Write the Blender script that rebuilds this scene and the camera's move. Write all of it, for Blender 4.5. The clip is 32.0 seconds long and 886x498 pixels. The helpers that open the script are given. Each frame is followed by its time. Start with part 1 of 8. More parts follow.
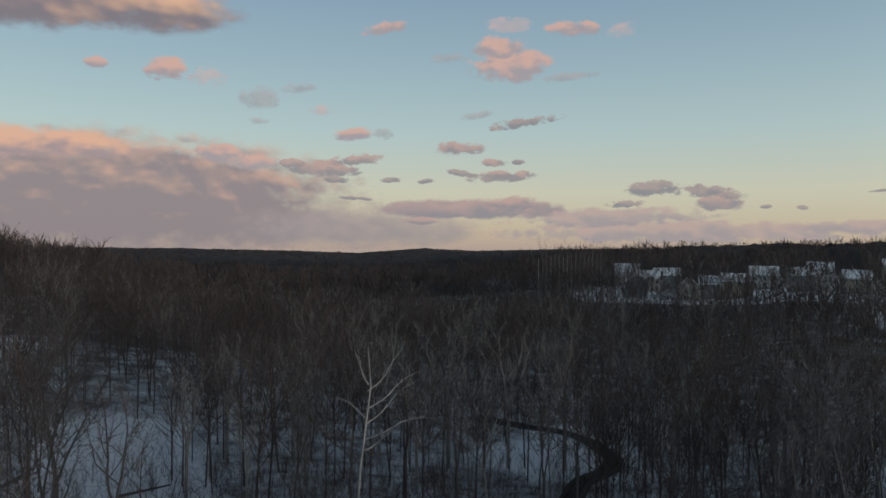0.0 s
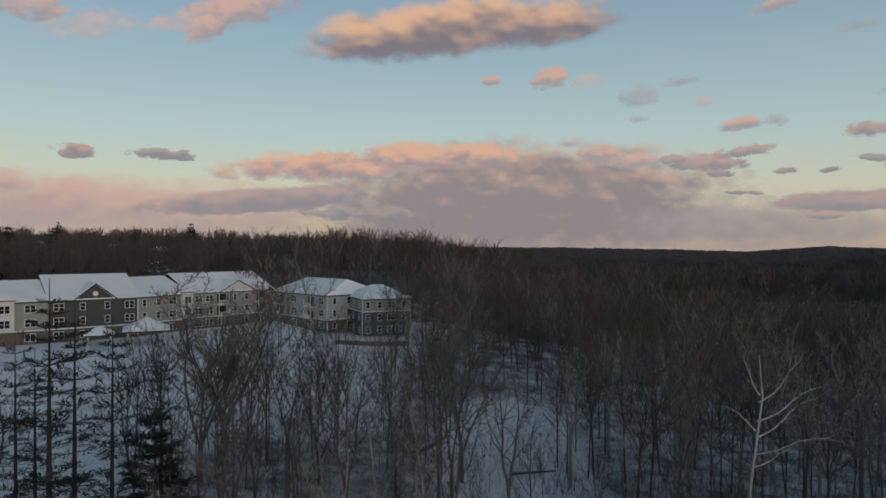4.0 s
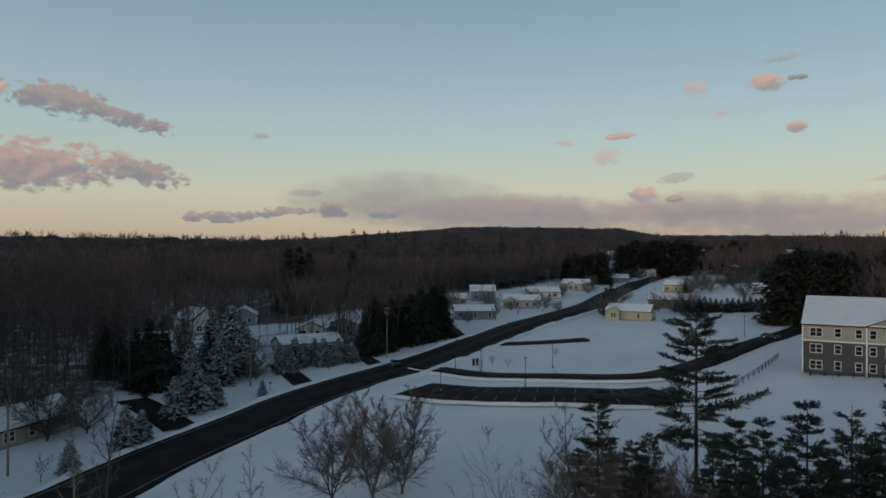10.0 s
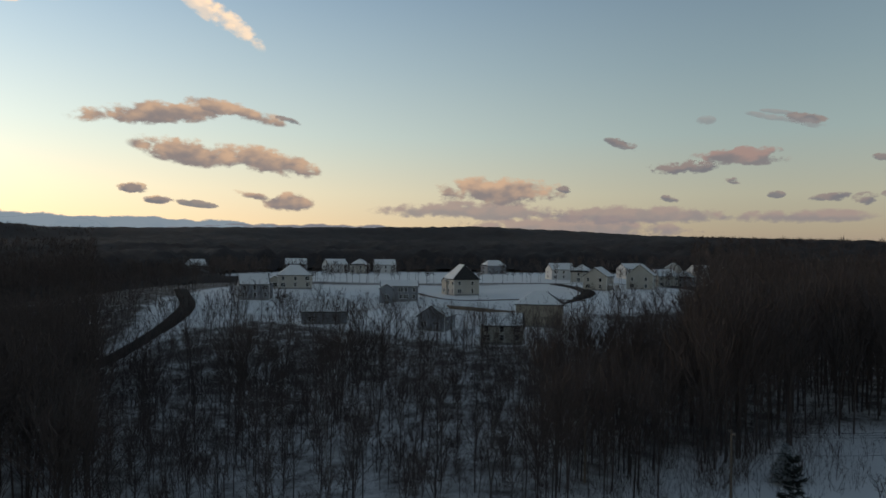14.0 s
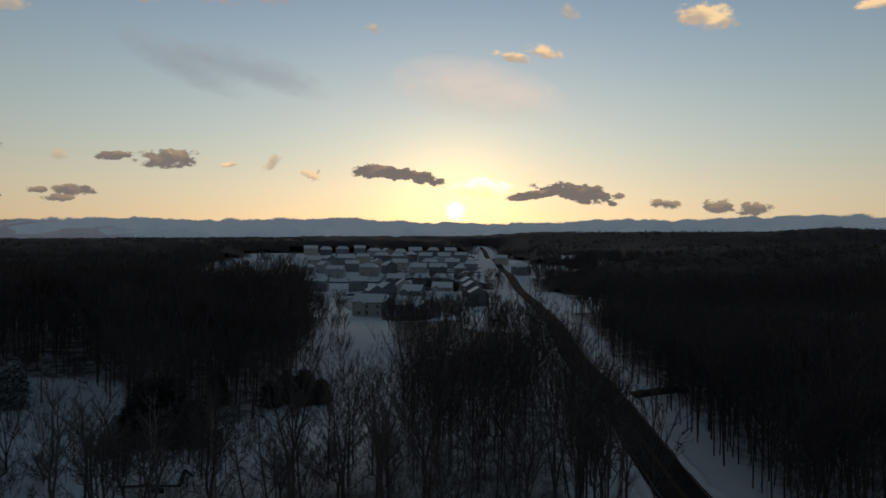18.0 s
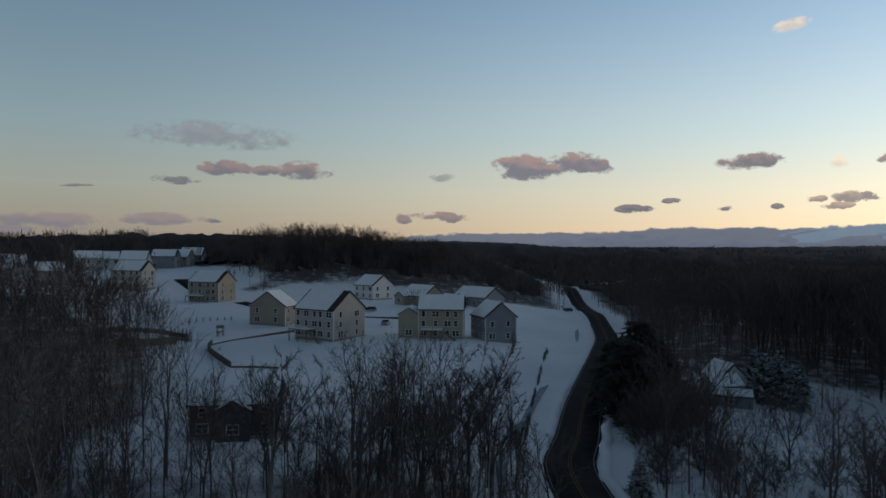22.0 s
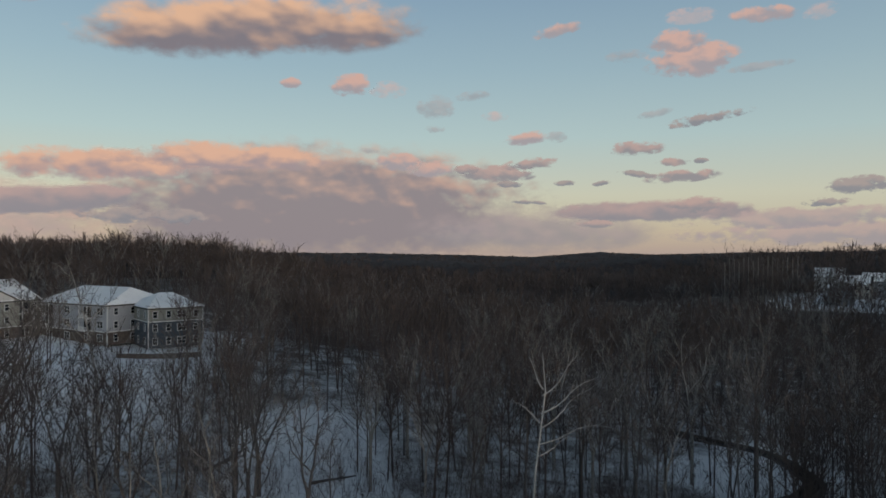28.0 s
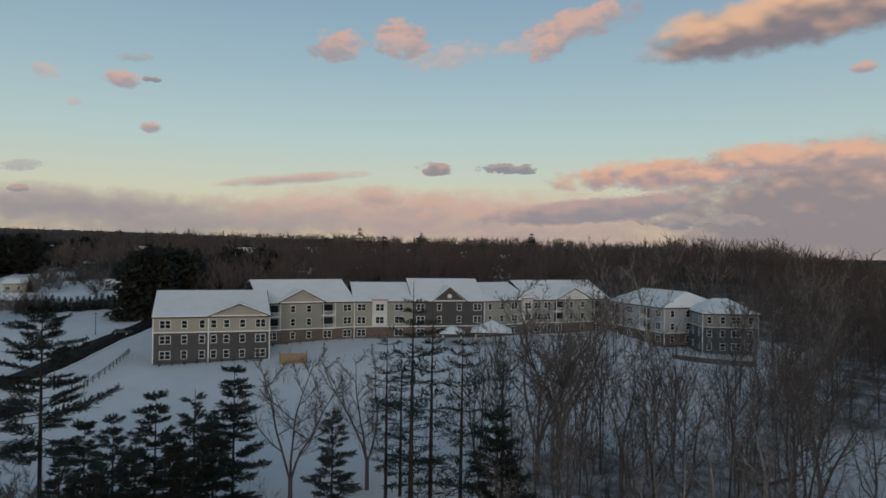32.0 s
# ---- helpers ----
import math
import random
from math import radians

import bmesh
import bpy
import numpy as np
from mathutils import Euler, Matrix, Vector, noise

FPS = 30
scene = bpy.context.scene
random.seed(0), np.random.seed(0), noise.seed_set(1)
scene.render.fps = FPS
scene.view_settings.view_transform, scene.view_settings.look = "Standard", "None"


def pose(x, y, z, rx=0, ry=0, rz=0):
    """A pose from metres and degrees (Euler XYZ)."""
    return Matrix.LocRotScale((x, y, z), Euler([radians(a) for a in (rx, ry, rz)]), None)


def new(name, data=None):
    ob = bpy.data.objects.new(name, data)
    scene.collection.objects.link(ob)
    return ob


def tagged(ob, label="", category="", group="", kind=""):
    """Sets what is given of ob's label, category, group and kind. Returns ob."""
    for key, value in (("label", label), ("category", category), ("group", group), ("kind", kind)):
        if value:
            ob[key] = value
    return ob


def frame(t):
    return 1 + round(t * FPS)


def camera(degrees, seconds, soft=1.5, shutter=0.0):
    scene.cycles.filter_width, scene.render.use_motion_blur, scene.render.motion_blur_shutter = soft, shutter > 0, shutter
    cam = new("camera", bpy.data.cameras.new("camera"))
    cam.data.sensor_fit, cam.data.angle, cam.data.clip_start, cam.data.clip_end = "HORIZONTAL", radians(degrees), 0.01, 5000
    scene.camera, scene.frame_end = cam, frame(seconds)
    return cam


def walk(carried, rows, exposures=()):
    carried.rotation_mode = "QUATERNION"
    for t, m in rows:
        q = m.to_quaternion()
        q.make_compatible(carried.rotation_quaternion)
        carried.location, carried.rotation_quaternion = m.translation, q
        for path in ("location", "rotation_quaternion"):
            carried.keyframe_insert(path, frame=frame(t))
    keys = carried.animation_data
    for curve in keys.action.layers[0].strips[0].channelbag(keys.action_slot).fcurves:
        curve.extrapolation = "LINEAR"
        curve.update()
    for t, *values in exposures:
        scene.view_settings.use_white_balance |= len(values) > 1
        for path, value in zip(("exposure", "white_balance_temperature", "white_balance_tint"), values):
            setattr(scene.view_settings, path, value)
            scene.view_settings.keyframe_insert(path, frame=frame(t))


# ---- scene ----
# camera: a drone that hovers in one place and turns on the spot
EYE_Z = 30.0
cam = camera(64.74, 32.0, soft=1.6)
TURN = [
    (0.0, 0.00, -0.01, -0.52),
    (0.5, 4.04, -0.06, -0.77),
    (1.0, 5.63, -0.12, -0.90),
    (1.5, 10.43, -0.20, -0.88),
    (2.0, 13.05, -0.26, -0.88),
    (2.5, 14.37, -0.27, -0.84),
    (3.0, 19.53, -0.40, -0.71),
    (3.5, 25.00, -0.36, -0.32),
    (5.5, 47.09, -0.20, -0.70),
    (6.0, 52.60, -0.16, -0.84),
    (6.5, 58.17, -0.12, -0.80),
    (7.0, 63.84, -0.08, -0.60),
    (7.5, 70.92, -0.04, -0.51),
    (8.0, 80.92, -0.00, -0.23),
    (8.5, 90.87, 0.12, -0.10),
    (9.0, 98.82, 0.12, -0.07),
    (9.5, 101.32, 0.15, -0.04),
    (10.0, 107.14, 0.13, -0.15),
    (10.5, 114.18, 0.09, -0.19),
    (11.0, 122.50, 0.19, -0.29),
    (11.5, 131.12, 0.28, -0.39),
    (12.0, 139.79, 0.32, -0.33),
    (12.5, 148.54, 0.24, -0.45),
    (13.0, 157.53, 0.24, -0.52),
    (13.5, 166.83, 0.22, -0.58),
    (14.0, 177.65, 0.18, -0.63),
    (14.5, 188.81, 0.11, -0.59),
    (16.5, 218.83, -0.31, -0.89),
    (17.0, 228.22, -0.17, -0.79),
    (17.5, 236.08, -0.09, -0.72),
    (18.0, 241.61, -0.11, -0.69),
    (18.5, 248.47, -0.07, -0.62),
    (19.0, 255.38, -0.08, -0.68),
    (19.5, 262.24, -0.03, -0.61),
    (20.0, 268.05, -0.03, -0.62),
    (20.5, 275.42, -0.08, -0.58),
    (21.0, 283.61, -0.09, -0.54),
    (21.5, 291.79, -0.05, -0.46),
    (22.0, 299.97, -0.08, -0.47),
    (22.5, 308.03, -0.12, -0.41),
    (23.0, 317.61, -0.17, -0.28),
    (23.5, 327.81, -0.16, -0.16),
    (24.0, 335.53, -0.15, -0.22),
    (24.5, 339.62, -0.03, -0.18),
    (26.5, 358.90, 0.16, -0.26),
    (27.0, 363.93, 0.14, -0.29),
    (27.5, 369.02, 0.20, -0.25),
    (28.0, 374.17, 0.23, -0.26),
    (28.5, 379.31, 0.31, -0.32),
    (29.0, 384.45, 0.34, -0.41),
    (29.5, 389.62, 0.36, -0.45),
    (30.0, 394.81, 0.38, -0.47),
    (30.5, 399.99, 0.37, -0.59),
    (31.0, 405.30, 0.33, -0.67),
    (31.5, 411.58, 0.22, -0.73),
    (32.0, 417.45, 0.28, -0.84),
]
walk(cam, [(t, pose(0, 0, EYE_Z, 90 + pitch, roll, yaw)) for t, yaw, pitch, roll in TURN],
     exposures=[(t, stops, kelvin, 10) for t, stops, kelvin in ((0, 0.0, 6500), (9, -0.08, 6500), (10.5, -0.05, 6500), (12, 0.0, 6500), (13, -0.08, 6550), (14, -0.38, 6700), (15.2, -0.85, 6650), (16.5, -1.1, 6550), (17.5, -1.3, 6450),
                                                                    (19.0, -1.45, 6150), (21, -0.98, 5750), (22, -0.64, 5950), (23, -0.32, 6250), (24, -0.12, 6450), (25, 0.0, 6500), (32, 0.0, 6500))])

# ---- light: dusk sky, the sun just above the western cloud bank ----
SUN_AZ, SUN_EL = -29.4, 3.0
SUN_WAY = Vector((math.cos(radians(SUN_EL)) * math.cos(radians(SUN_AZ)), math.cos(radians(SUN_EL)) * math.sin(radians(SUN_AZ)), math.sin(radians(SUN_EL))))
world = bpy.data.worlds.new("dusk_sky")
scene.world = world
world.use_nodes = True
wn, wl = world.node_tree.nodes, world.node_tree.links
sky = wn.new("ShaderNodeTexSky")
sky.sky_type = 'NISHITA'
sky.sun_disc = False
sky.sun_elevation = radians(SUN_EL)
sky.sun_rotation = radians(90 - SUN_AZ)
sky.altitude = 100
sky.air_density, sky.dust_density, sky.ozone_density = 1.0, 0.6, 2.0
wl.new(sky.outputs[0], wn["Background"].inputs[0])
wn["Background"].inputs[1].default_value = 0.05
# the dusk gradient from the pale horizon to deep blue overhead, set darker above the view to hold down ground light
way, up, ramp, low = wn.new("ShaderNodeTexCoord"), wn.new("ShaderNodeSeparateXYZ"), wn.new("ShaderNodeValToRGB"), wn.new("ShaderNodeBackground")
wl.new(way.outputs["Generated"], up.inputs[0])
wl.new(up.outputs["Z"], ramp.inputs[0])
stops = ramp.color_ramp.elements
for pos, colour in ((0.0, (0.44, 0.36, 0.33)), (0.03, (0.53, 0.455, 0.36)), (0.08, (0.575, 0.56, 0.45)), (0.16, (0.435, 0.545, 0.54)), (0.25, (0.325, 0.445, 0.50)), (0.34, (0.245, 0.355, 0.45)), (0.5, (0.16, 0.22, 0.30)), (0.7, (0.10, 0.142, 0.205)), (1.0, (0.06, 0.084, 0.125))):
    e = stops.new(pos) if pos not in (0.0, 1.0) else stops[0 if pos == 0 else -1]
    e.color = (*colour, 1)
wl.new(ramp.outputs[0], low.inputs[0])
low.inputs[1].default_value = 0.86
# the glow of the sun through thin cloud
dot, core = wn.new("ShaderNodeVectorMath"), wn.new("ShaderNodeMath")
dot.operation = 'DOT_PRODUCT'
dot.inputs[1].default_value = SUN_WAY
wl.new(way.outputs["Generated"], dot.inputs[0])
core.operation = 'MAXIMUM'
core.inputs[1].default_value = 0.0
wl.new(dot.outputs["Value"], core.inputs[0])
glow = []
# power, strength, colour, and the height (sine of elevation) at which it has faded
for power, strength, colour, fade in ((26000.0, 9.0, (1.0, 0.82, 0.45), 0.6), (260.0, 1.2, (1.0, 0.58, 0.16), 0.6), (40.0, 0.34, (1.0, 0.66, 0.28), 0.5), (8.0, 0.42, None, 0.72),
                                      (1.6, 0.98, None, 0.72), (2.0, 0.3, (1.0, 0.50, 0.16), 0.16)):
    p, b, c, h, k = wn.new("ShaderNodeMath"), wn.new("ShaderNodeBackground"), wn.new("ShaderNodeMath"), wn.new("ShaderNodeMapRange"), wn.new("ShaderNodeMath")
    p.operation, c.operation, k.operation = 'POWER', 'MULTIPLY', 'MULTIPLY'
    h.interpolation_type = 'SMOOTHSTEP'
    h.inputs["From Min"].default_value, h.inputs["From Max"].default_value = 0.0, fade
    h.inputs["To Min"].default_value, h.inputs["To Max"].default_value = 1.0, 0.0
    p.inputs[1].default_value, c.inputs[1].default_value = power, strength
    wl.new(up.outputs["Z"], h.inputs["Value"])
    wl.new(core.outputs[0], p.inputs[0]), wl.new(p.outputs[0], c.inputs[0]), wl.new(c.outputs[0], k.inputs[0]), wl.new(h.outputs[0], k.inputs[1]), wl.new(k.outputs[0], b.inputs[1])
    if colour:
        b.inputs[0].default_value = (*colour, 1)
    else:
        # warm at the horizon, blue higher up
        r = wn.new("ShaderNodeValToRGB")
        r.color_ramp.elements[0].color, r.color_ramp.elements[1].color = (1.0, 0.68, 0.34, 1), (0.52, 0.74, 1.0, 1)
        r.color_ramp.elements[1].position = 0.36
        r.color_ramp.elements.new(0.13).color = (0.82, 0.80, 0.64, 1)
        wl.new(up.outputs["Z"], r.inputs[0]), wl.new(r.outputs[0], b.inputs[0])
    glow.append(b)
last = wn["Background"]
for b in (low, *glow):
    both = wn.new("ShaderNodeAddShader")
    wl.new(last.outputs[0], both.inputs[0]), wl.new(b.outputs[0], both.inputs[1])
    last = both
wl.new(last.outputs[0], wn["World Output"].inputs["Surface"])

sun = new("sun", bpy.data.lights.new("sun", 'SUN'))
sun.data.energy, sun.data.angle, sun.data.color = 0.9, radians(20.0), (1.0, 0.72, 0.53)
sun.rotation_euler = SUN_WAY.to_track_quat('Z', 'Y').to_euler()

# ---- materials ----
def material(name, colour, rough=0.8, metal=0.0, grain=0.0, scale=1.0, dark=None, bump=0.0, spread=0.0, coord="Object", stretch=(1, 1, 1), spec=0.3):
    """A node material: base colour broken by two noises, bump, and a shift for each object."""
    m = bpy.data.materials.new(name)
    m.use_nodes = True
    n, l = m.node_tree.nodes, m.node_tree.links
    b = n["Principled BSDF"]
    b.inputs["Roughness"].default_value = rough
    b.inputs["Metallic"].default_value = metal
    b.inputs["Specular IOR Level"].default_value = spec
    if dark is None:
        dark = tuple(c * (1 - grain) for c in colour)
    tc, mp = n.new("ShaderNodeTexCoord"), n.new("ShaderNodeMapping")
    mp.inputs["Scale"].default_value = stretch
    l.new(tc.outputs[coord], mp.inputs[0])
    n1, n2 = n.new("ShaderNodeTexNoise"), n.new("ShaderNodeTexNoise")
    n1.inputs["Scale"].default_value, n2.inputs["Scale"].default_value = scale, scale * 7.3
    n1.inputs["Detail"].default_value, n2.inputs["Detail"].default_value = 4, 3
    l.new(mp.outputs[0], n1.inputs["Vector"]), l.new(mp.outputs[0], n2.inputs["Vector"])
    add = n.new("ShaderNodeMath")
    add.operation = 'MULTIPLY_ADD'
    add.inputs[1].default_value = 0.45
    l.new(n2.outputs["Fac"], add.inputs[0]), l.new(n1.outputs["Fac"], add.inputs[2])
    ramp = n.new("ShaderNodeMapRange")
    ramp.inputs["From Min"].default_value, ramp.inputs["From Max"].default_value = 0.45, 1.0
    l.new(add.outputs[0], ramp.inputs["Value"])
    mix = n.new("ShaderNodeMix")
    mix.data_type = 'RGBA'
    mix.inputs["A"].default_value, mix.inputs["B"].default_value = (*dark, 1), (*colour, 1)
    l.new(ramp.outputs[0], mix.inputs["Factor"])
    out = mix.outputs["Result"]
    if spread:
        oi, hs, mr = n.new("ShaderNodeObjectInfo"), n.new("ShaderNodeHueSaturation"), n.new("ShaderNodeMapRange")
        mr.inputs["To Min"].default_value, mr.inputs["To Max"].default_value = 1 - spread, 1 + spread
        l.new(oi.outputs["Random"], mr.inputs["Value"]), l.new(mr.outputs[0], hs.inputs["Value"])
        l.new(out, hs.inputs["Color"])
        out = hs.outputs[0]
    l.new(out, b.inputs["Base Color"])
    if bump:
        bp = n.new("ShaderNodeBump")
        bp.inputs["Strength"].default_value, bp.inputs["Distance"].default_value = 0.6, bump
        l.new(add.outputs[0], bp.inputs["Height"]), l.new(bp.outputs[0], b.inputs["Normal"])
    return m


def siding(name, colour):
    """Painted lap siding: boards 0.18 m high, each with a shadow line, weathered in patches."""
    m = material(name, colour, rough=0.65, grain=0.16, scale=0.35, spread=0.05)
    n, l = m.node_tree.nodes, m.node_tree.links
    tc, w, bp = n.new("ShaderNodeTexCoord"), n.new("ShaderNodeTexWave"), n.new("ShaderNodeBump")
    w.bands_direction, w.wave_profile = 'Z', 'SAW'
    w.inputs["Scale"].default_value = 0.314 / 0.18 * 1.0
    bp.inputs["Strength"].default_value, bp.inputs["Distance"].default_value = 0.9, 0.02
    l.new(tc.outputs["Object"], w.inputs["Vector"]), l.new(w.outputs["Fac"], bp.inputs["Height"])
    l.new(bp.outputs[0], n["Principled BSDF"].inputs["Normal"])
    return m


SNOW = material("snow", (0.872, 0.862, 0.832), rough=0.75, grain=0.14, scale=0.25, bump=0.06)
ROOF_SNOW = material("roof_snow", (0.885, 0.878, 0.85), rough=0.7, grain=0.10, scale=0.4, bump=0.03)
ASPHALT = material("wet_asphalt", (0.044, 0.038, 0.035), rough=0.85, grain=0.6, scale=0.35, bump=0.01, spec=0.06)
SLUSH = material("slush", (0.45, 0.46, 0.49), rough=0.7, dark=(0.16, 0.155, 0.16), scale=0.5, bump=0.05)
PAINT_WHITE = material("road_paint", (0.36, 0.36, 0.35), rough=0.9, spec=0.05, grain=0.6, scale=1.5)
PAINT_YELLOW = material("yellow_road_paint", (0.22, 0.15, 0.06), rough=0.9, spec=0.05, grain=0.6, scale=1.5)
BARK = material("bark", (0.120, 0.106, 0.099), rough=0.9, dark=(0.050, 0.044, 0.042), scale=1.2, bump=0.02, spread=0.35, stretch=(1, 1, 0.3))
BARK_PALE = material("pale_bark", (0.40, 0.37, 0.34), rough=0.9, dark=(0.15, 0.13, 0.11), scale=1.0, bump=0.02, spread=0.25, stretch=(1, 1, 0.3))
BLEACHED = material("bleached_wood", (0.52, 0.50, 0.47), rough=0.9, dark=(0.24, 0.22, 0.20), scale=1.0, bump=0.02, stretch=(1, 1, 0.3))
TWIG = material("twig", (0.160, 0.141, 0.131), rough=0.9, grain=0.4, scale=0.6, spread=0.35)
PALE_TWIG = material("pale_twig", (0.29, 0.265, 0.245), rough=0.9, grain=0.4, scale=0.6, spread=0.25)
FOREST = material("bare_forest", (0.128, 0.100, 0.090), rough=0.95, dark=(0.056, 0.044, 0.040), scale=0.06)
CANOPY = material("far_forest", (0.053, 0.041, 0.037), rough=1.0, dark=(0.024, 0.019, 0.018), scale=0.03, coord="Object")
NEEDLE = material("needles", (0.045, 0.052, 0.039), rough=0.85, dark=(0.017, 0.020, 0.016), scale=0.7, spread=0.3)
FROST = material("snowy_needles", (0.66, 0.68, 0.70), rough=0.8, dark=(0.26, 0.29, 0.28), scale=1.4)
TRIM = material("white_trim", (0.74, 0.73, 0.70), rough=0.55, grain=0.08, scale=1.0)
SHINGLE = material("shingle", (0.055, 0.052, 0.052), rough=0.9, grain=0.5, scale=2.0, bump=0.01)
CONCRETE = material("concrete", (0.30, 0.29, 0.28), rough=0.9, grain=0.3, scale=0.8, bump=0.01)
STONE = material("brown_stone", (0.20, 0.155, 0.125), rough=0.9, dark=(0.08, 0.065, 0.055), scale=2.2, bump=0.02)
WOOD = material("weathered_wood", (0.26, 0.20, 0.15), rough=0.85, grain=0.45, scale=1.5, stretch=(1, 6, 1), bump=0.01)
CEDAR = material("new_wood", (0.36, 0.24, 0.13), rough=0.8, grain=0.35, scale=1.5, bump=0.01)
STEEL = material("dark_steel", (0.045, 0.045, 0.048), rough=0.5, metal=0.7, grain=0.2, scale=2)
GLASS = material("window_glass", (0.020, 0.023, 0.028), rough=0.08, grain=0.3, scale=0.7, spread=0.4, spec=0.6)
WATER = material("creek_water", (0.012, 0.013, 0.015), rough=0.12, grain=0.4, scale=0.5, bump=0.02, spec=0.5)
RED = material("red_trim", (0.42, 0.07, 0.05), rough=0.6, grain=0.2, scale=1)
BEIGE = siding("beige_siding", (0.40, 0.365, 0.30))
SAGE = siding("sage_siding", (0.31, 0.305, 0.265))
CHARCOAL = siding("charcoal_siding", (0.085, 0.080, 0.078))
BLUE_GREY = siding("blue_grey_siding", (0.075, 0.092, 0.108))
CREAM = siding("cream_siding", (0.50, 0.465, 0.405))
TAN = siding("tan_siding", (0.38, 0.32, 0.25))
GREY = siding("grey_siding", (0.25, 0.26, 0.28))
WHITE = siding("white_siding", (0.66, 0.65, 0.63))
YELLOW = siding("yellow_siding", (0.46, 0.42, 0.31))
PALE_GREY = siding("pale_grey_siding", (0.44, 0.44, 0.45))
SLATE = siding("slate_siding", (0.17, 0.18, 0.20))
PINE_BARK = material("dark_bark", (0.060, 0.050, 0.044), rough=0.9, grain=0.5, scale=1.2, bump=0.02)
EARTH = material("bare_earth", (0.085, 0.066, 0.053), rough=0.9, grain=0.5, scale=0.6, bump=0.05)

# ---- small builders ----
class Shape:
    """Collects vertices and faces of one mesh."""

    def __init__(self):
        self.v, self.f = [], []

    def add(self, verts, faces):
        k = len(self.v)
        self.v += [tuple(p) for p in verts]
        self.f += [tuple(i + k for i in f) for f in faces]
        return self

    def box(self, x0, x1, y0, y1, z0, z1):
        return self.add([(x0, y0, z0), (x1, y0, z0), (x1, y1, z0), (x0, y1, z0), (x0, y0, z1), (x1, y0, z1), (x1, y1, z1), (x0, y1, z1)],
                        [(3, 2, 1, 0), (4, 5, 6, 7), (0, 1, 5, 4), (1, 2, 6, 5), (2, 3, 7, 6), (3, 0, 4, 7)])

    def prism(self, outline, y0, y1):
        """An outline in x and z, pushed from y0 to y1."""
        n = len(outline)
        return self.add([(x, y0, z) for x, z in outline] + [(x, y1, z) for x, z in outline],
                        [tuple(range(n)), tuple(range(2 * n - 1, n - 1, -1))] + [(i, i + n, (i + 1) % n + n, (i + 1) % n) for i in range(n)])

    def tube(self, a, b, r0, r1, n=6):
        a, b = Vector(a), Vector(b)
        d = (b - a).normalized()
        u = d.orthogonal().normalized()
        w = d.cross(u)
        ring = [u * math.cos(2 * math.pi * i / n) + w * math.sin(2 * math.pi * i / n) for i in range(n)]
        return self.add([a + p * r0 for p in ring] + [b + p * r1 for p in ring],
                        [(i, (i + 1) % n, (i + 1) % n + n, i + n) for i in range(n)] + [tuple(range(n - 1, -1, -1)), tuple(range(n, 2 * n))])

    def lattice(self, xs, zs, solid, y0, y1):
        """One joined piece on a grid in x and z: the cells for which solid(column, row) holds, from y0 to y1 deep."""
        nx, nz = len(xs), len(zs)
        on = {(i, j) for i in range(nx - 1) for j in range(nz - 1) if solid(i, j)}
        at = lambda i, j, back: (i * nz + j) * 2 + back
        f = []
        for i, j in on:
            f += [(at(i, j, 0), at(i + 1, j, 0), at(i + 1, j + 1, 0), at(i, j + 1, 0)), (at(i, j, 1), at(i, j + 1, 1), at(i + 1, j + 1, 1), at(i + 1, j, 1))]
            for (ni, nj), a, b in (((i, j - 1), (i, j), (i + 1, j)), ((i + 1, j), (i + 1, j), (i + 1, j + 1)), ((i, j + 1), (i + 1, j + 1), (i, j + 1)), ((i - 1, j), (i, j + 1), (i, j))):
                if (ni, nj) not in on:
                    f.append((at(*b, 0), at(*a, 0), at(*a, 1), at(*b, 1)))
        return self.add([(x, y, z) for x in xs for z in zs for y in (y0, y1)], f)

    def mesh(self, name, mat):
        me = bpy.data.meshes.new(name)
        me.from_pydata(self.v, [], self.f)
        if mat:
            me.materials.append(mat)
        return me


def part(name, shape, mat, parent, label="", m=None):
    """Links one mesh as a part of a thing, or of a part."""
    ob = new(name, shape.mesh(name, mat) if isinstance(shape, Shape) else shape)
    ob.parent = parent
    if m is not None:
        ob.matrix_basis = m
    return tagged(ob, label=label)


def arrays_mesh(name, verts, faces, mat):
    """A mesh from arrays of vertices (n, 3) and faces (m, 3 or 4)."""
    me = bpy.data.meshes.new(name)
    n, k = faces.shape
    me.vertices.add(len(verts))
    me.vertices.foreach_set("co", np.ascontiguousarray(verts, dtype=np.float32).ravel())
    me.loops.add(n * k)
    me.loops.foreach_set("vertex_index", np.ascontiguousarray(faces, dtype=np.int32).ravel())
    me.polygons.add(n)
    me.polygons.foreach_set("loop_start", np.arange(0, n * k, k, dtype=np.int32))
    me.update(calc_edges=True)
    if mat:
        me.materials.append(mat)
    return me


def polar(az, d):
    return d * math.cos(radians(az)), d * math.sin(radians(az))


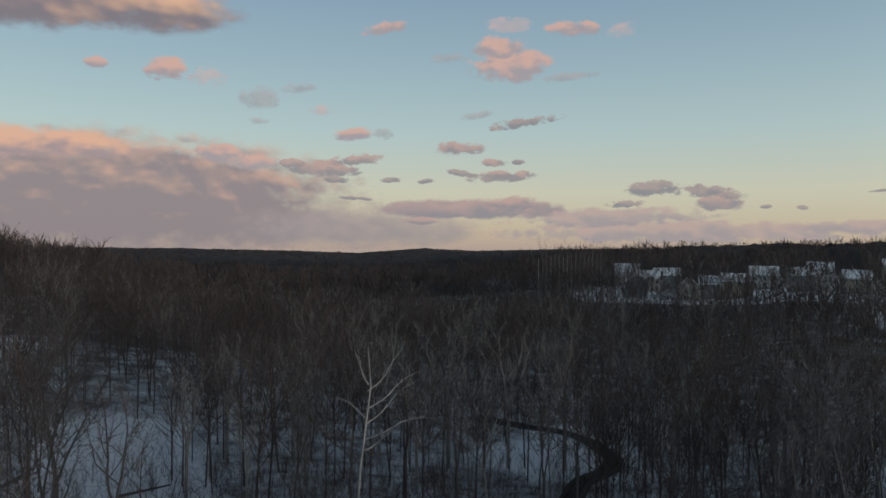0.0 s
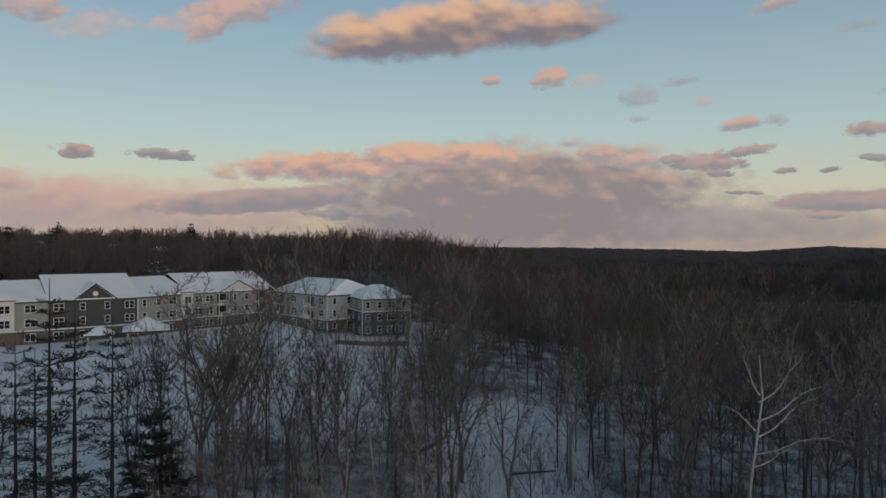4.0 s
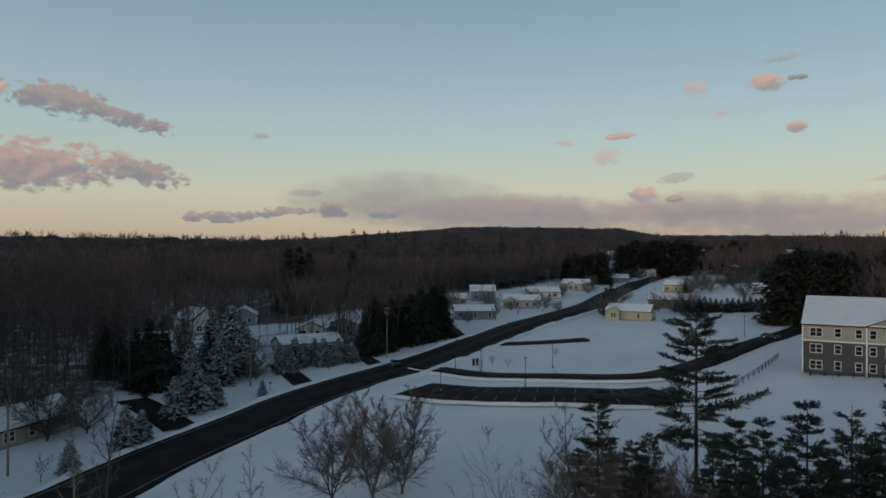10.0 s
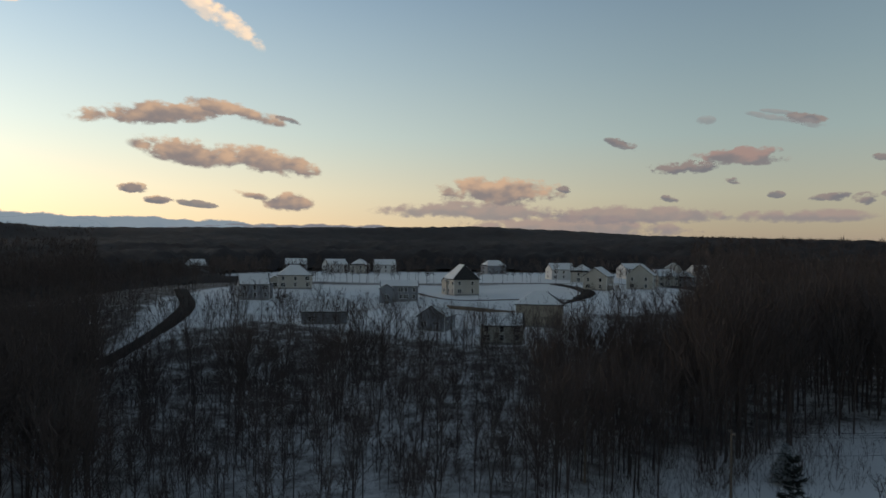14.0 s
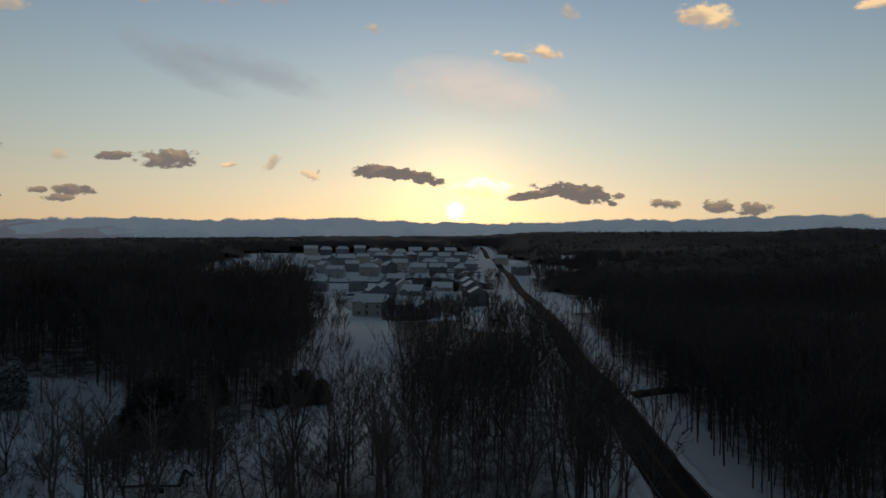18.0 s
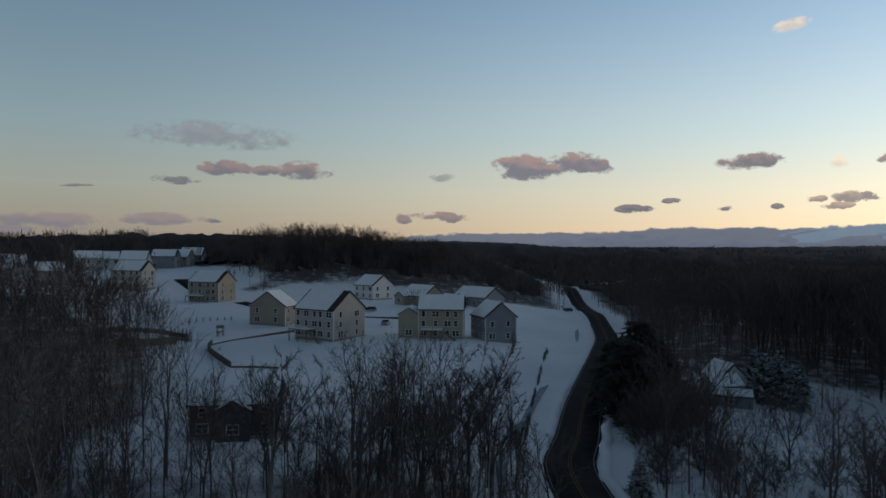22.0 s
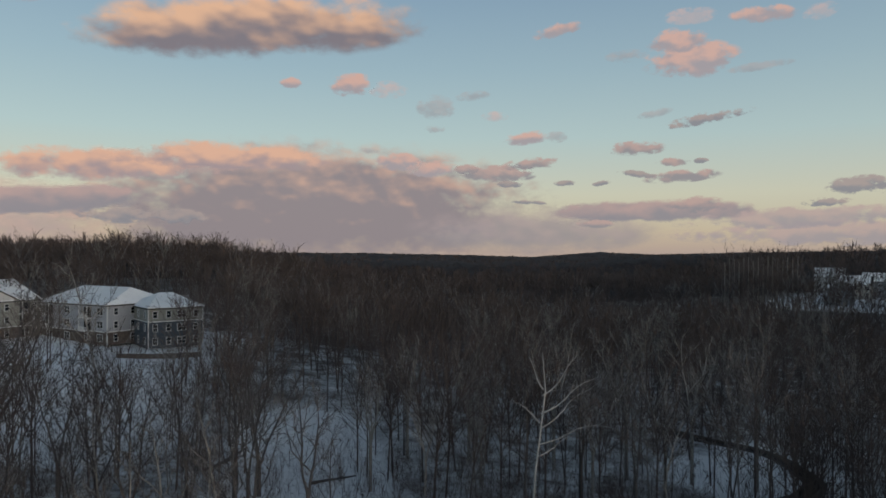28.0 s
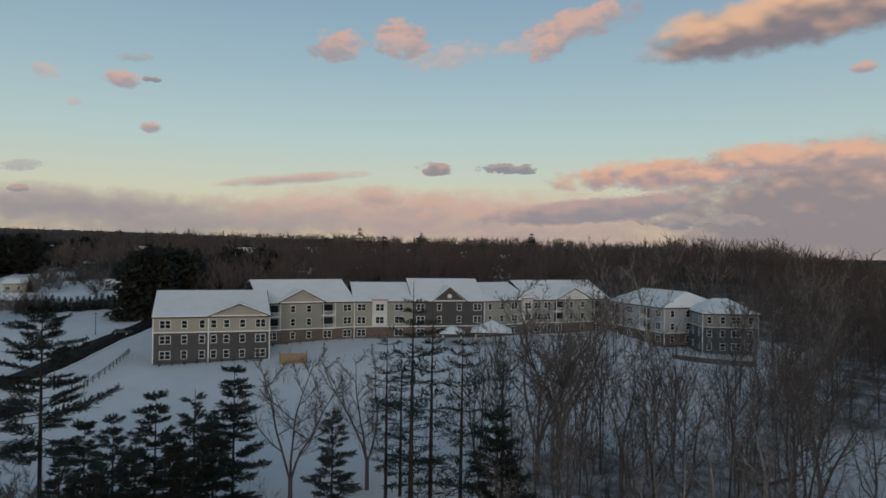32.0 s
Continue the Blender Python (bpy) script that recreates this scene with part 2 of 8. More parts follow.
# ---- the lie of the land: bearing, distance, height ----
ROAD_A = [(-120, 81, 0), (-128.7, 85, 0), (-135.7, 94, 0.2), (-140.2, 103.5, 0.4), (-146.3, 117.5, 0.8), (-153, 138, 1.6), (-158.7, 155, 2.7), (-162.1, 169, 3.5), (-165.9, 190.5, 5.2), (-170.2, 224, 7.1), (-174.5, 277, 8.0), (-177.2, 355, 9.6),
          (-179.5, 440, 10.5), (178, 530, 12)]
ROAD_B = [(-49.4, 82.7, 0), (-45.2, 107, 0), (-41.7, 148, 0), (-38.9, 204, 0), (-37, 300, 1), (-35.1, 418, 2), (-33.5, 600, 9), (-32.2, 850, 15), (-31.5, 1150, 26)]
ROAD_C = [(19.2, 92, 0), (18.9, 113, 0), (18.2, 146, 0), (17, 196, 0.5), (16.9, 242, 1), (18.6, 330, 1.5), (21, 450, 2.5), (24, 560, 6)]
SPOTS = [(90, 120, -3), (90, 250, -8), (90, 500, -5), (90, 900, 2), (110, 100, -1), (110, 250, -4), (110, 500, -3), (110, 900, 4),
         (75, 130, -4), (75, 220, -2), (72, 300, 8), (72, 420, 15), (75, 700, 20), (60, 140, -3), (60, 220, 4), (62, 310, 13), (60, 420, 17), (60, 700, 24),
         (50, 115, 0), (50, 190, 4), (49, 280, 9), (53, 370, 18), (50, 600, 26), (38, 100, 0), (38, 150, 2), (38, 190, 6)]
SPOTS += [(36, 290, 9.4), (40, 410, 25), (40, 600, 26), (28, 100, 0), (28, 190, 6.5), (30, 260, 10), (28, 400, 18), (28, 800, 25), (18, 800, 20), (8, 165, -2),
          (0, 90, -1), (0, 160, -2), (0, 225, 2), (0, 300, 2), (0, 500, 2), (5, 900, 10), (-15, 90, -1), (-15, 150, -3), (-13, 300, 0), (-17, 450, -1), (-16, 600, 7), (-16, 740, 22), (-15, 1000, 25),
          (-25, 90, -1), (-25, 170, -3), (-25, 330, -2), (-23, 420, -2), (-25, 500, 1), (-22, 600, 8), (-28, 620, 9), (-25, 700, 19), (-25, 780, 24), (-25, 1000, 28)]
SPOTS += [(-55, 90, -1), (-55, 200, -2), (-55, 400, 2), (-55, 800, 20), (-70, 100, -1), (-72, 255, 13), (-79, 210, 8.8), (-75, 130, 0), (-80, 290, 15), (-88, 250, 8.5), (-88, 320, 14),
          (-100, 215, 8), (-97, 175, 6.5), (-92, 130, 1), (-93, 280, 13), (-104, 310, 15), (-85, 480, 15), (-100, 480, 15), (-75, 480, 15), (-90, 800, 26),
          (-110, 90, 0), (-115, 200, 1), (-120, 400, 10), (-120, 800, 30), (-131.8, 126, 1.5), (-140, 150, 2.0), (-120, 125, 1.0), (-143, 220, 6.5)]
SPOTS += [(-147, 168, 2.6), (-153, 200, 5.5), (-151.9, 181, 3.6), (-165, 250, 7), (-160, 400, 9), (-150, 800, 26), (180, 100, 1.5), (180, 130, 4), (180, 160, 6), (180, 260, 7.3), (171, 200, 7.6), (171, 380, 12),
          (166, 149, 7.3), (165, 100, 2), (150, 110, 3), (145, 172, 9), (155, 172, 9), (135, 195, 9), (145, 250, 12), (145, 500, 18), (150, 900, 34), (128, 180, 7), (128, 110, 0.5), (125, 275, 19),
          (130, 600, 14), (0, 0, 0), (45, 55, 0), (135, 55, 0), (-135, 55, 0), (-45, 55, 0), (178, 700, 14)]
# the skyline of wooded hills round the place: bearing and elevation of the tree tops
SKYLINE = [(180, 1.35), (173, 1.32), (165, 1.15), (158, 1.02), (153, 0.72), (149, 0.8), (143, 0.6), (137, 0.3), (130, 0.1), (116, -0.05), (110, -0.05), (103, -0.15), (97, -0.3), (91.5, 0.15), (88, -0.05), (80, 0.15), (70, 0.35),
           (58, 0.4), (47, 0.3), (29, 0.7), (24.5, 0.6), (20, 0.25), (4, 0.38), (-12, 0.75), (-20, 0.95), (-31, 1.1), (-36, 1.5), (-53, 1.6), (-58, 1.93), (-63, 1.55), (-70, 1.7), (-80, 1.9), (-95, 2.15), (-101, 1.95),
           (-109, 1.5), (-116, 1.35), (-122, 1.2), (-132, 0.72), (-142, 0.62), (-148, 0.8), (-152, 1.06), (-157, 1.45), (-160, 1.65), (-164, 2.05), (-169, 2.05), (-177, 1.9)]
SKY_AZ, SKY_EL = (np.array(c) for c in zip(*sorted(SKYLINE)))
HILL = 1700.0
HILL_HOUSES = [(-176.0, 570), (176.5, 600), (170.6, 540), (163.2, 470), (158.0, 450), (153.5, 470), (150.2, 520), (146.0, 500), (142.5, 440), (139.0, 520)]  # bearing, distance
SPOTS += [(a, d, 25.5 + 1.5 * (k % 3)) for k, (a, d) in enumerate(HILL_HOUSES)] + [(a, d - 80, 15) for a, d in HILL_HOUSES]
CONTROL = np.array([(*polar(a, d), z) for a, d, z in ROAD_A + ROAD_B[:-1] + ROAD_C + SPOTS]
                   + [(*polar(a, HILL), EYE_Z + HILL * math.tan(radians(e)) - 15) for a, e in SKYLINE]
                   + [(*polar(a, 3000.0), EYE_Z - 10) for a, e in SKYLINE])
REACH = np.array([8.0 + 0.10 * math.hypot(x, y) for x, y, z in CONTROL])


def heights(x, y):
    """Ground heights at arrays of places: a smooth sheet through the control spots."""
    x, y = np.atleast_1d(np.asarray(x, float)), np.atleast_1d(np.asarray(y, float))
    out = np.empty(len(x))
    for i in range(0, len(x), 4000):
        d2 = (x[i:i + 4000, None] - CONTROL[:, 0]) ** 2 + (y[i:i + 4000, None] - CONTROL[:, 1]) ** 2
        w = (REACH ** 2 / (d2 + REACH ** 2)) ** 2.2 / REACH ** 0.6
        out[i:i + 4000] = (w * CONTROL[:, 2]).sum(1) / w.sum(1)
    # far ridges stay below the skyline, less the height of their trees
    r = np.hypot(x, y)
    top = EYE_Z + r * np.tan(np.radians(np.interp(np.degrees(np.arctan2(y, x)), SKY_AZ, SKY_EL, period=360))) - 18 + np.clip(620 - r, 0, 300) * 0.12
    return np.where(r > 430, np.minimum(out, top), out)


def ground(x, y):
    return float(heights([x], [y])[0])


def smooth_line(points, step=4.0):
    """A Catmull-Rom line through places (x, y), cut at even steps."""
    p = np.array([points[0]] + list(points) + [points[-1]], float)
    out = []
    for i in range(1, len(p) - 2):
        n = max(2, int(np.linalg.norm(p[i + 1] - p[i]) / step))
        for k in range(n):
            t = k / n
            out.append(0.5 * (2 * p[i] + (p[i + 1] - p[i - 1]) * t + (2 * p[i - 1] - 5 * p[i] + 4 * p[i + 1] - p[i + 2]) * t * t
                              + (3 * p[i] - p[i - 1] - 3 * p[i + 1] + p[i + 2]) * t ** 3))
    return np.array(out + [p[-2]])


LINE_A = smooth_line([(35, -53), (10, -54), (-18, -61)] + [polar(a, d) for a, d, z in ROAD_A])
LINE_B = smooth_line([(8, -54), (30, -52)] + [polar(a, d) for a, d, z in ROAD_B])
LINE_C = smooth_line([(14, -54), (30, -22), (58, 10)] + [polar(a, d) for a, d, z in ROAD_C])

# open ground: capsules between two bearings and distances, with their radius
CLEARINGS = []


def clear(a0, d0, a1, d1, r):
    CLEARINGS.append((*polar(a0, d0), *polar(a1, d1), r))


clear(0, 0, 0, 0, 50), clear(180, 95, 180, 290, 52), clear(165, 110, 150, 135, 34), clear(170, 155, 145, 178, 34), clear(140, 170, 128, 185, 20)
clear(-150, 85, -172, 120, 26), clear(-167.5, 262, -179.5, 445, 36), clear(178, 285, 177, 350, 34), clear(-160, 240, -166, 250, 26), clear(-149.5, 166, -147.5, 172, 15), clear(-119.4, 90, -128.3, 120, 14), clear(-131.0, 126, -134.5, 128, 12)
clear(-118, 92, -137, 98, 11), clear(-141, 122, -144, 140, 12), clear(-83, 272, -106, 300, 46), clear(-77.5, 252, -80, 270, 18), clear(40, 145, 30, 150, 18), clear(-87, 224, -99, 210, 28), clear(-85, 420, -105, 440, 66)
clear(-17, 440, -30, 380, 75), clear(-22.5, 314, -30.5, 314, 22), clear(-19, 610, -30, 610, 100), clear(-18, 730, -30, 740, 60), clear(-27, 880, -31, 900, 34), clear(-21.3, 290, -22.5, 140, 8), clear(-22, 300, -19.5, 130, 9), clear(1, 95, 1.5, 165, 11), clear(-8, 92, -19, 124, 12)
clear(8, 165, 5, 172, 10), clear(8.6, 118, 8, 160, 9), clear(12.6, 480, 14, 500, 26), clear(26, 192, 41, 192, 30), clear(43, 225, 50, 275, 36), clear(29, 262, 37, 290, 40), clear(52, 345, 57, 395, 42)
clear(22, 104, 22.5, 300, 15), clear(61, 318, 74, 330, 26), clear(114.5, 70, 115.2, 118, 5.0), clear(81.5, 112, 79, 108, 5), clear(80, 127, 77, 117, 1), clear(48, 250, 46, 150, 13), clear(165, 330, 175, 360, 30), clear(-143, 207, -150, 215, 12)
clear(47.5, 118, 45, 114, 15), clear(131.5, 120, 127, 162, 8), clear(-72.2, 262, -70.5, 200, 2.5), clear(-70.2, 197, -65.7, 173, 2), clear(-74.6, 262, -73.6, 208, 5), clear(-80, 234, -92, 208, 18), clear(-33.5, 260, -33.5, 420, 10)

for a, d in HILL_HOUSES:
    clear(a, d - 50, a, d + 4, 7)


def near_line(x, y, line):
    q = line[::2]
    return np.sqrt(np.min((x[:, None] - q[:, 0]) ** 2 + (y[:, None] - q[:, 1]) ** 2, axis=1))


def openness(x, y):
    """Distance from woods in metres, at arrays of places: above 0 in the open, below 0 among trees."""
    x, y = np.atleast_1d(np.asarray(x, float)), np.atleast_1d(np.asarray(y, float))
    best = np.full(len(x), -1e3)
    for x0, y0, x1, y1, r in CLEARINGS:
        dx, dy = x1 - x0, y1 - y0
        t = np.clip(((x - x0) * dx + (y - y0) * dy) / max(dx * dx + dy * dy, 1e-6), 0, 1)
        best = np.maximum(best, r - np.hypot(x - x0 - t * dx, y - y0 - t * dy))
    for line, r in ((LINE_A, 14), (LINE_B, 7.6), (LINE_C, 7)):
        for i in range(0, len(x), 4000):
            best[i:i + 4000] = np.maximum(best[i:i + 4000], r - near_line(x[i:i + 4000], y[i:i + 4000], line))
    return best


# ---- ground: one sheet to the horizon ----
RINGS = np.concatenate([np.arange(0.5, 320, 4.0), 320 * 1.045 ** np.arange(0, 62)])
SPOKES = 480
ga, gr = np.meshgrid(np.linspace(0, 2 * np.pi, SPOKES, endpoint=False), RINGS)
gx, gy = (gr * np.cos(ga)).ravel(), (gr * np.sin(ga)).ravel()
gz = heights(gx, gy)
gz += np.array([noise.noise((x * 0.03, y * 0.03, 0)) * 0.5 if r < 400 else 0 for x, y, r in zip(gx, gy, gr.ravel())]) * np.clip((near_line(gx, gy, np.vstack([LINE_A, LINE_B, LINE_C])[::3]) - 12) / 20, 0, 1)
i, j = np.meshgrid(np.arange(len(RINGS) - 1), np.arange(SPOKES), indexing="ij")
a0, a1 = i * SPOKES + j, i * SPOKES + (j + 1) % SPOKES
gfaces = np.stack([a0, a0 + SPOKES, a1 + SPOKES, a1], -1).reshape(-1, 4)


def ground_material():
    """Snow over leaf litter: thin and patchy where the woods attribute is high, its dark tone also painting in shade
    under trees.
    """
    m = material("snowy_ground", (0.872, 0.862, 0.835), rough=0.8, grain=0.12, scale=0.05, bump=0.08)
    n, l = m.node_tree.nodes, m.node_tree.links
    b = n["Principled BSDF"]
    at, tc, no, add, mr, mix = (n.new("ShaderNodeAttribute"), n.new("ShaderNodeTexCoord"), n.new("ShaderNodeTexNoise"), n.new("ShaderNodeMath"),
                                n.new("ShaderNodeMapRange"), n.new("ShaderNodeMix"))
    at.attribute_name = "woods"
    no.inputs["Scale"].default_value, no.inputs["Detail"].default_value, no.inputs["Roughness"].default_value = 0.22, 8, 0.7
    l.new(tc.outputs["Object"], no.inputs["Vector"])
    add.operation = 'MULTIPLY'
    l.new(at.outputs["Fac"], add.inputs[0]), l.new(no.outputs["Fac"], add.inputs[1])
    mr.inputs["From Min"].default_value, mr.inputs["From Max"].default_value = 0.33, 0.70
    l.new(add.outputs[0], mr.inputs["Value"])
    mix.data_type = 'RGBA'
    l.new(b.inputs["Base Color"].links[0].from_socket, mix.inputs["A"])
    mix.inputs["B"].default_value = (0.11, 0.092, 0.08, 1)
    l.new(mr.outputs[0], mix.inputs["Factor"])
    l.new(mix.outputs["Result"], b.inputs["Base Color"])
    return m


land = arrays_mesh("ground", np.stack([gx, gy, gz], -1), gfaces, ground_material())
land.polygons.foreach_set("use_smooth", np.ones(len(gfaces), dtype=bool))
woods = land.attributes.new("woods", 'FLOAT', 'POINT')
# rises with distance: more litter tone to stand in for shade under the crowns
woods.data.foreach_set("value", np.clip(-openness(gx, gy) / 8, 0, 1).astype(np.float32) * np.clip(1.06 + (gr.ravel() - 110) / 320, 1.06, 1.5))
tagged(new("ground", land), label="rolling snow-covered ground with leaf litter and painted tree shade in the woods", category="ground", kind="structure")


# ---- roads: strips draped on the ground ----
def strip(line, left, right, lift, drop=0.5):
    """A slab along a line, between two offsets to its left, lift above the ground."""
    t = np.gradient(line, axis=0)
    t /= np.linalg.norm(t, axis=1)[:, None]
    nrm = np.stack([-t[:, 1], t[:, 0]], -1)
    a, b = line + nrm * np.asarray(left).reshape(-1, 1), line + nrm * np.asarray(right).reshape(-1, 1)
    z = heights(line[:, 0], line[:, 1]) + lift
    za, zb = heights(a[:, 0], a[:, 1]) * 0.3 + (z - lift) * 0.7 + lift, heights(b[:, 0], b[:, 1]) * 0.3 + (z - lift) * 0.7 + lift
    n = len(line)
    v = np.concatenate([np.c_[a, za], np.c_[b, zb], np.c_[a, za - drop], np.c_[b, zb - drop]])
    k = np.arange(n - 1)
    f = np.concatenate([np.stack(q, -1) for q in ((k, k + n, k + n + 1, k + 1), (k, k + 1, k + 1 + 2 * n, k + 2 * n), (k + n, k + 3 * n, k + 3 * n + 1, k + n + 1))])
    return v, f


def road(name, line, left, right, label):
    ob = tagged(new(name, arrays_mesh(name, *strip(line, left, right, 0.35), ASPHALT)), label=label, category="road", kind="structure")
    return ob


def snow_bank(line, at, width, seed, parent, high=0.55):
    """A ploughed ridge of snow with an uneven crest."""
    rnd = np.random.default_rng(seed)
    t = np.gradient(line, axis=0)
    t /= np.linalg.norm(t, axis=1)[:, None]
    nrm = np.stack([-t[:, 1], t[:, 0]], -1)
    z0 = heights(line[:, 0], line[:, 1])
    n, prof = len(line), [(-0.5, -0.3), (-0.28, 0.7), (0.05, 1.0), (0.3, 0.6), (0.6, -0.3)]
    jit, hi = rnd.normal(0, 0.25, n), high * (1 + rnd.normal(0, 0.2, n)) + 0.25
    v = np.concatenate([np.c_[line + nrm * (at + jit + o * width)[:, None], z0 + h * hi] for o, h in prof])
    k = np.arange(n - 1)
    f = np.concatenate([np.stack([k + i * n, k + 1 + i * n, k + 1 + (i + 1) * n, k + (i + 1) * n], -1) for i in range(4)])
    ob = part("snow_bank", arrays_mesh("snow_bank", v, f, SNOW), None, parent, "ploughed ridge of snow")
    ob.data.polygons.foreach_set("use_smooth", np.ones(len(f), dtype=bool))


road_a = road("road_main", LINE_A, 6.0, -6.0, "wide wet asphalt road ploughed clear of snow")
road_b = road("road_west", LINE_B, 3.3, -3.3, "straight wet asphalt road ploughed clear of snow")
road_c = road("road_curve", LINE_C, 3.6, -3.6, "curving wet asphalt road ploughed clear of snow")
for k, (rd, line, w) in enumerate(((road_a, LINE_A, 6.0), (road_b, LINE_B, 3.3), (road_c, LINE_C, 3.6))):
    snow_bank(line, w + 1.0, 2.2, 10 + k, rd), snow_bank(line, -w - 1.0, 2.2, 20 + k, rd)
    for side in (-0.18, 0.18):
        part("centre_line", arrays_mesh("centre_line", *strip(line, side + 0.07, side - 0.07, 0.362, 0.005), PAINT_YELLOW), None, rd, "worn yellow centre line")
    for side in (-1, 1):
        part("edge_line", arrays_mesh("edge_line", *strip(line, side * (w - 1.0 if w > 5 else w - 0.35) + 0.07, side * (w - 1.0 if w > 5 else w - 0.35) - 0.07, 0.362, 0.005), PAINT_WHITE), None, rd, "worn white edge line")

# ---- trees ----
def segments_mesh(seg, n=3, closed=False):
    """Arrays of a mesh for segments (x, y, z, x, y, z, r0, r1): n-sided tapered sticks."""
    s = np.asarray(seg, float)
    a, b, r0, r1 = s[:, :3], s[:, 3:6], s[:, 6], s[:, 7]
    d = b - a
    d /= np.linalg.norm(d, axis=1)[:, None] + 1e-9
    u = np.cross(d, np.where(np.abs(d[:, 2:3]) > 0.9, [[1.0, 0, 0]], [[0, 0, 1.0]]))
    u /= np.linalg.norm(u, axis=1)[:, None] + 1e-9
    w = np.cross(d, u)
    ang = 2 * np.pi * np.arange(n) / n
    ring = u[:, None] * np.cos(ang)[:, None] + w[:, None] * np.sin(ang)[:, None]
    v = np.concatenate([a[:, None] + ring * r0[:, None, None], b[:, None] + ring * r1[:, None, None]], 1)
    k = np.arange(len(s))[:, None] * 2 * n
    f = np.concatenate([np.stack([k[:, 0] + i, k[:, 0] + (i + 1) % n, k[:, 0] + (i + 1) % n + n, k[:, 0] + i + n], -1) for i in range(n)])
    return v.reshape(-1, 3), f


def unit(v):
    return v / (np.linalg.norm(v) + 1e-9)


def bare_tree(seed, h, spread=0.5, limbs=13, twigs=6, low=0.3, tip=5, lean=0.07, forks=1, rise=0.5, foot_at=0.2, fan=0.5):
    """A leafless broad-leaved tree: segments of trunk and limbs, of the crown's branches, and of its twigs."""
    rnd = np.random.default_rng(seed)
    big, fine, tips, stems = [], [], [], []
    foot = 0.0
    if forks > 1:
        foot = h * foot_at
        big.append((0, 0, -0.6, 0, 0, foot, h * 0.015, h * 0.012))
    for s in range(forks):
        p, d, r = np.array([0, 0, foot]), unit(np.array([rnd.normal(0, lean), rnd.normal(0, lean), 1.0])), h * (0.0085 if forks == 1 else 0.007)
        if forks > 1:
            an = 2 * np.pi * s / forks + rnd.uniform(0, 1)
            d = unit(np.array([math.cos(an) * fan, math.sin(an) * fan, 1.0]) * (rnd.uniform(0.3, 1.1), rnd.uniform(0.3, 1.1), 1) if fan > 0.5 else np.array([math.cos(an) * fan, math.sin(an) * fan, 1.0]))
        hh = (h - foot) * (rnd.uniform(0.68, 0.85) if s else 0.86)
        n = 8
        for i in range(n):
            q = p + d * hh / n
            r2 = r0 = h * (0.0085 if forks == 1 else 0.007) * (1 - (i + 1) / n) ** 0.85 + 0.015
            big.append((*(p - (0, 0, 0.6 if i == 0 else 0)), *q, r, r2))
            stems.append((p, q, r2, (i + 1) / n))
            p, r = q, r2
            d = unit(d + rnd.normal(0, 0.10, 3) + (0, 0, 0.07))
    usable = [s for s in stems if s[3] > low]
    for k in range(limbs * forks):
        a, b, r, f = usable[int(k * len(usable) / (limbs * forks))]
        p = a + (b - a) * rnd.uniform(0, 1)
        an = k * 2.4 + rnd.uniform(-0.5, 0.5)
        d = unit(np.array([math.cos(an), math.sin(an), rise + 0.6 * f + rnd.uniform(-0.25, 0.25)]))
        length = h * spread * (1.1 - f * 0.78) * rnd.uniform(0.65, 1.2)
        rl = min(r * 0.8, 0.0075 * length + 0.012) + 0.004
        n = 4
        for i in range(n):
            q = p + d * length / n
            big.append((*p, *q, rl * (1 - i / n) + 0.007, rl * (1 - (i + 1) / n) + 0.007))
            for s in range(twigs // 2 if i == 0 else twigs - 2):
                e = unit(d * 0.8 + rnd.normal(0, 0.5, 3) + (0, 0, 0.10))
                l2 = length * rnd.uniform(0.16, 0.40) * (1.1 - 0.15 * i)
                m = p + (q - p) * rnd.uniform(0.1, 1)
                end = m + e * l2
                fine.append((*m, *end, 0.017, 0.007))
                for g in range(tip):
                    u = rnd.uniform(0.15, 1)
                    o = m + (end - m) * u
                    tips.append((*o, *(o + unit(e + rnd.normal(0, 0.55, 3) + (0, 0, 0.1)) * l2 * rnd.uniform(0.22, 0.5)), 0.015, 0))
            p = q
            d = unit(d + rnd.normal(0, 0.15, 3) + (0, 0, 0.10))
    return big, fine, tips


def blades(v, f, spikes, rnd):
    """Adds twigs that run to a point, one face each, turned at random, to arrays of triangles."""
    s = np.asarray(spikes, float)
    d = s[:, 3:6] - s[:, :3]
    side = np.cross(d, rnd.normal(0, 1, (len(s), 3)))
    side *= (s[:, 6] / (np.linalg.norm(side, axis=1) + 1e-9))[:, None]
    k = len(v) + 3 * np.arange(len(s))
    return np.concatenate([v, np.stack([s[:, :3] - side, s[:, :3] + side, s[:, 3:6]], 1).reshape(-1, 3)]), np.concatenate([f, np.stack([k, k + 1, k + 2], -1)])


def sticks(seg):
    """Triangles of three-sided sticks."""
    v, f = segments_mesh(seg, 3)
    return v, np.concatenate([f[:, [0, 1, 2]], f[:, [0, 2, 3]]])


def tree_meshes(name, seed, bark, h, crown=None, **kw):
    big, fine, tips = bare_tree(seed, h, **kw)
    return arrays_mesh("trunk", *segments_mesh(big, 3), bark), arrays_mesh("crown", *blades(np.zeros((0, 3)), np.zeros((0, 3), int), [(*f[:6], f[6] * 1.6, 0) for f in fine] + tips, np.random.default_rng(seed)), crown or TWIG)


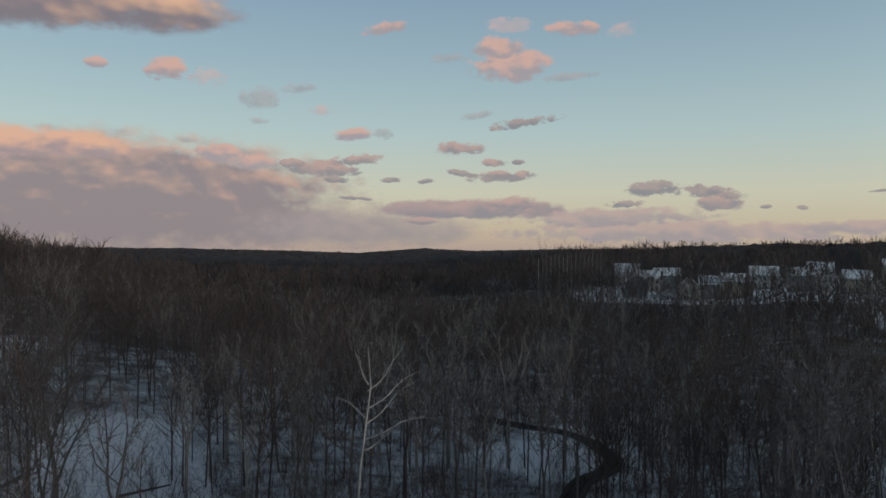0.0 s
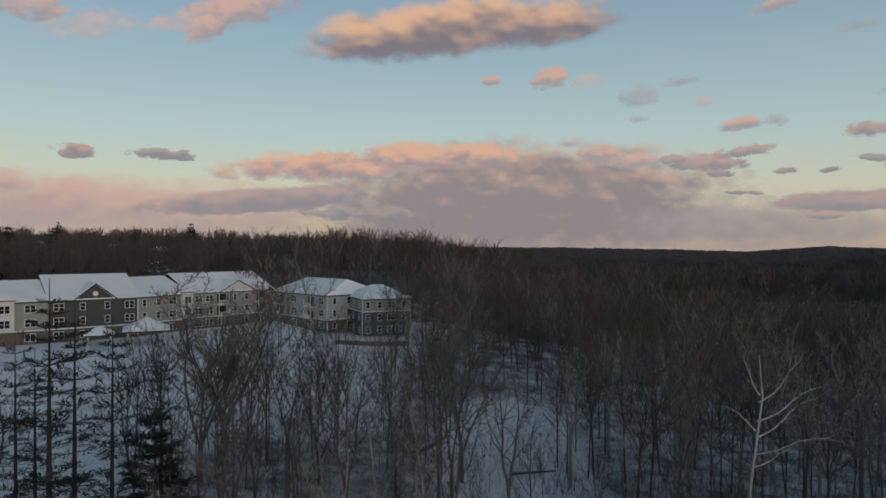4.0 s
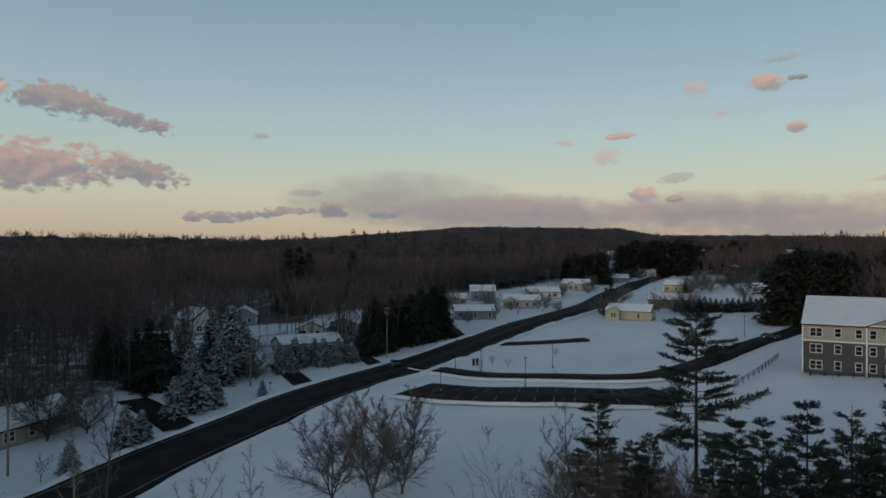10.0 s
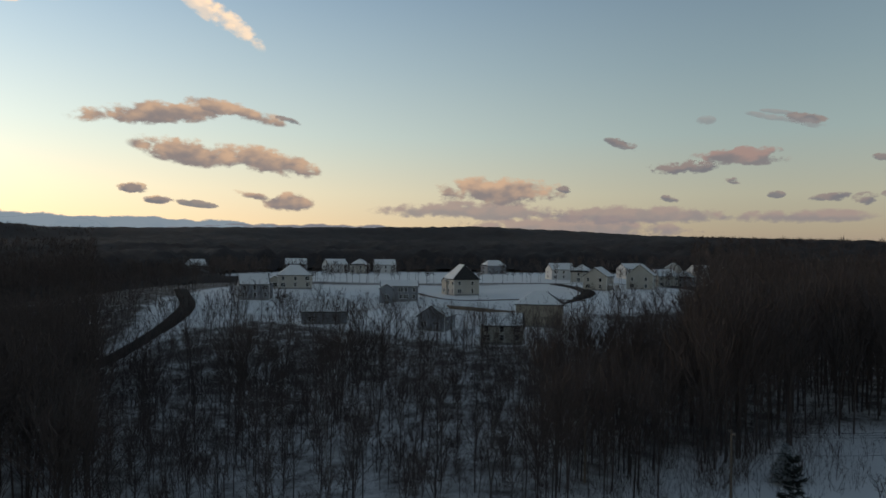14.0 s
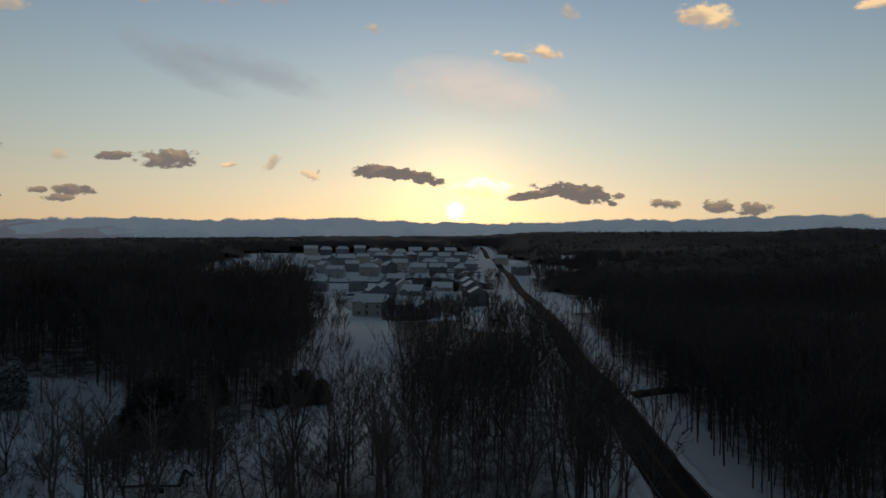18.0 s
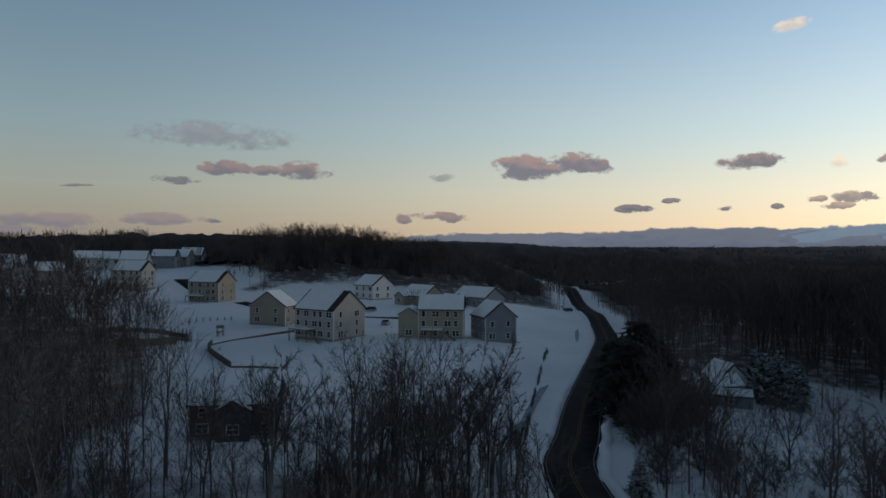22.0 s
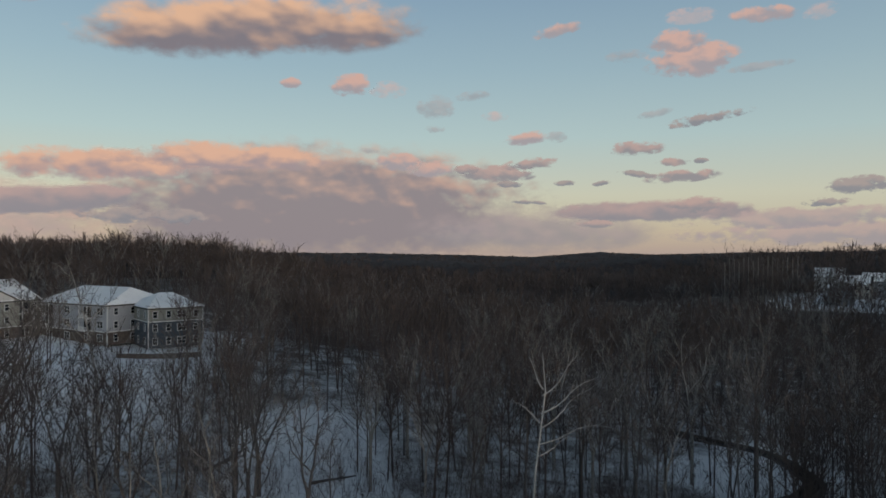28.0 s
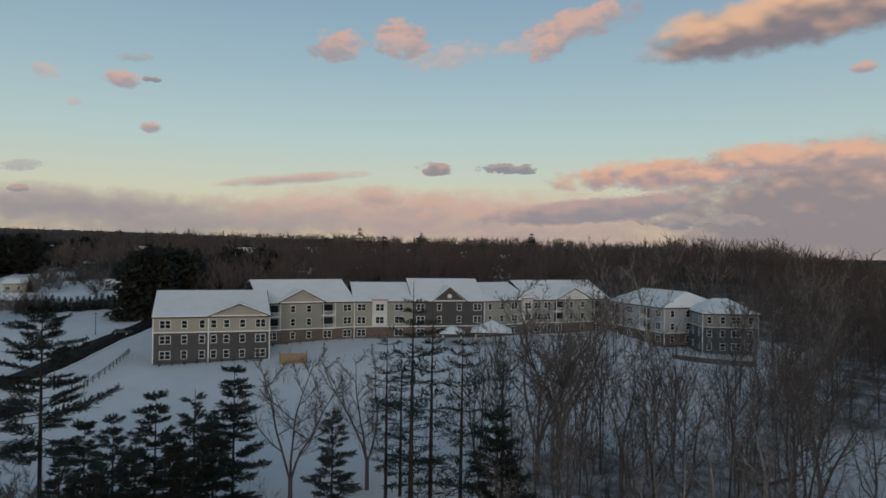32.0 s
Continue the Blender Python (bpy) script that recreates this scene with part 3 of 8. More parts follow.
def frond(v, f, base, d, length, width, rnd):
    """One needle spray: a ridged leaf-shaped blade of two folded faces."""
    d = unit(d)
    side = unit(np.cross(d, (0, 0, 1.0)))
    k = len(v)
    droop = np.array([0, 0, -width * 0.35])
    v += [base, base + d * length * 0.55 + side * width + droop, base + d * length, base + d * length * 0.55 - side * width + droop]
    f += [(k, k + 1, k + 2), (k, k + 2, k + 3)]


def conifer(seed, h, radius, layers, boughs, kind="spruce", low=0.08, sprays=7, dome=False):
    """Trunk segments, needle sprays, and the snow that lies on some of them."""
    rnd = np.random.default_rng(seed)
    trunk = [(0, 0, -0.6, 0, 0, h * 0.5, h * 0.014, h * 0.009), (0, 0, h * 0.5, 0, 0, h, h * 0.009, 0.02)]
    v, f, sv, sf = [], [], [], []
    for i in range(layers):
        t = low + (1 - low) * (i + rnd.uniform(-0.3, 0.3)) / layers
        t = min(max(t, low), 0.985)
        if dome:
            reach = radius * math.sqrt(max(0.02, 1 - t ** 2.4)) * rnd.uniform(0.8, 1.1)
        elif kind == "spruce":
            reach = radius * (1 - t) ** 0.85 + 0.15
        else:
            reach = radius * (0.45 + 0.75 * math.sin(math.pi * min(1, (t - low) / (1 - low) * 0.9 + 0.12))) * rnd.uniform(0.6, 1.2) * (1 - t * 0.35)
        for b in range(boughs):
            an = b * 2 * math.pi / boughs + i * 1.1 + rnd.uniform(-0.35, 0.35)
            l = reach * rnd.uniform(0.65, 1.1)
            rise = -0.28 if kind == "spruce" else rnd.uniform(-0.05, 0.45)
            d = unit(np.array([math.cos(an), math.sin(an), rise]))
            o = np.array([0, 0, h * t])
            trunk.append((*o, *(o + d * l * 0.9), 0.035 if kind == "spruce" else 0.05, 0.01))
            for s in range(sprays):
                u = (0.25 if kind == "spruce" else 0.42) + 0.75 * (s + rnd.uniform(0, 0.6)) / sprays
                p = o + d * l * min(u, 1.0)
                turn = unit(d + np.array([rnd.normal(0, 0.6), rnd.normal(0, 0.6), rnd.normal(0.02 if kind == "spruce" else 0.2, 0.3)]))
                size = (0.22 + 0.16 * min(l, 3.0)) * rnd.uniform(0.7, 1.3) * (1.0 if kind == "spruce" else 0.40)
                frond(v, f, p, turn, size * 1.9, size * (0.55 if kind == "spruce" else 0.24), rnd)
                if rnd.random() < 0.8:
                    frond(sv, sf, p + np.array([0, 0, 0.05]), turn, size * 1.8, size * 0.58, rnd)
    return trunk, (np.array(v), np.array(f)), (np.array(sv), np.array(sf))


def conifer_meshes(seed, h, radius, layers, boughs, **kw):
    trunk, leaf, snow = conifer(seed, h, radius, layers, boughs, **kw)
    return arrays_mesh("trunk", *segments_mesh(trunk, 3), BARK), arrays_mesh("crown", *leaf, NEEDLE), arrays_mesh("snow_load", *snow, FROST)


def pine(seed, h, radius, whorls, low=0.2, shape="tall", dense=1.0):
    """A white pine: whorls of boughs that sweep out and turn up, each with flat plumes of needles on side twigs."""
    rnd = np.random.default_rng(seed)
    trunk = [(0, 0, -0.6, 0, 0, h * 0.5, h * 0.013, h * 0.008), (0, 0, h * 0.5, 0, 0, h * 0.985, h * 0.008, 0.02)]
    v, f = [], []
    for i in range(whorls):
        t = low + (0.97 - low) * (i + rnd.uniform(-0.35, 0.35)) / whorls
        t = min(max(t, low), 0.97)
        u = (t - low) / (1 - low)
        reach = radius * (min(1.0, 0.55 + 1.6 * u) * (1 - u) ** (0.55 if shape == "tall" else 0.8) + 0.12) * rnd.uniform(0.5, 1.2)
        n = rnd.integers(2, 6)
        for b in range(n):
            an = b * 2 * math.pi / n + i * 1.9 + rnd.uniform(-0.4, 0.4)
            l = reach * rnd.uniform(0.55, 1.15)
            d = unit(np.array([math.cos(an), math.sin(an), rnd.uniform(-0.22, 0.10) + 0.35 * u]))
            o, bough = np.array([0, 0, h * t]), []
            for k in range(4):
                q = o + d * l / 4
                trunk.append((*o, *q, 0.05 * (1 - k / 4) * min(1, l / 2) + 0.012, 0.05 * (1 - (k + 1) / 4) * min(1, l / 2) + 0.012))
                bough.append((o, q, d))
                o, d = q, unit(d + (0, 0, 0.035 + 0.07 * rnd.normal()))
            m = int((4 + l * 4.2) * dense)
            for s in range(m):
                w = 0.22 + 0.78 * (s + rnd.uniform(0, 0.8)) / m
                k = min(3, int(w * 4))
                p = bough[k][0] + (bough[k][1] - bough[k][0]) * (w * 4 - k)
                across = np.array([-bough[k][2][1], bough[k][2][0], 0.0]) * (1 if s % 2 else -1)
                out = unit(bough[k][2] * 0.8 + across * rnd.uniform(0.3, 1.1) + (0, 0, rnd.uniform(-0.10, 0.18)))
                length = (0.35 + 0.24 * l * (1.15 - w)) * rnd.uniform(0.7, 1.2)
                for g in range(6):
                    frond(v, f, p + out * length * (0.05 + 0.21 * g), unit(out + rnd.normal(0, 0.42, 3) * (1, 1, 0.6) + (0, 0, 0.02)), 0.34 + 0.20 * length, 0.05 + 0.028 * length, rnd)
    return arrays_mesh("trunk", *segments_mesh(trunk, 3), PINE_BARK), arrays_mesh("crown", np.array(v), np.array(f), NEEDLE)


def plant(name, meshes, x, y, turn=0.0, scale=1.0, label="", category="tree", group="", sink=0.0):
    """A tree on the ground: an empty at its foot with its parts."""
    e = new(name)
    e.matrix_basis = Matrix.LocRotScale((x, y, ground(x, y) - sink), Euler((0, 0, turn)), (scale, scale, scale))
    for nm, me in zip(("trunk", "crown", "snow_load"), meshes):
        part(nm, me, None, e)
    return tagged(e, label=label, category=category, group=group)


FOREST_KINDS = [tree_meshes("forest", 100 + k, BARK_PALE if k in (2, 6) else BARK, 20.0, spread=0.30 + 0.04 * (k % 3), limbs=(14, 9)[k % 2], twigs=6, tip=7, low=0.32, forks=1 + k % 2, rise=0.85, foot_at=0.34, fan=0.20) for k in range(8)]
BROAD_KINDS = [tree_meshes("broad", 200 + k, BARK, 16.0, spread=0.40, limbs=7, twigs=8, tip=11, low=0.15, forks=3 + k % 2) for k in range(4)]
LAWN_KINDS = [tree_meshes("lawn", 220 + k, BARK, 16.0, spread=0.46, limbs=11, twigs=10, tip=17, low=0.12, forks=4, rise=0.7, foot_at=0.07, fan=0.50) for k in range(3)]
PALE_TREE = tree_meshes("pale", 300, BARK_PALE, 17.0, spread=0.42, limbs=15, twigs=5, tip=3, low=0.3, lean=0.1)


def snag_meshes():
    """A bleached snag: a short leaning trunk and long limbs that sweep out and bend."""
    rnd = np.random.default_rng(77)
    big, fine = [(0, 0, -0.6, 0.25, 0, 4.0, 0.11, 0.09), (0.25, 0, 4.0, 0.9, 0.2, 9.5, 0.09, 0.05), (0.9, 0.2, 9.5, 0.7, 0.4, 12.0, 0.05, 0.02)], []
    for z, an, l, lift in ((6.0, 0.1, 4.8, 0.25), (7.0, 0.5, 4.7, 0.42), (8.0, 0.0, 4.2, 0.5), (9.2, 0.3, 3.6, 0.6), (7.4, 3.0, 2.4, 0.9), (9.6, 2.6, 2.2, 1.0), (5.2, 0.8, 3.8, 0.1)):
        p = np.array([0.25 + 0.09 * (z - 4), 0.03 * (z - 4), z])
        d = unit(np.array([math.cos(an), math.sin(an), lift]))
        for i in range(7):
            q = p + d * l / 7
            big.append((*p, *q, 0.045 * (1 - i / 7) + 0.014, 0.045 * (1 - (i + 1) / 7) + 0.014))
            e = unit(d + rnd.normal(0, 0.5, 3) + (0, 0, 0.3))
            fine.append((*q, *(q + e * l * rnd.uniform(0.10, 0.26)), 0.014, 0.006))
            d = unit(d + (0, 0, 0.16 if i < 3 else -0.22) + rnd.normal(0, 0.07, 3))
            p = q
    return arrays_mesh("trunk", *segments_mesh(big, 5), BLEACHED), arrays_mesh("crown", *segments_mesh(fine, 4), BLEACHED)


SNAG = snag_meshes()
BROOM_KINDS = [tree_meshes("broom", 310 + k, BARK_PALE, 18.0, crown=PALE_TWIG, spread=0.30, limbs=7, twigs=6, tip=5, low=0.22, forks=3 + k % 2, rise=1.3, foot_at=0.36, fan=0.30) for k in range(3)]
SMALL_KINDS = [tree_meshes("small", 400 + k, BARK, 6.0, spread=0.42, limbs=6, twigs=5, tip=7, low=0.2, forks=3) for k in range(2)]
SPRUCE_KINDS = [conifer_meshes(500 + k, 12.0, 3.5, 24, 9, low=0.03, sprays=8) for k in range(3)]
WIDE_KINDS = [tree_meshes("wide", 250 + k, BARK, 14.0, spread=0.50, limbs=10, twigs=10, tip=13, low=0.10, forks=5, rise=0.45, foot_at=0.06, fan=0.7) for k in range(2)]
PINE_KINDS = [pine(600 + k, 22.0, 3.3, 14, low=0.22, dense=0.8) for k in range(3)]
YOUNG_PINE = [pine(650 + k, 14.0, 3.6, 16, low=0.06, shape="young", dense=2.5) for k in range(4)]
BIG_PINE = pine(690, 22.0, 7.4, 20, low=0.24, dense=2.6)
FAR_KINDS = [(arrays_mesh("trunk", *segments_mesh([(0, 0, -0.6, 0, 0, 14.0, 0.2, 0.06)], 4), BARK), None) for k in range(4)]
SPRUCE_WIDE = [conifer_meshes(520 + k, 12.0, 5.0, 18, 10, low=0.02, sprays=9) for k in range(3)]
SPRUCE_ROUND = [k[:2] for k in SPRUCE_WIDE]
YEW_KINDS = [conifer_meshes(540 + k, 12.0, 5.2, 20, 13, low=0.02, sprays=9, dome=True)[:2] for k in range(3)]
SPRUCE_DARK = [k[:2] for k in SPRUCE_KINDS]
SPRUCE_FAR = [conifer_meshes(560 + k, 12.0, 3.2, 15, 7, sprays=4)[:2] for k in range(2)]

rng = np.random.default_rng(5)


def scatter(r0, r1, step):
    """Jittered places among the woods, between two distances."""
    n = int(r1 / step) + 1
    a, b = np.meshgrid(np.arange(-n, n + 1) * step, np.arange(-n, n + 1) * step)
    x, y = a.ravel() + rng.uniform(-0.45, 0.45, a.size) * step, b.ravel() + rng.uniform(-0.45, 0.45, a.size) * step
    r = np.hypot(x, y)
    k = (r >= r0) & (r < r1)
    x, y = x[k], y[k]
    k = openness(x, y) < -1.5
    return x[k], y[k]


def template(seed, h, limbs, twigs, thick=0.034, sub=0, fan=38, wide=0.20):
    """A light tree for the joined woods: limbs that rise steeply from the middle of the stem into a broom-shaped crown."""
    rnd = np.random.default_rng(seed)
    spikes = []
    bx, by, tx, ty = rnd.normal(0, h * 0.022, 4)
    top = 0.66 if limbs else 0.6
    seg = [(0, 0, -1, bx, by, h * 0.4, h * 0.0085, h * 0.0062), (bx, by, h * 0.4, bx + tx, by + ty, h * top, h * 0.0062, h * 0.003)]
    spikes.append((bx + tx, by + ty, h * top, bx + tx * 2, by + ty * 2, h * 0.96, h * 0.003, 0))
    for k in range(limbs):
        t = 0.27 + 0.38 * (k + rnd.uniform(0, 0.8)) / limbs
        an = k * 2.4 + rnd.uniform(-0.5, 0.5)
        u, w = min(1.0, t / 0.4), max(0.0, (t - 0.4) / (top - 0.4))
        o = np.array([bx * u + tx * w, by * u + ty * w, h * t])
        out = radians(rnd.uniform(14, fan) * (1.05 - 0.4 * k / limbs))
        d = np.array([math.cos(an) * math.sin(out), math.sin(an) * math.sin(out), math.cos(out)])
        l = min(h * (rnd.uniform(0.78, 1.0) - t) / math.cos(out), h * 0.55)
        bend = unit(d + rnd.normal(0, 0.12, 3) + (0, 0, 0.12))
        mid = o + d * l * 0.55
        seg.append((*o, *mid, h * 0.0032, h * 0.0019))
        spikes.append((*mid, *(mid + bend * l * 0.5), h * 0.0019, 0))
        for s in range(twigs):
            v = rnd.uniform(0.28, 1)
            p = o + d * l * min(v, 0.55) + bend * l * max(0.0, v - 0.55)
            e = unit(d + rnd.normal(0, 0.42, 3) + (0, 0, 0.15))
            end = p + e * h * rnd.uniform(0.07, 0.16)
            spikes.append((*p, *end, thick, 0))
            for g in range(sub):
                q = p + (end - p) * rnd.uniform(0.2, 0.9)
                spikes.append((*q, *(q + unit(e + rnd.normal(0, 0.55, 3) + (0, 0, 0.2)) * h * rnd.uniform(0.03, 0.09)), thick * 0.7, 0))
    if not limbs:
        for k in range(twigs):
            an, v = k * 2.4, rnd.uniform(0.1, 1) ** 0.6
            r, z = h * wide * v * math.sin(math.pi * (0.22 + 0.6 * (k + 0.5) / twigs)), h * (0.42 + 0.40 * (k + 0.5) / twigs)
            o = np.array([math.cos(an) * r * 0.6, math.sin(an) * r * 0.6, z])
            spikes.append((*o, *(o + unit(np.array([math.cos(an) * 0.5, math.sin(an) * 0.5, 1.0]) + rnd.normal(0, 0.25, 3)) * h * rnd.uniform(0.12, 0.24)), thick, 0))
    return blades(*sticks(seg), spikes, rnd)


FAR_KINDS = [(FAR_KINDS[k][0], arrays_mesh("crown", *template(760 + k, 19.0, 13, 9, 0.065), FOREST)) for k in range(4)]


THIN_KINDS = [(arrays_mesh("trunk", *segments_mesh([(0, 0, -0.6, 0, 0, 17.0, 0.17, 0.09)], 4), BARK_PALE), arrays_mesh("crown", *template(768 + k, 22.0, 6, 5, 0.05), TWIG)) for k in range(3)]


def joined_woods(name, x, y, templates, label, tops=None, mat=None):
    """Many trees as one mesh. tops: elevations (degrees) at which their crowns end, seen from the drone."""
    z = heights(x, y)
    vs, fs, k = [], [], 0
    for i in range(len(x)):
        v, f = templates[i % len(templates)]
        a, s = rng.uniform(0, 6.28), rng.uniform(0.72, 1.12) * low_growth(x[i], y[i]) * (1.0 + 0.15 * noise.noise((x[i] * 0.008, y[i] * 0.008, 9.0)) if abs(x[i]) + abs(y[i]) > 500 else 1.0)
        if tops is not None:
            s = max(0.2, (EYE_Z + math.hypot(x[i], y[i]) * math.tan(radians(tops[i])) - z[i]) / v[:, 2].max())
        c, q = math.cos(a) * s, math.sin(a) * s
        vs.append(np.stack([v[:, 0] * c - v[:, 1] * q + x[i], v[:, 0] * q + v[:, 1] * c + y[i], v[:, 2] * s + z[i]], -1))
        fs.append(f + k)
        k += len(v)
    tagged(new(name, arrays_mesh(name, np.concatenate(vs), np.concatenate(fs), mat or FOREST)), label=label, category="woods", kind="stuff")


wx, wy = scatter(55, 180, 5.9)
near = np.argsort(np.hypot(wx, wy))


def low_growth(x, y):
    """The woods below the southern snowfield and before the estate are younger and lower."""
    a = math.degrees(math.atan2(y, x))
    if -35.5 < a < -17 and math.hypot(x, y) > 125:
        return 0.68
    if 21 < a < 53:
        return 0.78
    return 0.64 if -112 < a < -66 else 1.0


front = np.degrees(np.arctan2(wy, wx))
near = near[~((front[near] > 66) & (front[near] < 113) & (np.hypot(wx, wy)[near] < 74))]
for i in near[:134]:
    k = rng.integers(0, len(FOREST_KINDS))
    plant("forest_tree", FOREST_KINDS[k], wx[i], wy[i], rng.uniform(0, 6.28), rng.uniform(0.66, 1.08) * low_growth(wx[i], wy[i]),
          "tall pale-barked bare tree in the snowy woods" if k in (2, 6) else "tall bare brown tree in the snowy woods", "tree", "bare forest trees")
rest = near[134:]
side_az = np.degrees(np.arctan2(wy[rest], wx[rest]))
pale = (np.arange(len(rest)) % 4 == 1) & (side_az > 50) & (side_az < 136)
joined_woods("woods_near", wx[rest[~pale]], wy[rest[~pale]], [template(700 + k, 18.5, 13, 8, 0.042, 2, 54) for k in range(8)], "dense bare brown woods on snowy ground")
joined_woods("woods_near", wx[rest[pale]], wy[rest[pale]], [template(830 + k, 17.5, 12, 8, 0.042, 2, 58) for k in range(5)], "pale-barked bare trees among the brown woods", mat=PALE_TWIG)
vx, vy = scatter(180, 310, 6.6)
side_az = np.degrees(np.arctan2(vy, vx))
pale = (np.arange(len(vx)) % 5 == 1) & (side_az > 50) & (side_az < 136)
joined_woods("woods_slope", vx[~pale], vy[~pale], [template(710 + k, 18.5, 11, 8, 0.085, 1, 52) for k in range(8)], "dense bare brown woods on the slopes")
joined_woods("woods_slope", vx[pale], vy[pale], [template(836 + k, 18.0, 11, 8, 0.075, 1, 56) for k in range(4)], "pale-barked bare trees on the slopes", mat=PALE_TWIG)
mx, my = scatter(310, 620, 8.2)
joined_woods("woods_middle", mx, my, [template(720 + k, 18.0, 0, 30, 0.26) for k in range(6)], "dense bare brown woods farther off")
fx, fy = scatter(620, 1250, 14.0)
joined_woods("woods_far", fx, fy, [template(740 + k, 17.0, 0, 12, 0.5) for k in range(5)], "distant bare brown woods on the hills")

# the tall dark stand beside the southern snowfield
ta, td = np.concatenate([rng.uniform(-130, -112.5, 230), rng.uniform(-114, -100, 150)]), np.concatenate([rng.uniform(100, 205, 230), rng.uniform(72, 150, 150)])
tx, ty = td * np.cos(np.radians(ta)), td * np.sin(np.radians(ta))
k = openness(tx, ty) < -1
joined_woods("tall_woods", tx[k], ty[k], [template(750 + k, 24.0, 15, 9, 0.06, 1) for k in range(4)], "tall dense dark bare trees beside the snowfield")

# the stand on the knoll behind the hill houses
ta, td = rng.uniform(29.5, 46.3, 330), rng.uniform(342, 410, 330)
tx, ty = td * np.cos(np.radians(ta)), td * np.sin(np.radians(ta))
joined_woods("knoll_woods", tx, ty, [template(744 + k, 23.0, 13, 9, 0.11, 0) for k in range(4)], "tall dense bare trees on the knoll behind the houses")
# the tall dark stand behind the farm yard
ta, td = rng.uniform(-17, 6.5, 300), rng.uniform(146, 280, 300)
tx, ty = td * np.cos(np.radians(ta)), td * np.sin(np.radians(ta))
k = openness(tx, ty) < -1
joined_woods("tall_woods", tx[k], ty[k], [template(756 + k, 23.0, 15, 9, 0.09, 1) for k in range(4)], "tall dense dark bare trees behind the farm yard")
# the thicket below the hill houses
ta, td = np.concatenate([rng.uniform(23, 42, 110), rng.uniform(54, 78, 120)]), np.concatenate([rng.uniform(62, 100, 110), rng.uniform(70, 150, 120)])
tx, ty = td * np.cos(np.radians(ta)), td * np.sin(np.radians(ta))
k = openness(tx, ty) < 3
joined_woods("young_woods", tx[k], ty[k], [template(784 + k, 10.0, 12, 8, 0.042, 1) for k in range(4)], "dense young bare trees below the hill houses")
# the woods close on both sides of the western road
ta, td = np.concatenate([rng.uniform(-66, -38.5, 560), rng.uniform(-37, -24.5, 34)]), np.concatenate([rng.uniform(70, 215, 560), rng.uniform(90, 150, 34)])
tx, ty = td * np.cos(np.radians(ta)), td * np.sin(np.radians(ta))
k = openness(tx, ty) < -0.5
joined_woods("tall_woods", tx[k], ty[k], [template(764 + k, 16.0, 14, 9, 0.05, 1) for k in range(4)], "dense dark bare woods beside the straight road")
# more slender young trees below the snowfield
ta, td = rng.uniform(-116, -64, 400), rng.uniform(70, 165, 400)
tx, ty = td * np.cos(np.radians(ta)), td * np.sin(np.radians(ta))
k = openness(tx, ty) < -1
joined_woods("young_woods", tx[k], ty[k], [template(780 + k, 11.0, 13, 8, 0.05, 2) for k in range(4)], "dense young bare trees below the snowfield")
# the crest of the hills
ta, td = rng.uniform(0, 2 * np.pi, 3000), rng.uniform(1480, 1760, 3000)
joined_woods("woods_crest", td * np.cos(ta), td * np.sin(ta), [template(790 + k, 16.0, 0, 10, 1.0) for k in range(5)], "distant bare trees along the crest of the hills")

# the thicket on the bank before the apartments
ta, td = rng.uniform(119, 138, 70), rng.uniform(64, 104, 70)
joined_woods("thicket", td * np.cos(np.radians(ta)), td * np.sin(np.radians(ta)), [template(840 + k, 5.0, 12, 8, 0.026, 2, 70) for k in range(5)], "low tangled bare thicket on the snowy bank")
# the taller trees at the foot of the southern snowfield
ta, td = rng.uniform(-88, -68, 46), rng.uniform(118, 168, 46)
joined_woods("tall_woods", td * np.cos(np.radians(ta)), td * np.sin(np.radians(ta)), [template(846 + k, 17.0, 14, 9, 0.05, 2, 52) for k in range(4)], "tall bare trees at the foot of the snowfield", rng.uniform(-8.0, -4.4, 46))
# the trees that close in on the estate's snowfield
ta, td = np.concatenate([-14.5 - 6.5 * rng.uniform(0, 1, 70) ** 1.6, rng.uniform(-41, -32, 110), rng.uniform(-17.3, -13.5, 50)]), np.concatenate([rng.uniform(170, 350, 70), rng.uniform(150, 470, 110), rng.uniform(350, 640, 50)])
tx, ty = td * np.cos(np.radians(ta)), td * np.sin(np.radians(ta))
k = near_line(tx, ty, np.vstack([LINE_A, LINE_B, LINE_C])) > 9
joined_woods("tall_woods", tx[k], ty[k], [template(858 + k, 16.0, 13, 9, 0.08, 1, 46) for k in range(4)], "dark bare trees at the edge of the estate")
# the dark growth round the farm yard
ta, td = np.concatenate([rng.uniform(7, 17.5, 50), rng.uniform(-12, -2, 24), rng.uniform(-47, -40, 40)]), np.concatenate([rng.uniform(84, 150, 50), rng.uniform(84, 104, 24), rng.uniform(100, 160, 40)])
tx, ty = td * np.cos(np.radians(ta)), td * np.sin(np.radians(ta))
k = near_line(tx, ty, np.vstack([LINE_A, LINE_B, LINE_C])) > 10
joined_woods("thicket", tx[k], ty[k], [template(852 + k, 7.5, 14, 9, 0.04, 2, 64) for k in range(4)], "low dark bare growth round the farm yard")

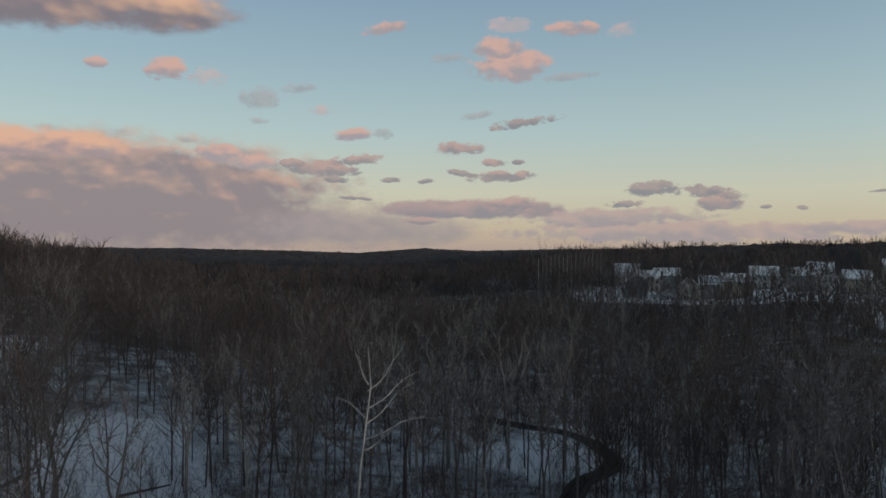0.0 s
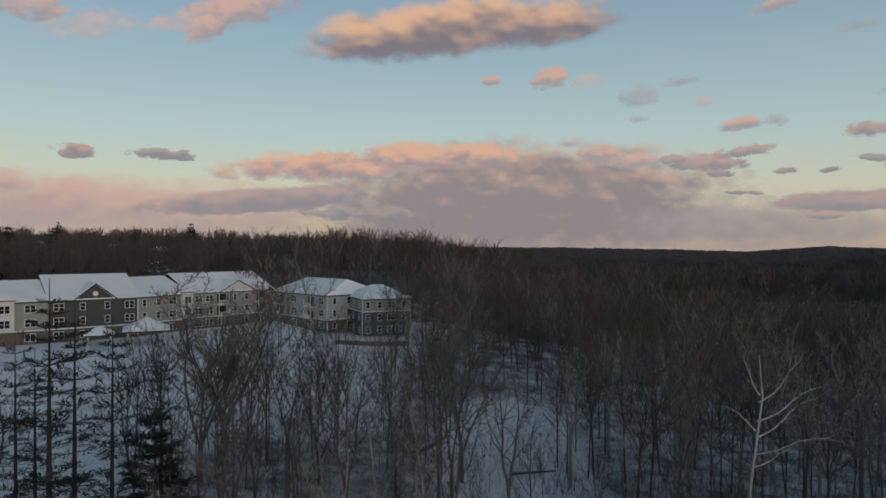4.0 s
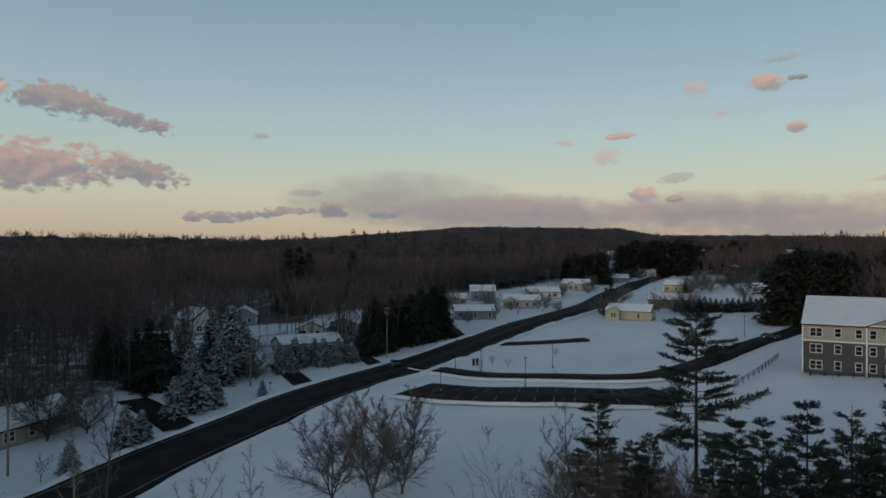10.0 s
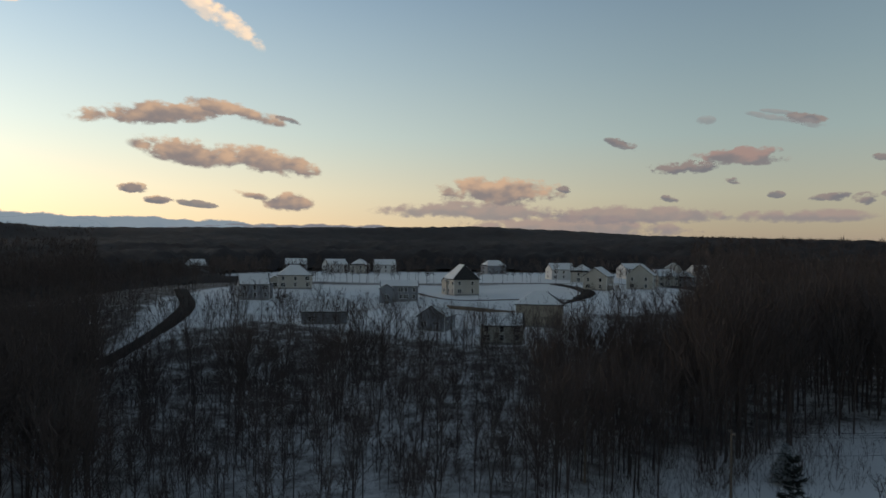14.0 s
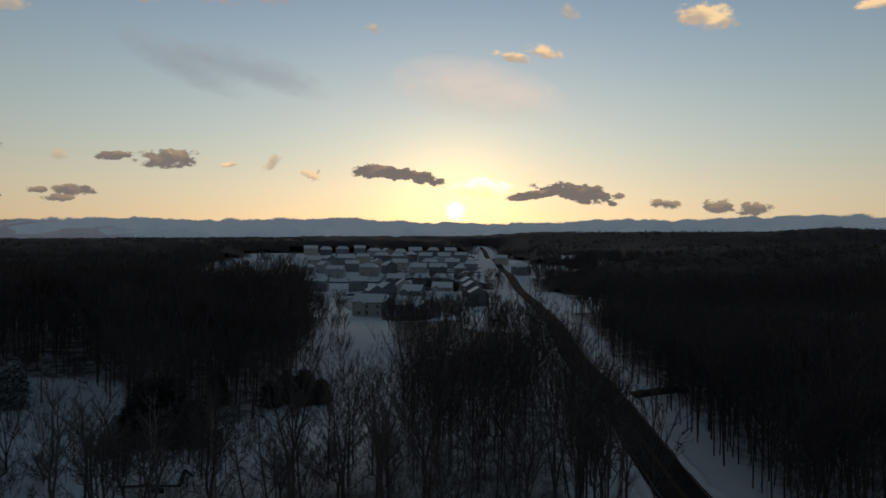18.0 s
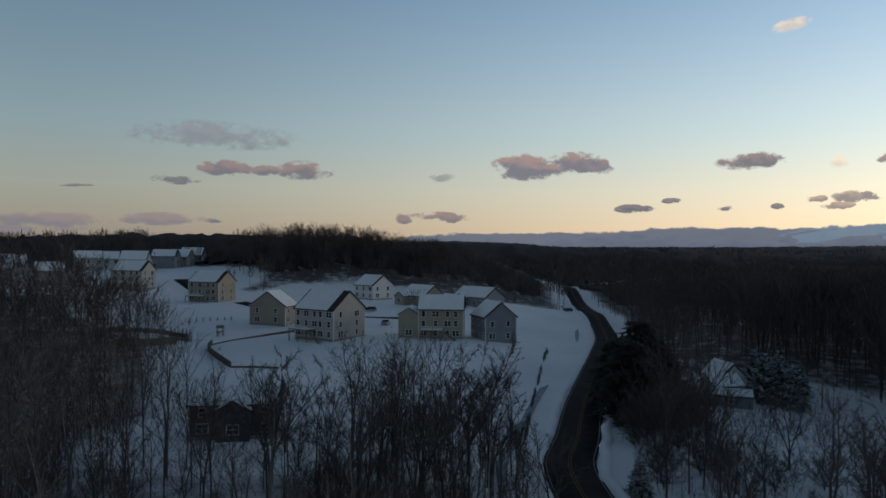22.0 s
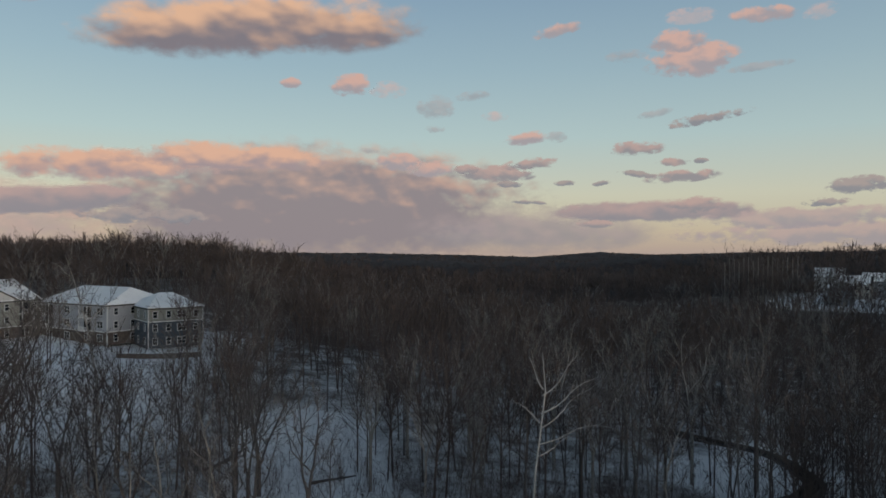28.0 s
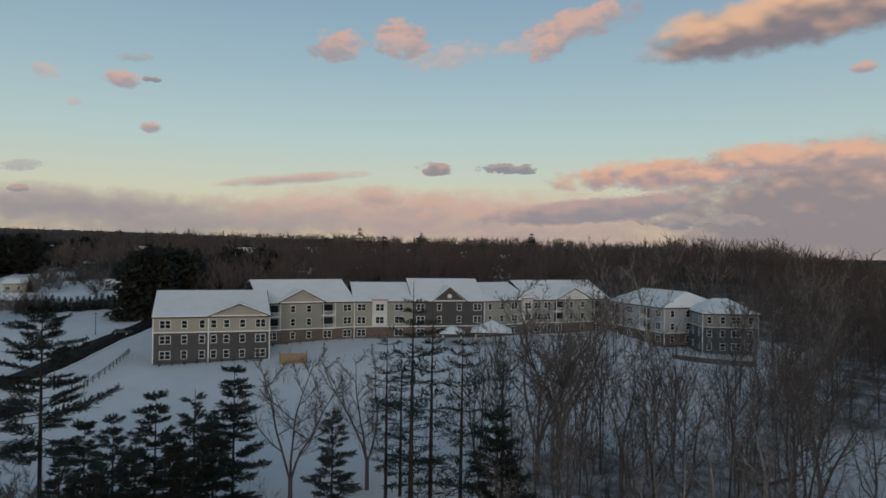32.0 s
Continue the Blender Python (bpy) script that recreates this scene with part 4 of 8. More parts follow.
# undergrowth: thin bare brush and saplings on the forest floor
bx, by = scatter(58, 215, 5.2)
sx, sy = [], []
for a0, d0, a1, d1, r, n in ((118, 75, 145, 120, 26, 170), (124, 120, 131, 150, 16, 70), (-46, 100, -39, 220, 15, 60), (24, 88, 44, 100, 14, 60), (-35, 78, -5, 84, 10, 60), (-172, 74, 164, 66, 9, 130), (-137, 150, -153, 185, 14, 110), (-6, 80, -36, 88, 8, 90), (-4, 110, -18, 118, 9, 60), (-106, 86, -121, 128, 13, 170), (-96, 84, -114, 112, 14, 420), (15, 92, 4, 150, 14, 170), (48, 80, 75, 110, 18, 200), (68, 82, 112, 88, 16, 420)):
    t = rng.uniform(0, 1, n)
    p0, p1 = np.array(polar(a0, d0)), np.array(polar(a1, d1))
    q = p0 + (p1 - p0) * t[:, None] + rng.uniform(-1, 1, (n, 2)) * r
    sx += list(q[:, 0]), 
    sy += list(q[:, 1]),
bx, by = np.concatenate([bx, *[np.array(v) for v in sx]]), np.concatenate([by, *[np.array(v) for v in sy]])
k = (near_line(bx, by, np.vstack([LINE_A, LINE_B, LINE_C])) > 10) & (np.hypot(bx, by) > 52)
bx, by = bx[k], by[k]


def brush(seed):
    rnd = np.random.default_rng(seed)
    spikes = []
    for k in range(5):
        o = np.array([rnd.normal(0, 0.5), rnd.normal(0, 0.5), -0.3])
        d = unit(np.array([rnd.normal(0, 0.35), rnd.normal(0, 0.35), 1.0]))
        l = rnd.uniform(1.8, 6.5)
        spikes.append((*o, *(o + d * l * 1.1), 0.03, 0))
        for s in range(7):
            p = o + d * l * rnd.uniform(0.25, 1)
            spikes.append((*p, *(p + unit(d + rnd.normal(0, 0.5, 3)) * l * rnd.uniform(0.15, 0.45)), 0.024, 0))
    return blades(np.zeros((0, 3)), np.zeros((0, 3), int), spikes, rnd)


joined_woods("undergrowth", bx, by, [brush(770 + k) for k in range(6)], "thin bare brush and saplings on the snowy forest floor")

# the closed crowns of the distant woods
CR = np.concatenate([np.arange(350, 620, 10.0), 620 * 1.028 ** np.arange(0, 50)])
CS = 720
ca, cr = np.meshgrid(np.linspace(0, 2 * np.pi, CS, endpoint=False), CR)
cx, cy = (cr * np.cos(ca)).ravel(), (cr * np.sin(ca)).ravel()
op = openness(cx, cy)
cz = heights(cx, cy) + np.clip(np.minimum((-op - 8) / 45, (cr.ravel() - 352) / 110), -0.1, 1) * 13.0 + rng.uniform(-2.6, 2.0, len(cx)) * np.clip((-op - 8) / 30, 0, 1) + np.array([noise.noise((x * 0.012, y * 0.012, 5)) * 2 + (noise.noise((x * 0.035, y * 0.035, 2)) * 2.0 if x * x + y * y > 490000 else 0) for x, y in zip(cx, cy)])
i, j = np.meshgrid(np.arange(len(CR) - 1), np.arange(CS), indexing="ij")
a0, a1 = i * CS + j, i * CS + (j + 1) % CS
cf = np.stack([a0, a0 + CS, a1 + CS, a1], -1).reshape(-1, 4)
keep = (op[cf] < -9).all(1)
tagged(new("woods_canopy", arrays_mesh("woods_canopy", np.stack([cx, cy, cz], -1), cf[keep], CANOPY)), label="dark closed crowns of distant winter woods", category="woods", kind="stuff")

# ---- houses ----
WINDOWS = {}


def window_meshes(w, h, panes):
    """Meshes of a window's frame and its glass; panes side by side, each with a meeting rail. Faces -y, in the plane y = 0."""
    key = (w, h, panes)
    if key not in WINDOWS:
        fr, gl = Shape(), Shape()
        t = 0.11
        xs = [-w / 2 - t, -w / 2]
        for k in range(1, panes):
            xs += [-w / 2 + w * k / panes - 0.06, -w / 2 + w * k / panes + 0.06]
        xs += [w / 2, w / 2 + t]
        fr.lattice(xs, [-t, 0, h / 2 - 0.035, h / 2 + 0.035, h, h + t], lambda i, j: i % 2 == 0 or j % 2 == 0, -0.07, 0.02)
        gl.box(-w / 2, w / 2, -0.02, 0.01, 0, h)
        WINDOWS[key] = (fr.mesh("window", TRIM), gl.mesh("pane", GLASS))
    return WINDOWS[key]


def window(parent, m, w=0.95, h=1.45, panes=1):
    fr, gl = window_meshes(w, h, panes)
    part("pane", gl, None, part("window", fr, None, parent, m=m))


def side(a, b):
    """The pose of a wall that runs from a to b (x, y); along it local x, outward local -y."""
    ang = math.atan2(b[1] - a[1], b[0] - a[0])
    return Matrix.Translation((a[0], a[1], 0)) @ Matrix.Rotation(ang, 4, 'Z')


def gable_roof(parent, l, w, z, rise, over=0.45, snow=True, bare=0.0, hip=0.0, origin=(0, 0), turn=0.0, name="roof"):
    """A pitched roof along local x over l by w, eaves at z; its snow is a layer of its own. hip: how far the ridge stops short."""
    base = Matrix.Translation((*origin, 0)) @ Matrix.Rotation(turn, 4, 'Z')

    def shell(lo, hi, x0, x1, half, zc, rs, hp):
        s = Shape()
        k = rs / (w / 2)
        pts = []
        for d in (lo, hi):
            pts += [(x0, -half, zc - over * k + d), (x1, -half, zc - over * k + d), (x1, half, zc - over * k + d), (x0, half, zc - over * k + d),
                    (x0 + hp, 0, zc + rs + d), (x1 - hp, 0, zc + rs + d)]
        faces = [(6, 7, 11, 10), (8, 9, 10, 11), (1, 0, 4, 5), (3, 2, 5, 4), (0, 1, 7, 6), (2, 3, 9, 8)]
        if hp:
            faces += [(7, 8, 11), (9, 6, 10), (2, 1, 5), (0, 3, 4), (1, 2, 8, 7), (3, 0, 6, 9)]
        else:
            faces += [(1, 5, 11, 7), (5, 2, 8, 11), (4, 0, 6, 10), (3, 4, 10, 9)]
        return s.add(pts, faces)

    half = w / 2 + over
    x0, x1 = -l / 2 - over * 0.7, l / 2 + over * 0.7
    rf = part(name, shell(0.0, 0.22, x0, x1, half, z, rise, hip), SHINGLE, parent, "dark shingle roof", base)
    if snow:
        part("snow_cover", shell(0.225, 0.42, x0 + 0.08 + bare * 0.25, x1 - 0.08 - bare, half - 0.06, z, rise, hip * 0.98), ROOF_SNOW, rf, "thick layer of snow")
    return rf


def house(az, d, l, w, turn, wall, wall_h=5.6, rise=2.8, hip=0.0, deck=False, wins=4, levels=2, bare=0.4, wing=None, garage=None, chimney=False, label="", z=None, group="", base=None, name="house", fine=True):
    """A house at a bearing and distance. turn: bearing of its ridge; base: height of an open basement below the main floor, on the -y side."""
    x, y = polar(az, d)
    zz = ground(x, y) if z is None else z
    e = new(name)
    # the -y side, with deck and garden front, looks towards the middle of the place
    if math.cos(radians(turn - 90 - az)) > 0:
        turn += 180
    e.matrix_basis = pose(x, y, zz, 0, 0, turn)
    tagged(e, label=label, category="house", group=group)
    foot = -2.5
    s = Shape()
    if hip:
        s.box(-l / 2, l / 2, -w / 2, w / 2, foot, wall_h + 0.1)
    else:
        outline = [(-w / 2, foot), (w / 2, foot), (w / 2, wall_h), (0, wall_h + rise), (-w / 2, wall_h)]
        s.add([(-l / 2, p, q) for p, q in outline] + [(l / 2, p, q) for p, q in outline],
              [(4, 3, 2, 1, 0), (5, 6, 7, 8, 9)] + [(i, (i + 1) % 5, (i + 1) % 5 + 5, i + 5) for i in range(5)])
    part("wall", s, wall, e)
    gable_roof(e, l, w, wall_h, rise, bare=bare, hip=hip)
    step = (wall_h - 0.3) / levels
    if fine:
        for cx in (-l / 2, l / 2):
            for cy in (-w / 2, w / 2):
                part("corner_board", Shape().box(cx - 0.11 * (cx > 0) - 0.04, cx + 0.11 * (cx < 0) + 0.04, cy - 0.11 * (cy > 0) - 0.04, cy + 0.11 * (cy < 0) + 0.04, -0.3, wall_h - 0.1), TRIM, e)
        part("foundation", Shape().box(-l / 2 - 0.03, l / 2 + 0.03, -w / 2 - 0.03, w / 2 + 0.03, foot, 0.35), CONCRETE, e, "bare concrete foundation")
    for lev in range(levels):
        zw = 0.85 + lev * step
        for a, b, length, n in (((-l / 2, -w / 2), (l / 2, -w / 2), l, wins), ((l / 2, -w / 2), (l / 2, w / 2), w, 2 if fine else int(wins > 0)),
                                ((l / 2, w / 2), (-l / 2, w / 2), l, wins), ((-l / 2, w / 2), (-l / 2, -w / 2), w, 2 if fine else int(wins > 0))):
            if not fine and n == wins and ((e.matrix_basis.to_3x3() @ Vector((0, -1 if a[1] < 0 else 1, 0))).dot(Vector((x, y, 0))) > 0):
                continue
            for k in range(n):
                window(e, side(a, b) @ Matrix.Translation((length * (k + 0.6 + 0.12 * ((k * 7 + lev * 3) % 3 - 1)) / (n + 0.2), 0, zw)), 0.95 if (k + lev) % 3 else 1.7, 1.4, 1 if (k + lev) % 3 else 2)
    if deck:
        dk = part("deck", Shape().box(-l * 0.42, l * 0.05, -w / 2 - 3.4, -w / 2 - 0.03, deck - 0.22, deck), WOOD, e, "raised wooden deck with snow on it")
        part("deck_snow", Shape().box(-l * 0.42 + 0.1, l * 0.05 - 0.1, -w / 2 - 3.3, -w / 2 - 0.1, deck + 0.004, deck + 0.2), ROOF_SNOW, dk)
        for px in (-l * 0.41, -l * 0.19, l * 0.04):
            part("post", Shape().box(px - 0.1, px + 0.1, -w / 2 - 3.35, -w / 2 - 3.15, foot, deck - 0.22), WOOD, dk)
        xs = []
        for k in range(17):
            px = -l * 0.42 + l * 0.47 * k / 16
            xs += [px - 0.03, px + 0.03]
        rl = Shape().lattice(xs, [deck + 0.1, deck + 0.17, deck + 0.95, deck + 1.03], lambda i, j: j != 1 or i % 2 == 0, -w / 2 - 3.39, -w / 2 - 3.33)
        for px in (-l * 0.42, l * 0.05):
            part("rail_post", Shape().box(px - 0.06, px + 0.06, -w / 2 - 3.42, -w / 2 - 3.30, deck - 0.2, deck + 1.1), TRIM, dk)
        part("railing", rl, TRIM, dk, "white painted railing")
        st = Shape()
        n = max(3, int((deck + 0.4) / 0.19))
        for k in range(n):
            st.box(l * 0.05 + 0.28 * k, l * 0.05 + 0.28 * k + 0.3, -w / 2 - 3.3, -w / 2 - 2.1, deck - 0.19 * (k + 1) - 0.06, deck - 0.19 * (k + 1))
        st.add([(l * 0.05, -w / 2 - 3.34, deck - 0.45), (l * 0.05 + 0.28 * n, -w / 2 - 3.34, deck - 0.19 * n - 0.45), (l * 0.05 + 0.28 * n, -w / 2 - 3.34, deck - 0.19 * n), (l * 0.05, -w / 2 - 3.34, deck),
                (l * 0.05, -w / 2 - 3.26, deck - 0.45), (l * 0.05 + 0.28 * n, -w / 2 - 3.26, deck - 0.19 * n - 0.45), (l * 0.05 + 0.28 * n, -w / 2 - 3.26, deck - 0.19 * n), (l * 0.05, -w / 2 - 3.26, deck)],
               [(0, 1, 2, 3), (7, 6, 5, 4), (0, 4, 5, 1), (3, 2, 6, 7), (0, 3, 7, 4), (1, 5, 6, 2)])
        part("stair", st, WOOD, dk, "snowy wooden stair")
    if wing:
        wl_, ww, wh, wx_, wy_ = wing
        part("wing_wall", Shape().add([(wx_ - ww / 2, wy_ - wl_ / 2, foot), (wx_ + ww / 2, wy_ - wl_ / 2, foot), (wx_ + ww / 2, wy_ + wl_ / 2, foot), (wx_ - ww / 2, wy_ + wl_ / 2, foot),
                                       (wx_ - ww / 2, wy_ - wl_ / 2, wh), (wx_ + ww / 2, wy_ - wl_ / 2, wh), (wx_ + ww / 2, wy_ + wl_ / 2, wh), (wx_ - ww / 2, wy_ + wl_ / 2, wh),
                                       (wx_, wy_ - wl_ / 2, wh + ww * 0.3), (wx_, wy_ + wl_ / 2, wh + ww * 0.3)],
                                      [(0, 1, 5, 8, 4), (2, 3, 7, 9, 6), (1, 2, 6, 5), (3, 0, 4, 7), (4, 8, 9, 7), (5, 6, 9, 8)]), wall, e)
        gable_roof(e, wl_, ww, wh, ww * 0.3, over=0.3, bare=0.15, origin=(wx_, wy_), turn=math.pi / 2, name="wing_roof")
        window(e, Matrix.Translation((wx_, wy_ - wl_ / 2, 0.9)), 1.7, 1.4, 2)
    if garage:
        gx0, gs = garage
        part("garage_door", Shape().box(gx0 - 2.4, gx0 + 2.4, gs * w / 2 - 0.06, gs * w / 2 + 0.06, 0.1, 2.3), TRIM, e, "white panelled garage door")
    if chimney:
        ch = part("chimney", Shape().box(l * 0.2, l * 0.2 + 0.8, -0.4, 0.4, wall_h, wall_h + rise + 1.1), STONE, e, "brick chimney")
        part("cap", Shape().box(l * 0.2 - 0.06, l * 0.2 + 0.86, -0.46, 0.46, wall_h + rise + 1.1, wall_h + rise + 1.25), CONCRETE, ch)
    return e


HILL_GROUP = "houses on the snowy hill"
house(39.1, 192, 14.0, 12.5, 86, CREAM, wall_h=7.9, rise=4.6, levels=3, deck=2.7, wins=5, bare=2.2, label="cream three-level house with a snowy roof and a raised deck", group=HILL_GROUP)
house(30.0, 190, 12.0, 9.0, 116, TAN, wall_h=7.9, rise=3.2, levels=3, wins=4, bare=0.2, deck=2.6, wing=(8.4, 5.6, 6.3, -8.6, 0.0), label="tan three-level house with a screened porch and snowy roof", group=HILL_GROUP)
house(25.8, 191, 10.0, 9.0, 50, GREY, wall_h=6.6, rise=3.6, levels=2, wins=3, bare=0.5, label="grey-sided gabled house on the snowy slope", group=HILL_GROUP)
house(43.5, 222, 9.0, 12.0, 16, TAN, wall_h=5.6, rise=4.2, levels=2, wins=2, bare=0.6, label="tan gabled house with few windows in the snow", group=HILL_GROUP)
house(48.2, 276, 13.0, 11.0, 103, TAN, wall_h=7.6, rise=3.6, levels=3, deck=2.5, wins=4, bare=1.4, label="tan gabled house with a deck and dark roof edge", group=HILL_GROUP)
house(53.8, 312, 13.0, 10.5, 113, CREAM, wall_h=7.4, rise=3.6, levels=3, deck=2.5, wins=4, bare=1.2, label="cream house with a deck among bare trees", group=HILL_GROUP)
house(35.6, 282, 11.5, 10.5, 76, WHITE, wall_h=5.6, rise=3.6, wins=3, bare=0.8, label="white gabled house behind the nearer houses", group=HILL_GROUP)
house(31.6, 255, 12.5, 10.0, 74, TAN, wall_h=3.4, rise=3.4, levels=1, wins=3, bare=0.4, wing=(6, 5.0, 3.0, -4.5, -4.5), garage=(-4.5, -1), label="low tan house with dormer gables and a snowy roof", group=HILL_GROUP)
house(27.0, 258, 15.5, 10.5, 76, GREY, wall_h=3.6, rise=3.2, levels=1, wins=4, bare=0.4, wing=(6, 4.4, 3.2, -3, -4.5), label="low grey house with dormer gables and a snowy roof", group=HILL_GROUP)
house(59.2, 330, 12.0, 10.0, 140, TAN, wall_h=5.6, rise=3.4, wins=3, bare=0.8, label="tan house half hidden by bare trees", group=HILL_GROUP)
for k, (a, d, t, c) in enumerate(((56.9, 382, 150, CREAM), (55.6, 400, 140, WHITE), (53.7, 372, 128, CREAM), (51.6, 398, 128, GREY), (50.6, 408, 120, TAN), (49.6, 420, 125, GREY), (62.6, 340, 150, GREY), (61.6, 372, 150, WHITE), (65.3, 352, 158, WHITE),
                               (67.2, 318, 160, TAN), (68.8, 322, 162, GREY), (70.6, 316, 70, CREAM), (72.2, 352, 165, GREY), (73.6, 348, 160, CREAM), (75.2, 372, 165, WHITE), (74.6, 330, 80, GREY))):
    house(a, d, 12.5, 9.5, t, c, wall_h=5.6 if k % 3 else 6.4, rise=3.2 + 0.3 * (k % 3), wins=3, bare=0.3 + 0.5 * (k % 2), wing=(4.5, 5.0, 5.0, -3.0, -4.5) if k % 4 == 1 else None,
          label="two-storey %s house with a snowy roof" % {CREAM: "cream", WHITE: "white", GREY: "grey", TAN: "tan"}[c], group=HILL_GROUP, fine=k < 10)
# the dark-sided house down among the trees
house(46.2, 117, 13.5, 9.0, 128, CHARCOAL, wall_h=5.2, rise=2.6, wins=3, bare=0.3, z=0.4, wing=(5.0, 5.0, 4.4, 0.0, -3.4), label="dark-sided house below the hill behind bare trees")

SOUTH_GROUP = "houses on the southern snowfield"
house(-77.2, 256, 10.0, 9.0, 20, GREY, wall_h=5.2, rise=3.2, wins=3, bare=0.3, wing=(5, 5, 4.6, 4.4, 3.0), label="grey gabled house on the snowfield", group=SOUTH_GROUP)
house(-80.4, 292, 13.5, 11.0, 12, CREAM, wall_h=5.4, rise=3.6, hip=5.0, wins=3, wing=(7, 6, 3.0, -8.0, 0.0), label="cream house with a snowy hipped roof", group=SOUTH_GROUP)
house(-88.8, 268, 14.0, 8.0, 4, GREY, wall_h=5.4, rise=1.8, wins=5, bare=0.2, wing=(6, 5, 4.6, -5.0, -3.0), label="long grey house with a row of windows", group=SOUTH_GROUP)
house(-93.9, 282, 10.0, 11.0, 110, CREAM, wall_h=6.4, rise=5.2, hip=2.5, wins=3, wing=(6, 5, 5.0, -4.0, -3.0), label="tall cream house with a steep snowy roof", group=SOUTH_GROUP)
house(-100.3, 214, 14.0, 12.0, -12, TAN, wall_h=6.6, rise=3.4, hip=5.5, wins=0, label="tan house with a broad hipped snowy roof", group=SOUTH_GROUP)
house(-97.2, 182, 11.0, 8.5, -6, CREAM, wall_h=4.6, rise=2.6, wins=3, wing=(4.5, 4.6, 4.0, 1.0, 4.0), label="cream house with a gabled porch under snow", group=SOUTH_GROUP)
house(-104.9, 300, 11.0, 10.0, 60, CREAM, wall_h=5.6, rise=3.4, wins=3, deck=2.0, label="cream gabled house with a deck", group=SOUTH_GROUP)
house(-108.2, 312, 12.0, 11.0, 66, CREAM, wall_h=6.0, rise=4.4, wins=2, label="large cream gabled house", group=SOUTH_GROUP)
house(-91.9, 200, 10.0, 8.0, 70, GREY, wall_h=3.8, rise=2.8, wins=2, levels=1, label="small grey gabled house among bare trees", group=SOUTH_GROUP)
house(-82.8, 205, 13.0, 8.0, 6, GREY, wall_h=3.6, rise=2.8, wins=2, levels=1, label="low grey house behind the bare trees", group=SOUTH_GROUP)
for k, (a, d, t, c) in enumerate(((-73.0, 430, 10, GREY), (-80.5, 470, 10, GREY), (-83.6, 462, 30, WHITE), (-85.6, 458, 80, CREAM), (-87.6, 462, 10, WHITE), (-101.9, 400, 10, WHITE), (-103.6, 380, 70, CREAM), (-107.4, 440, 20, WHITE),
                               (-109.8, 390, 20, CREAM), (-111.4, 400, 60, GREY), (-112.6, 470, 20, WHITE), (-114.2, 480, 20, GREY), (-96.5, 470, 20, GREY), (-110.6, 480, 70, CREAM))):
    house(a, d, 14.0, 10.0, t, c, wall_h=5.6, rise=3.2, wins=3, hip=3.0 if k % 3 == 0 else 0.0, label="two-storey %s house at the edge of the snowfield" % {CREAM: "cream", WHITE: "white", GREY: "grey"}[c], group=SOUTH_GROUP, fine=k < 4)

# the packed rows of town houses below the sunset
ROW_GROUP = "packed houses of the western estate"
rows = random.Random(11)
ESTATE = [  # bearing, distance, turn of the ridge from the line of sight
    (-22.5, 322, 70), (-24.0, 323, 10), (-25.7, 313, 65), (-27.2, 310, 5), (-31.3, 365, 8), (-30.8, 412, 8), (-30.5, 459, 8), (-30.2, 510, 8), (-29.8, 548, 8), (-28.9, 340, 80),
    (-15.5, 477, 85), (-16.4, 467, 10), (-18.3, 473, 80), (-21.5, 471, 90), (-24.6, 490, 85), (-26.7, 499, 85), (-28.2, 496, 90), (-23.8, 427, 20), (-25.2, 451, 10), (-22.9, 392, 10), (-26.0, 400, 75), (-28.4, 420, 80)]
ESTATE_MIDDLE = [
    (-21.0, 599, 90), (-19.7, 544, 75), (-22.4, 559, 80), (-17.4, 555, 85), (-18.8, 582, 20), (-24.9, 618, 90), (-27.3, 627, 90), (-29.2, 637, 85), (-30.7, 624, 80), (-23.1, 624, 15), (-26.4, 564, 80), (-28.0, 565, 90),
    (-16.8, 595, 80), (-15.9, 581, 15), (-18.0, 643, 85), (-19.2, 651, 20), (-20.4, 653, 90), (-21.9, 664, 80), (-16.5, 630, 85), (-24.0, 575, 20)]
ESTATE_FAR = [
    (-17.7, 735, 90), (-18.9, 736, 85), (-20.2, 740, 90), (-21.6, 757, 85), (-22.8, 724, 80), (-23.8, 717, 20), (-24.9, 705, 85), (-26.1, 740, 90), (-27.6, 753, 85), (-29.0, 757, 90), (-23.4, 673, 85), (-24.7, 667, 90),
    (-27.0, 677, 85), (-28.5, 679, 90), (-29.9, 695, 80), (-25.8, 684, 15), (-33.2, 690, 80), (-34.8, 560, 70), (-37.5, 520, 80), (-41.5, 640, 80), (-38.6, 700, 85)]
for a, d, turn in ESTATE + ESTATE_MIDDLE + ESTATE_FAR:
    c = (GREY, SLATE, PALE_GREY, CREAM, GREY)[rows.randrange(5)]
    house(a, d, rows.uniform(11.5, 14.5), rows.uniform(8.5, 10.0), a + turn + rows.uniform(-6, 6), c, wall_h=rows.uniform(5.8, 6.8), rise=rows.uniform(2.6, 3.4), wins=3 if d < 420 else (2 if d < 640 else 0), levels=2, hip=rows.choice((0, 0, 3.0)) if d > 480 else 0.0,
          bare=0.0, wing=(5.0, 5.4, 5.2, rows.choice((-3.2, 3.2)), -4.2) if d < 600 and turn > 50 else None,
          label="%s two-storey house with a snow-covered roof" % {CREAM: "cream", SLATE: "slate-grey", GREY: "grey", PALE_GREY: "pale grey"}[c], group=ROW_GROUP, fine=False)

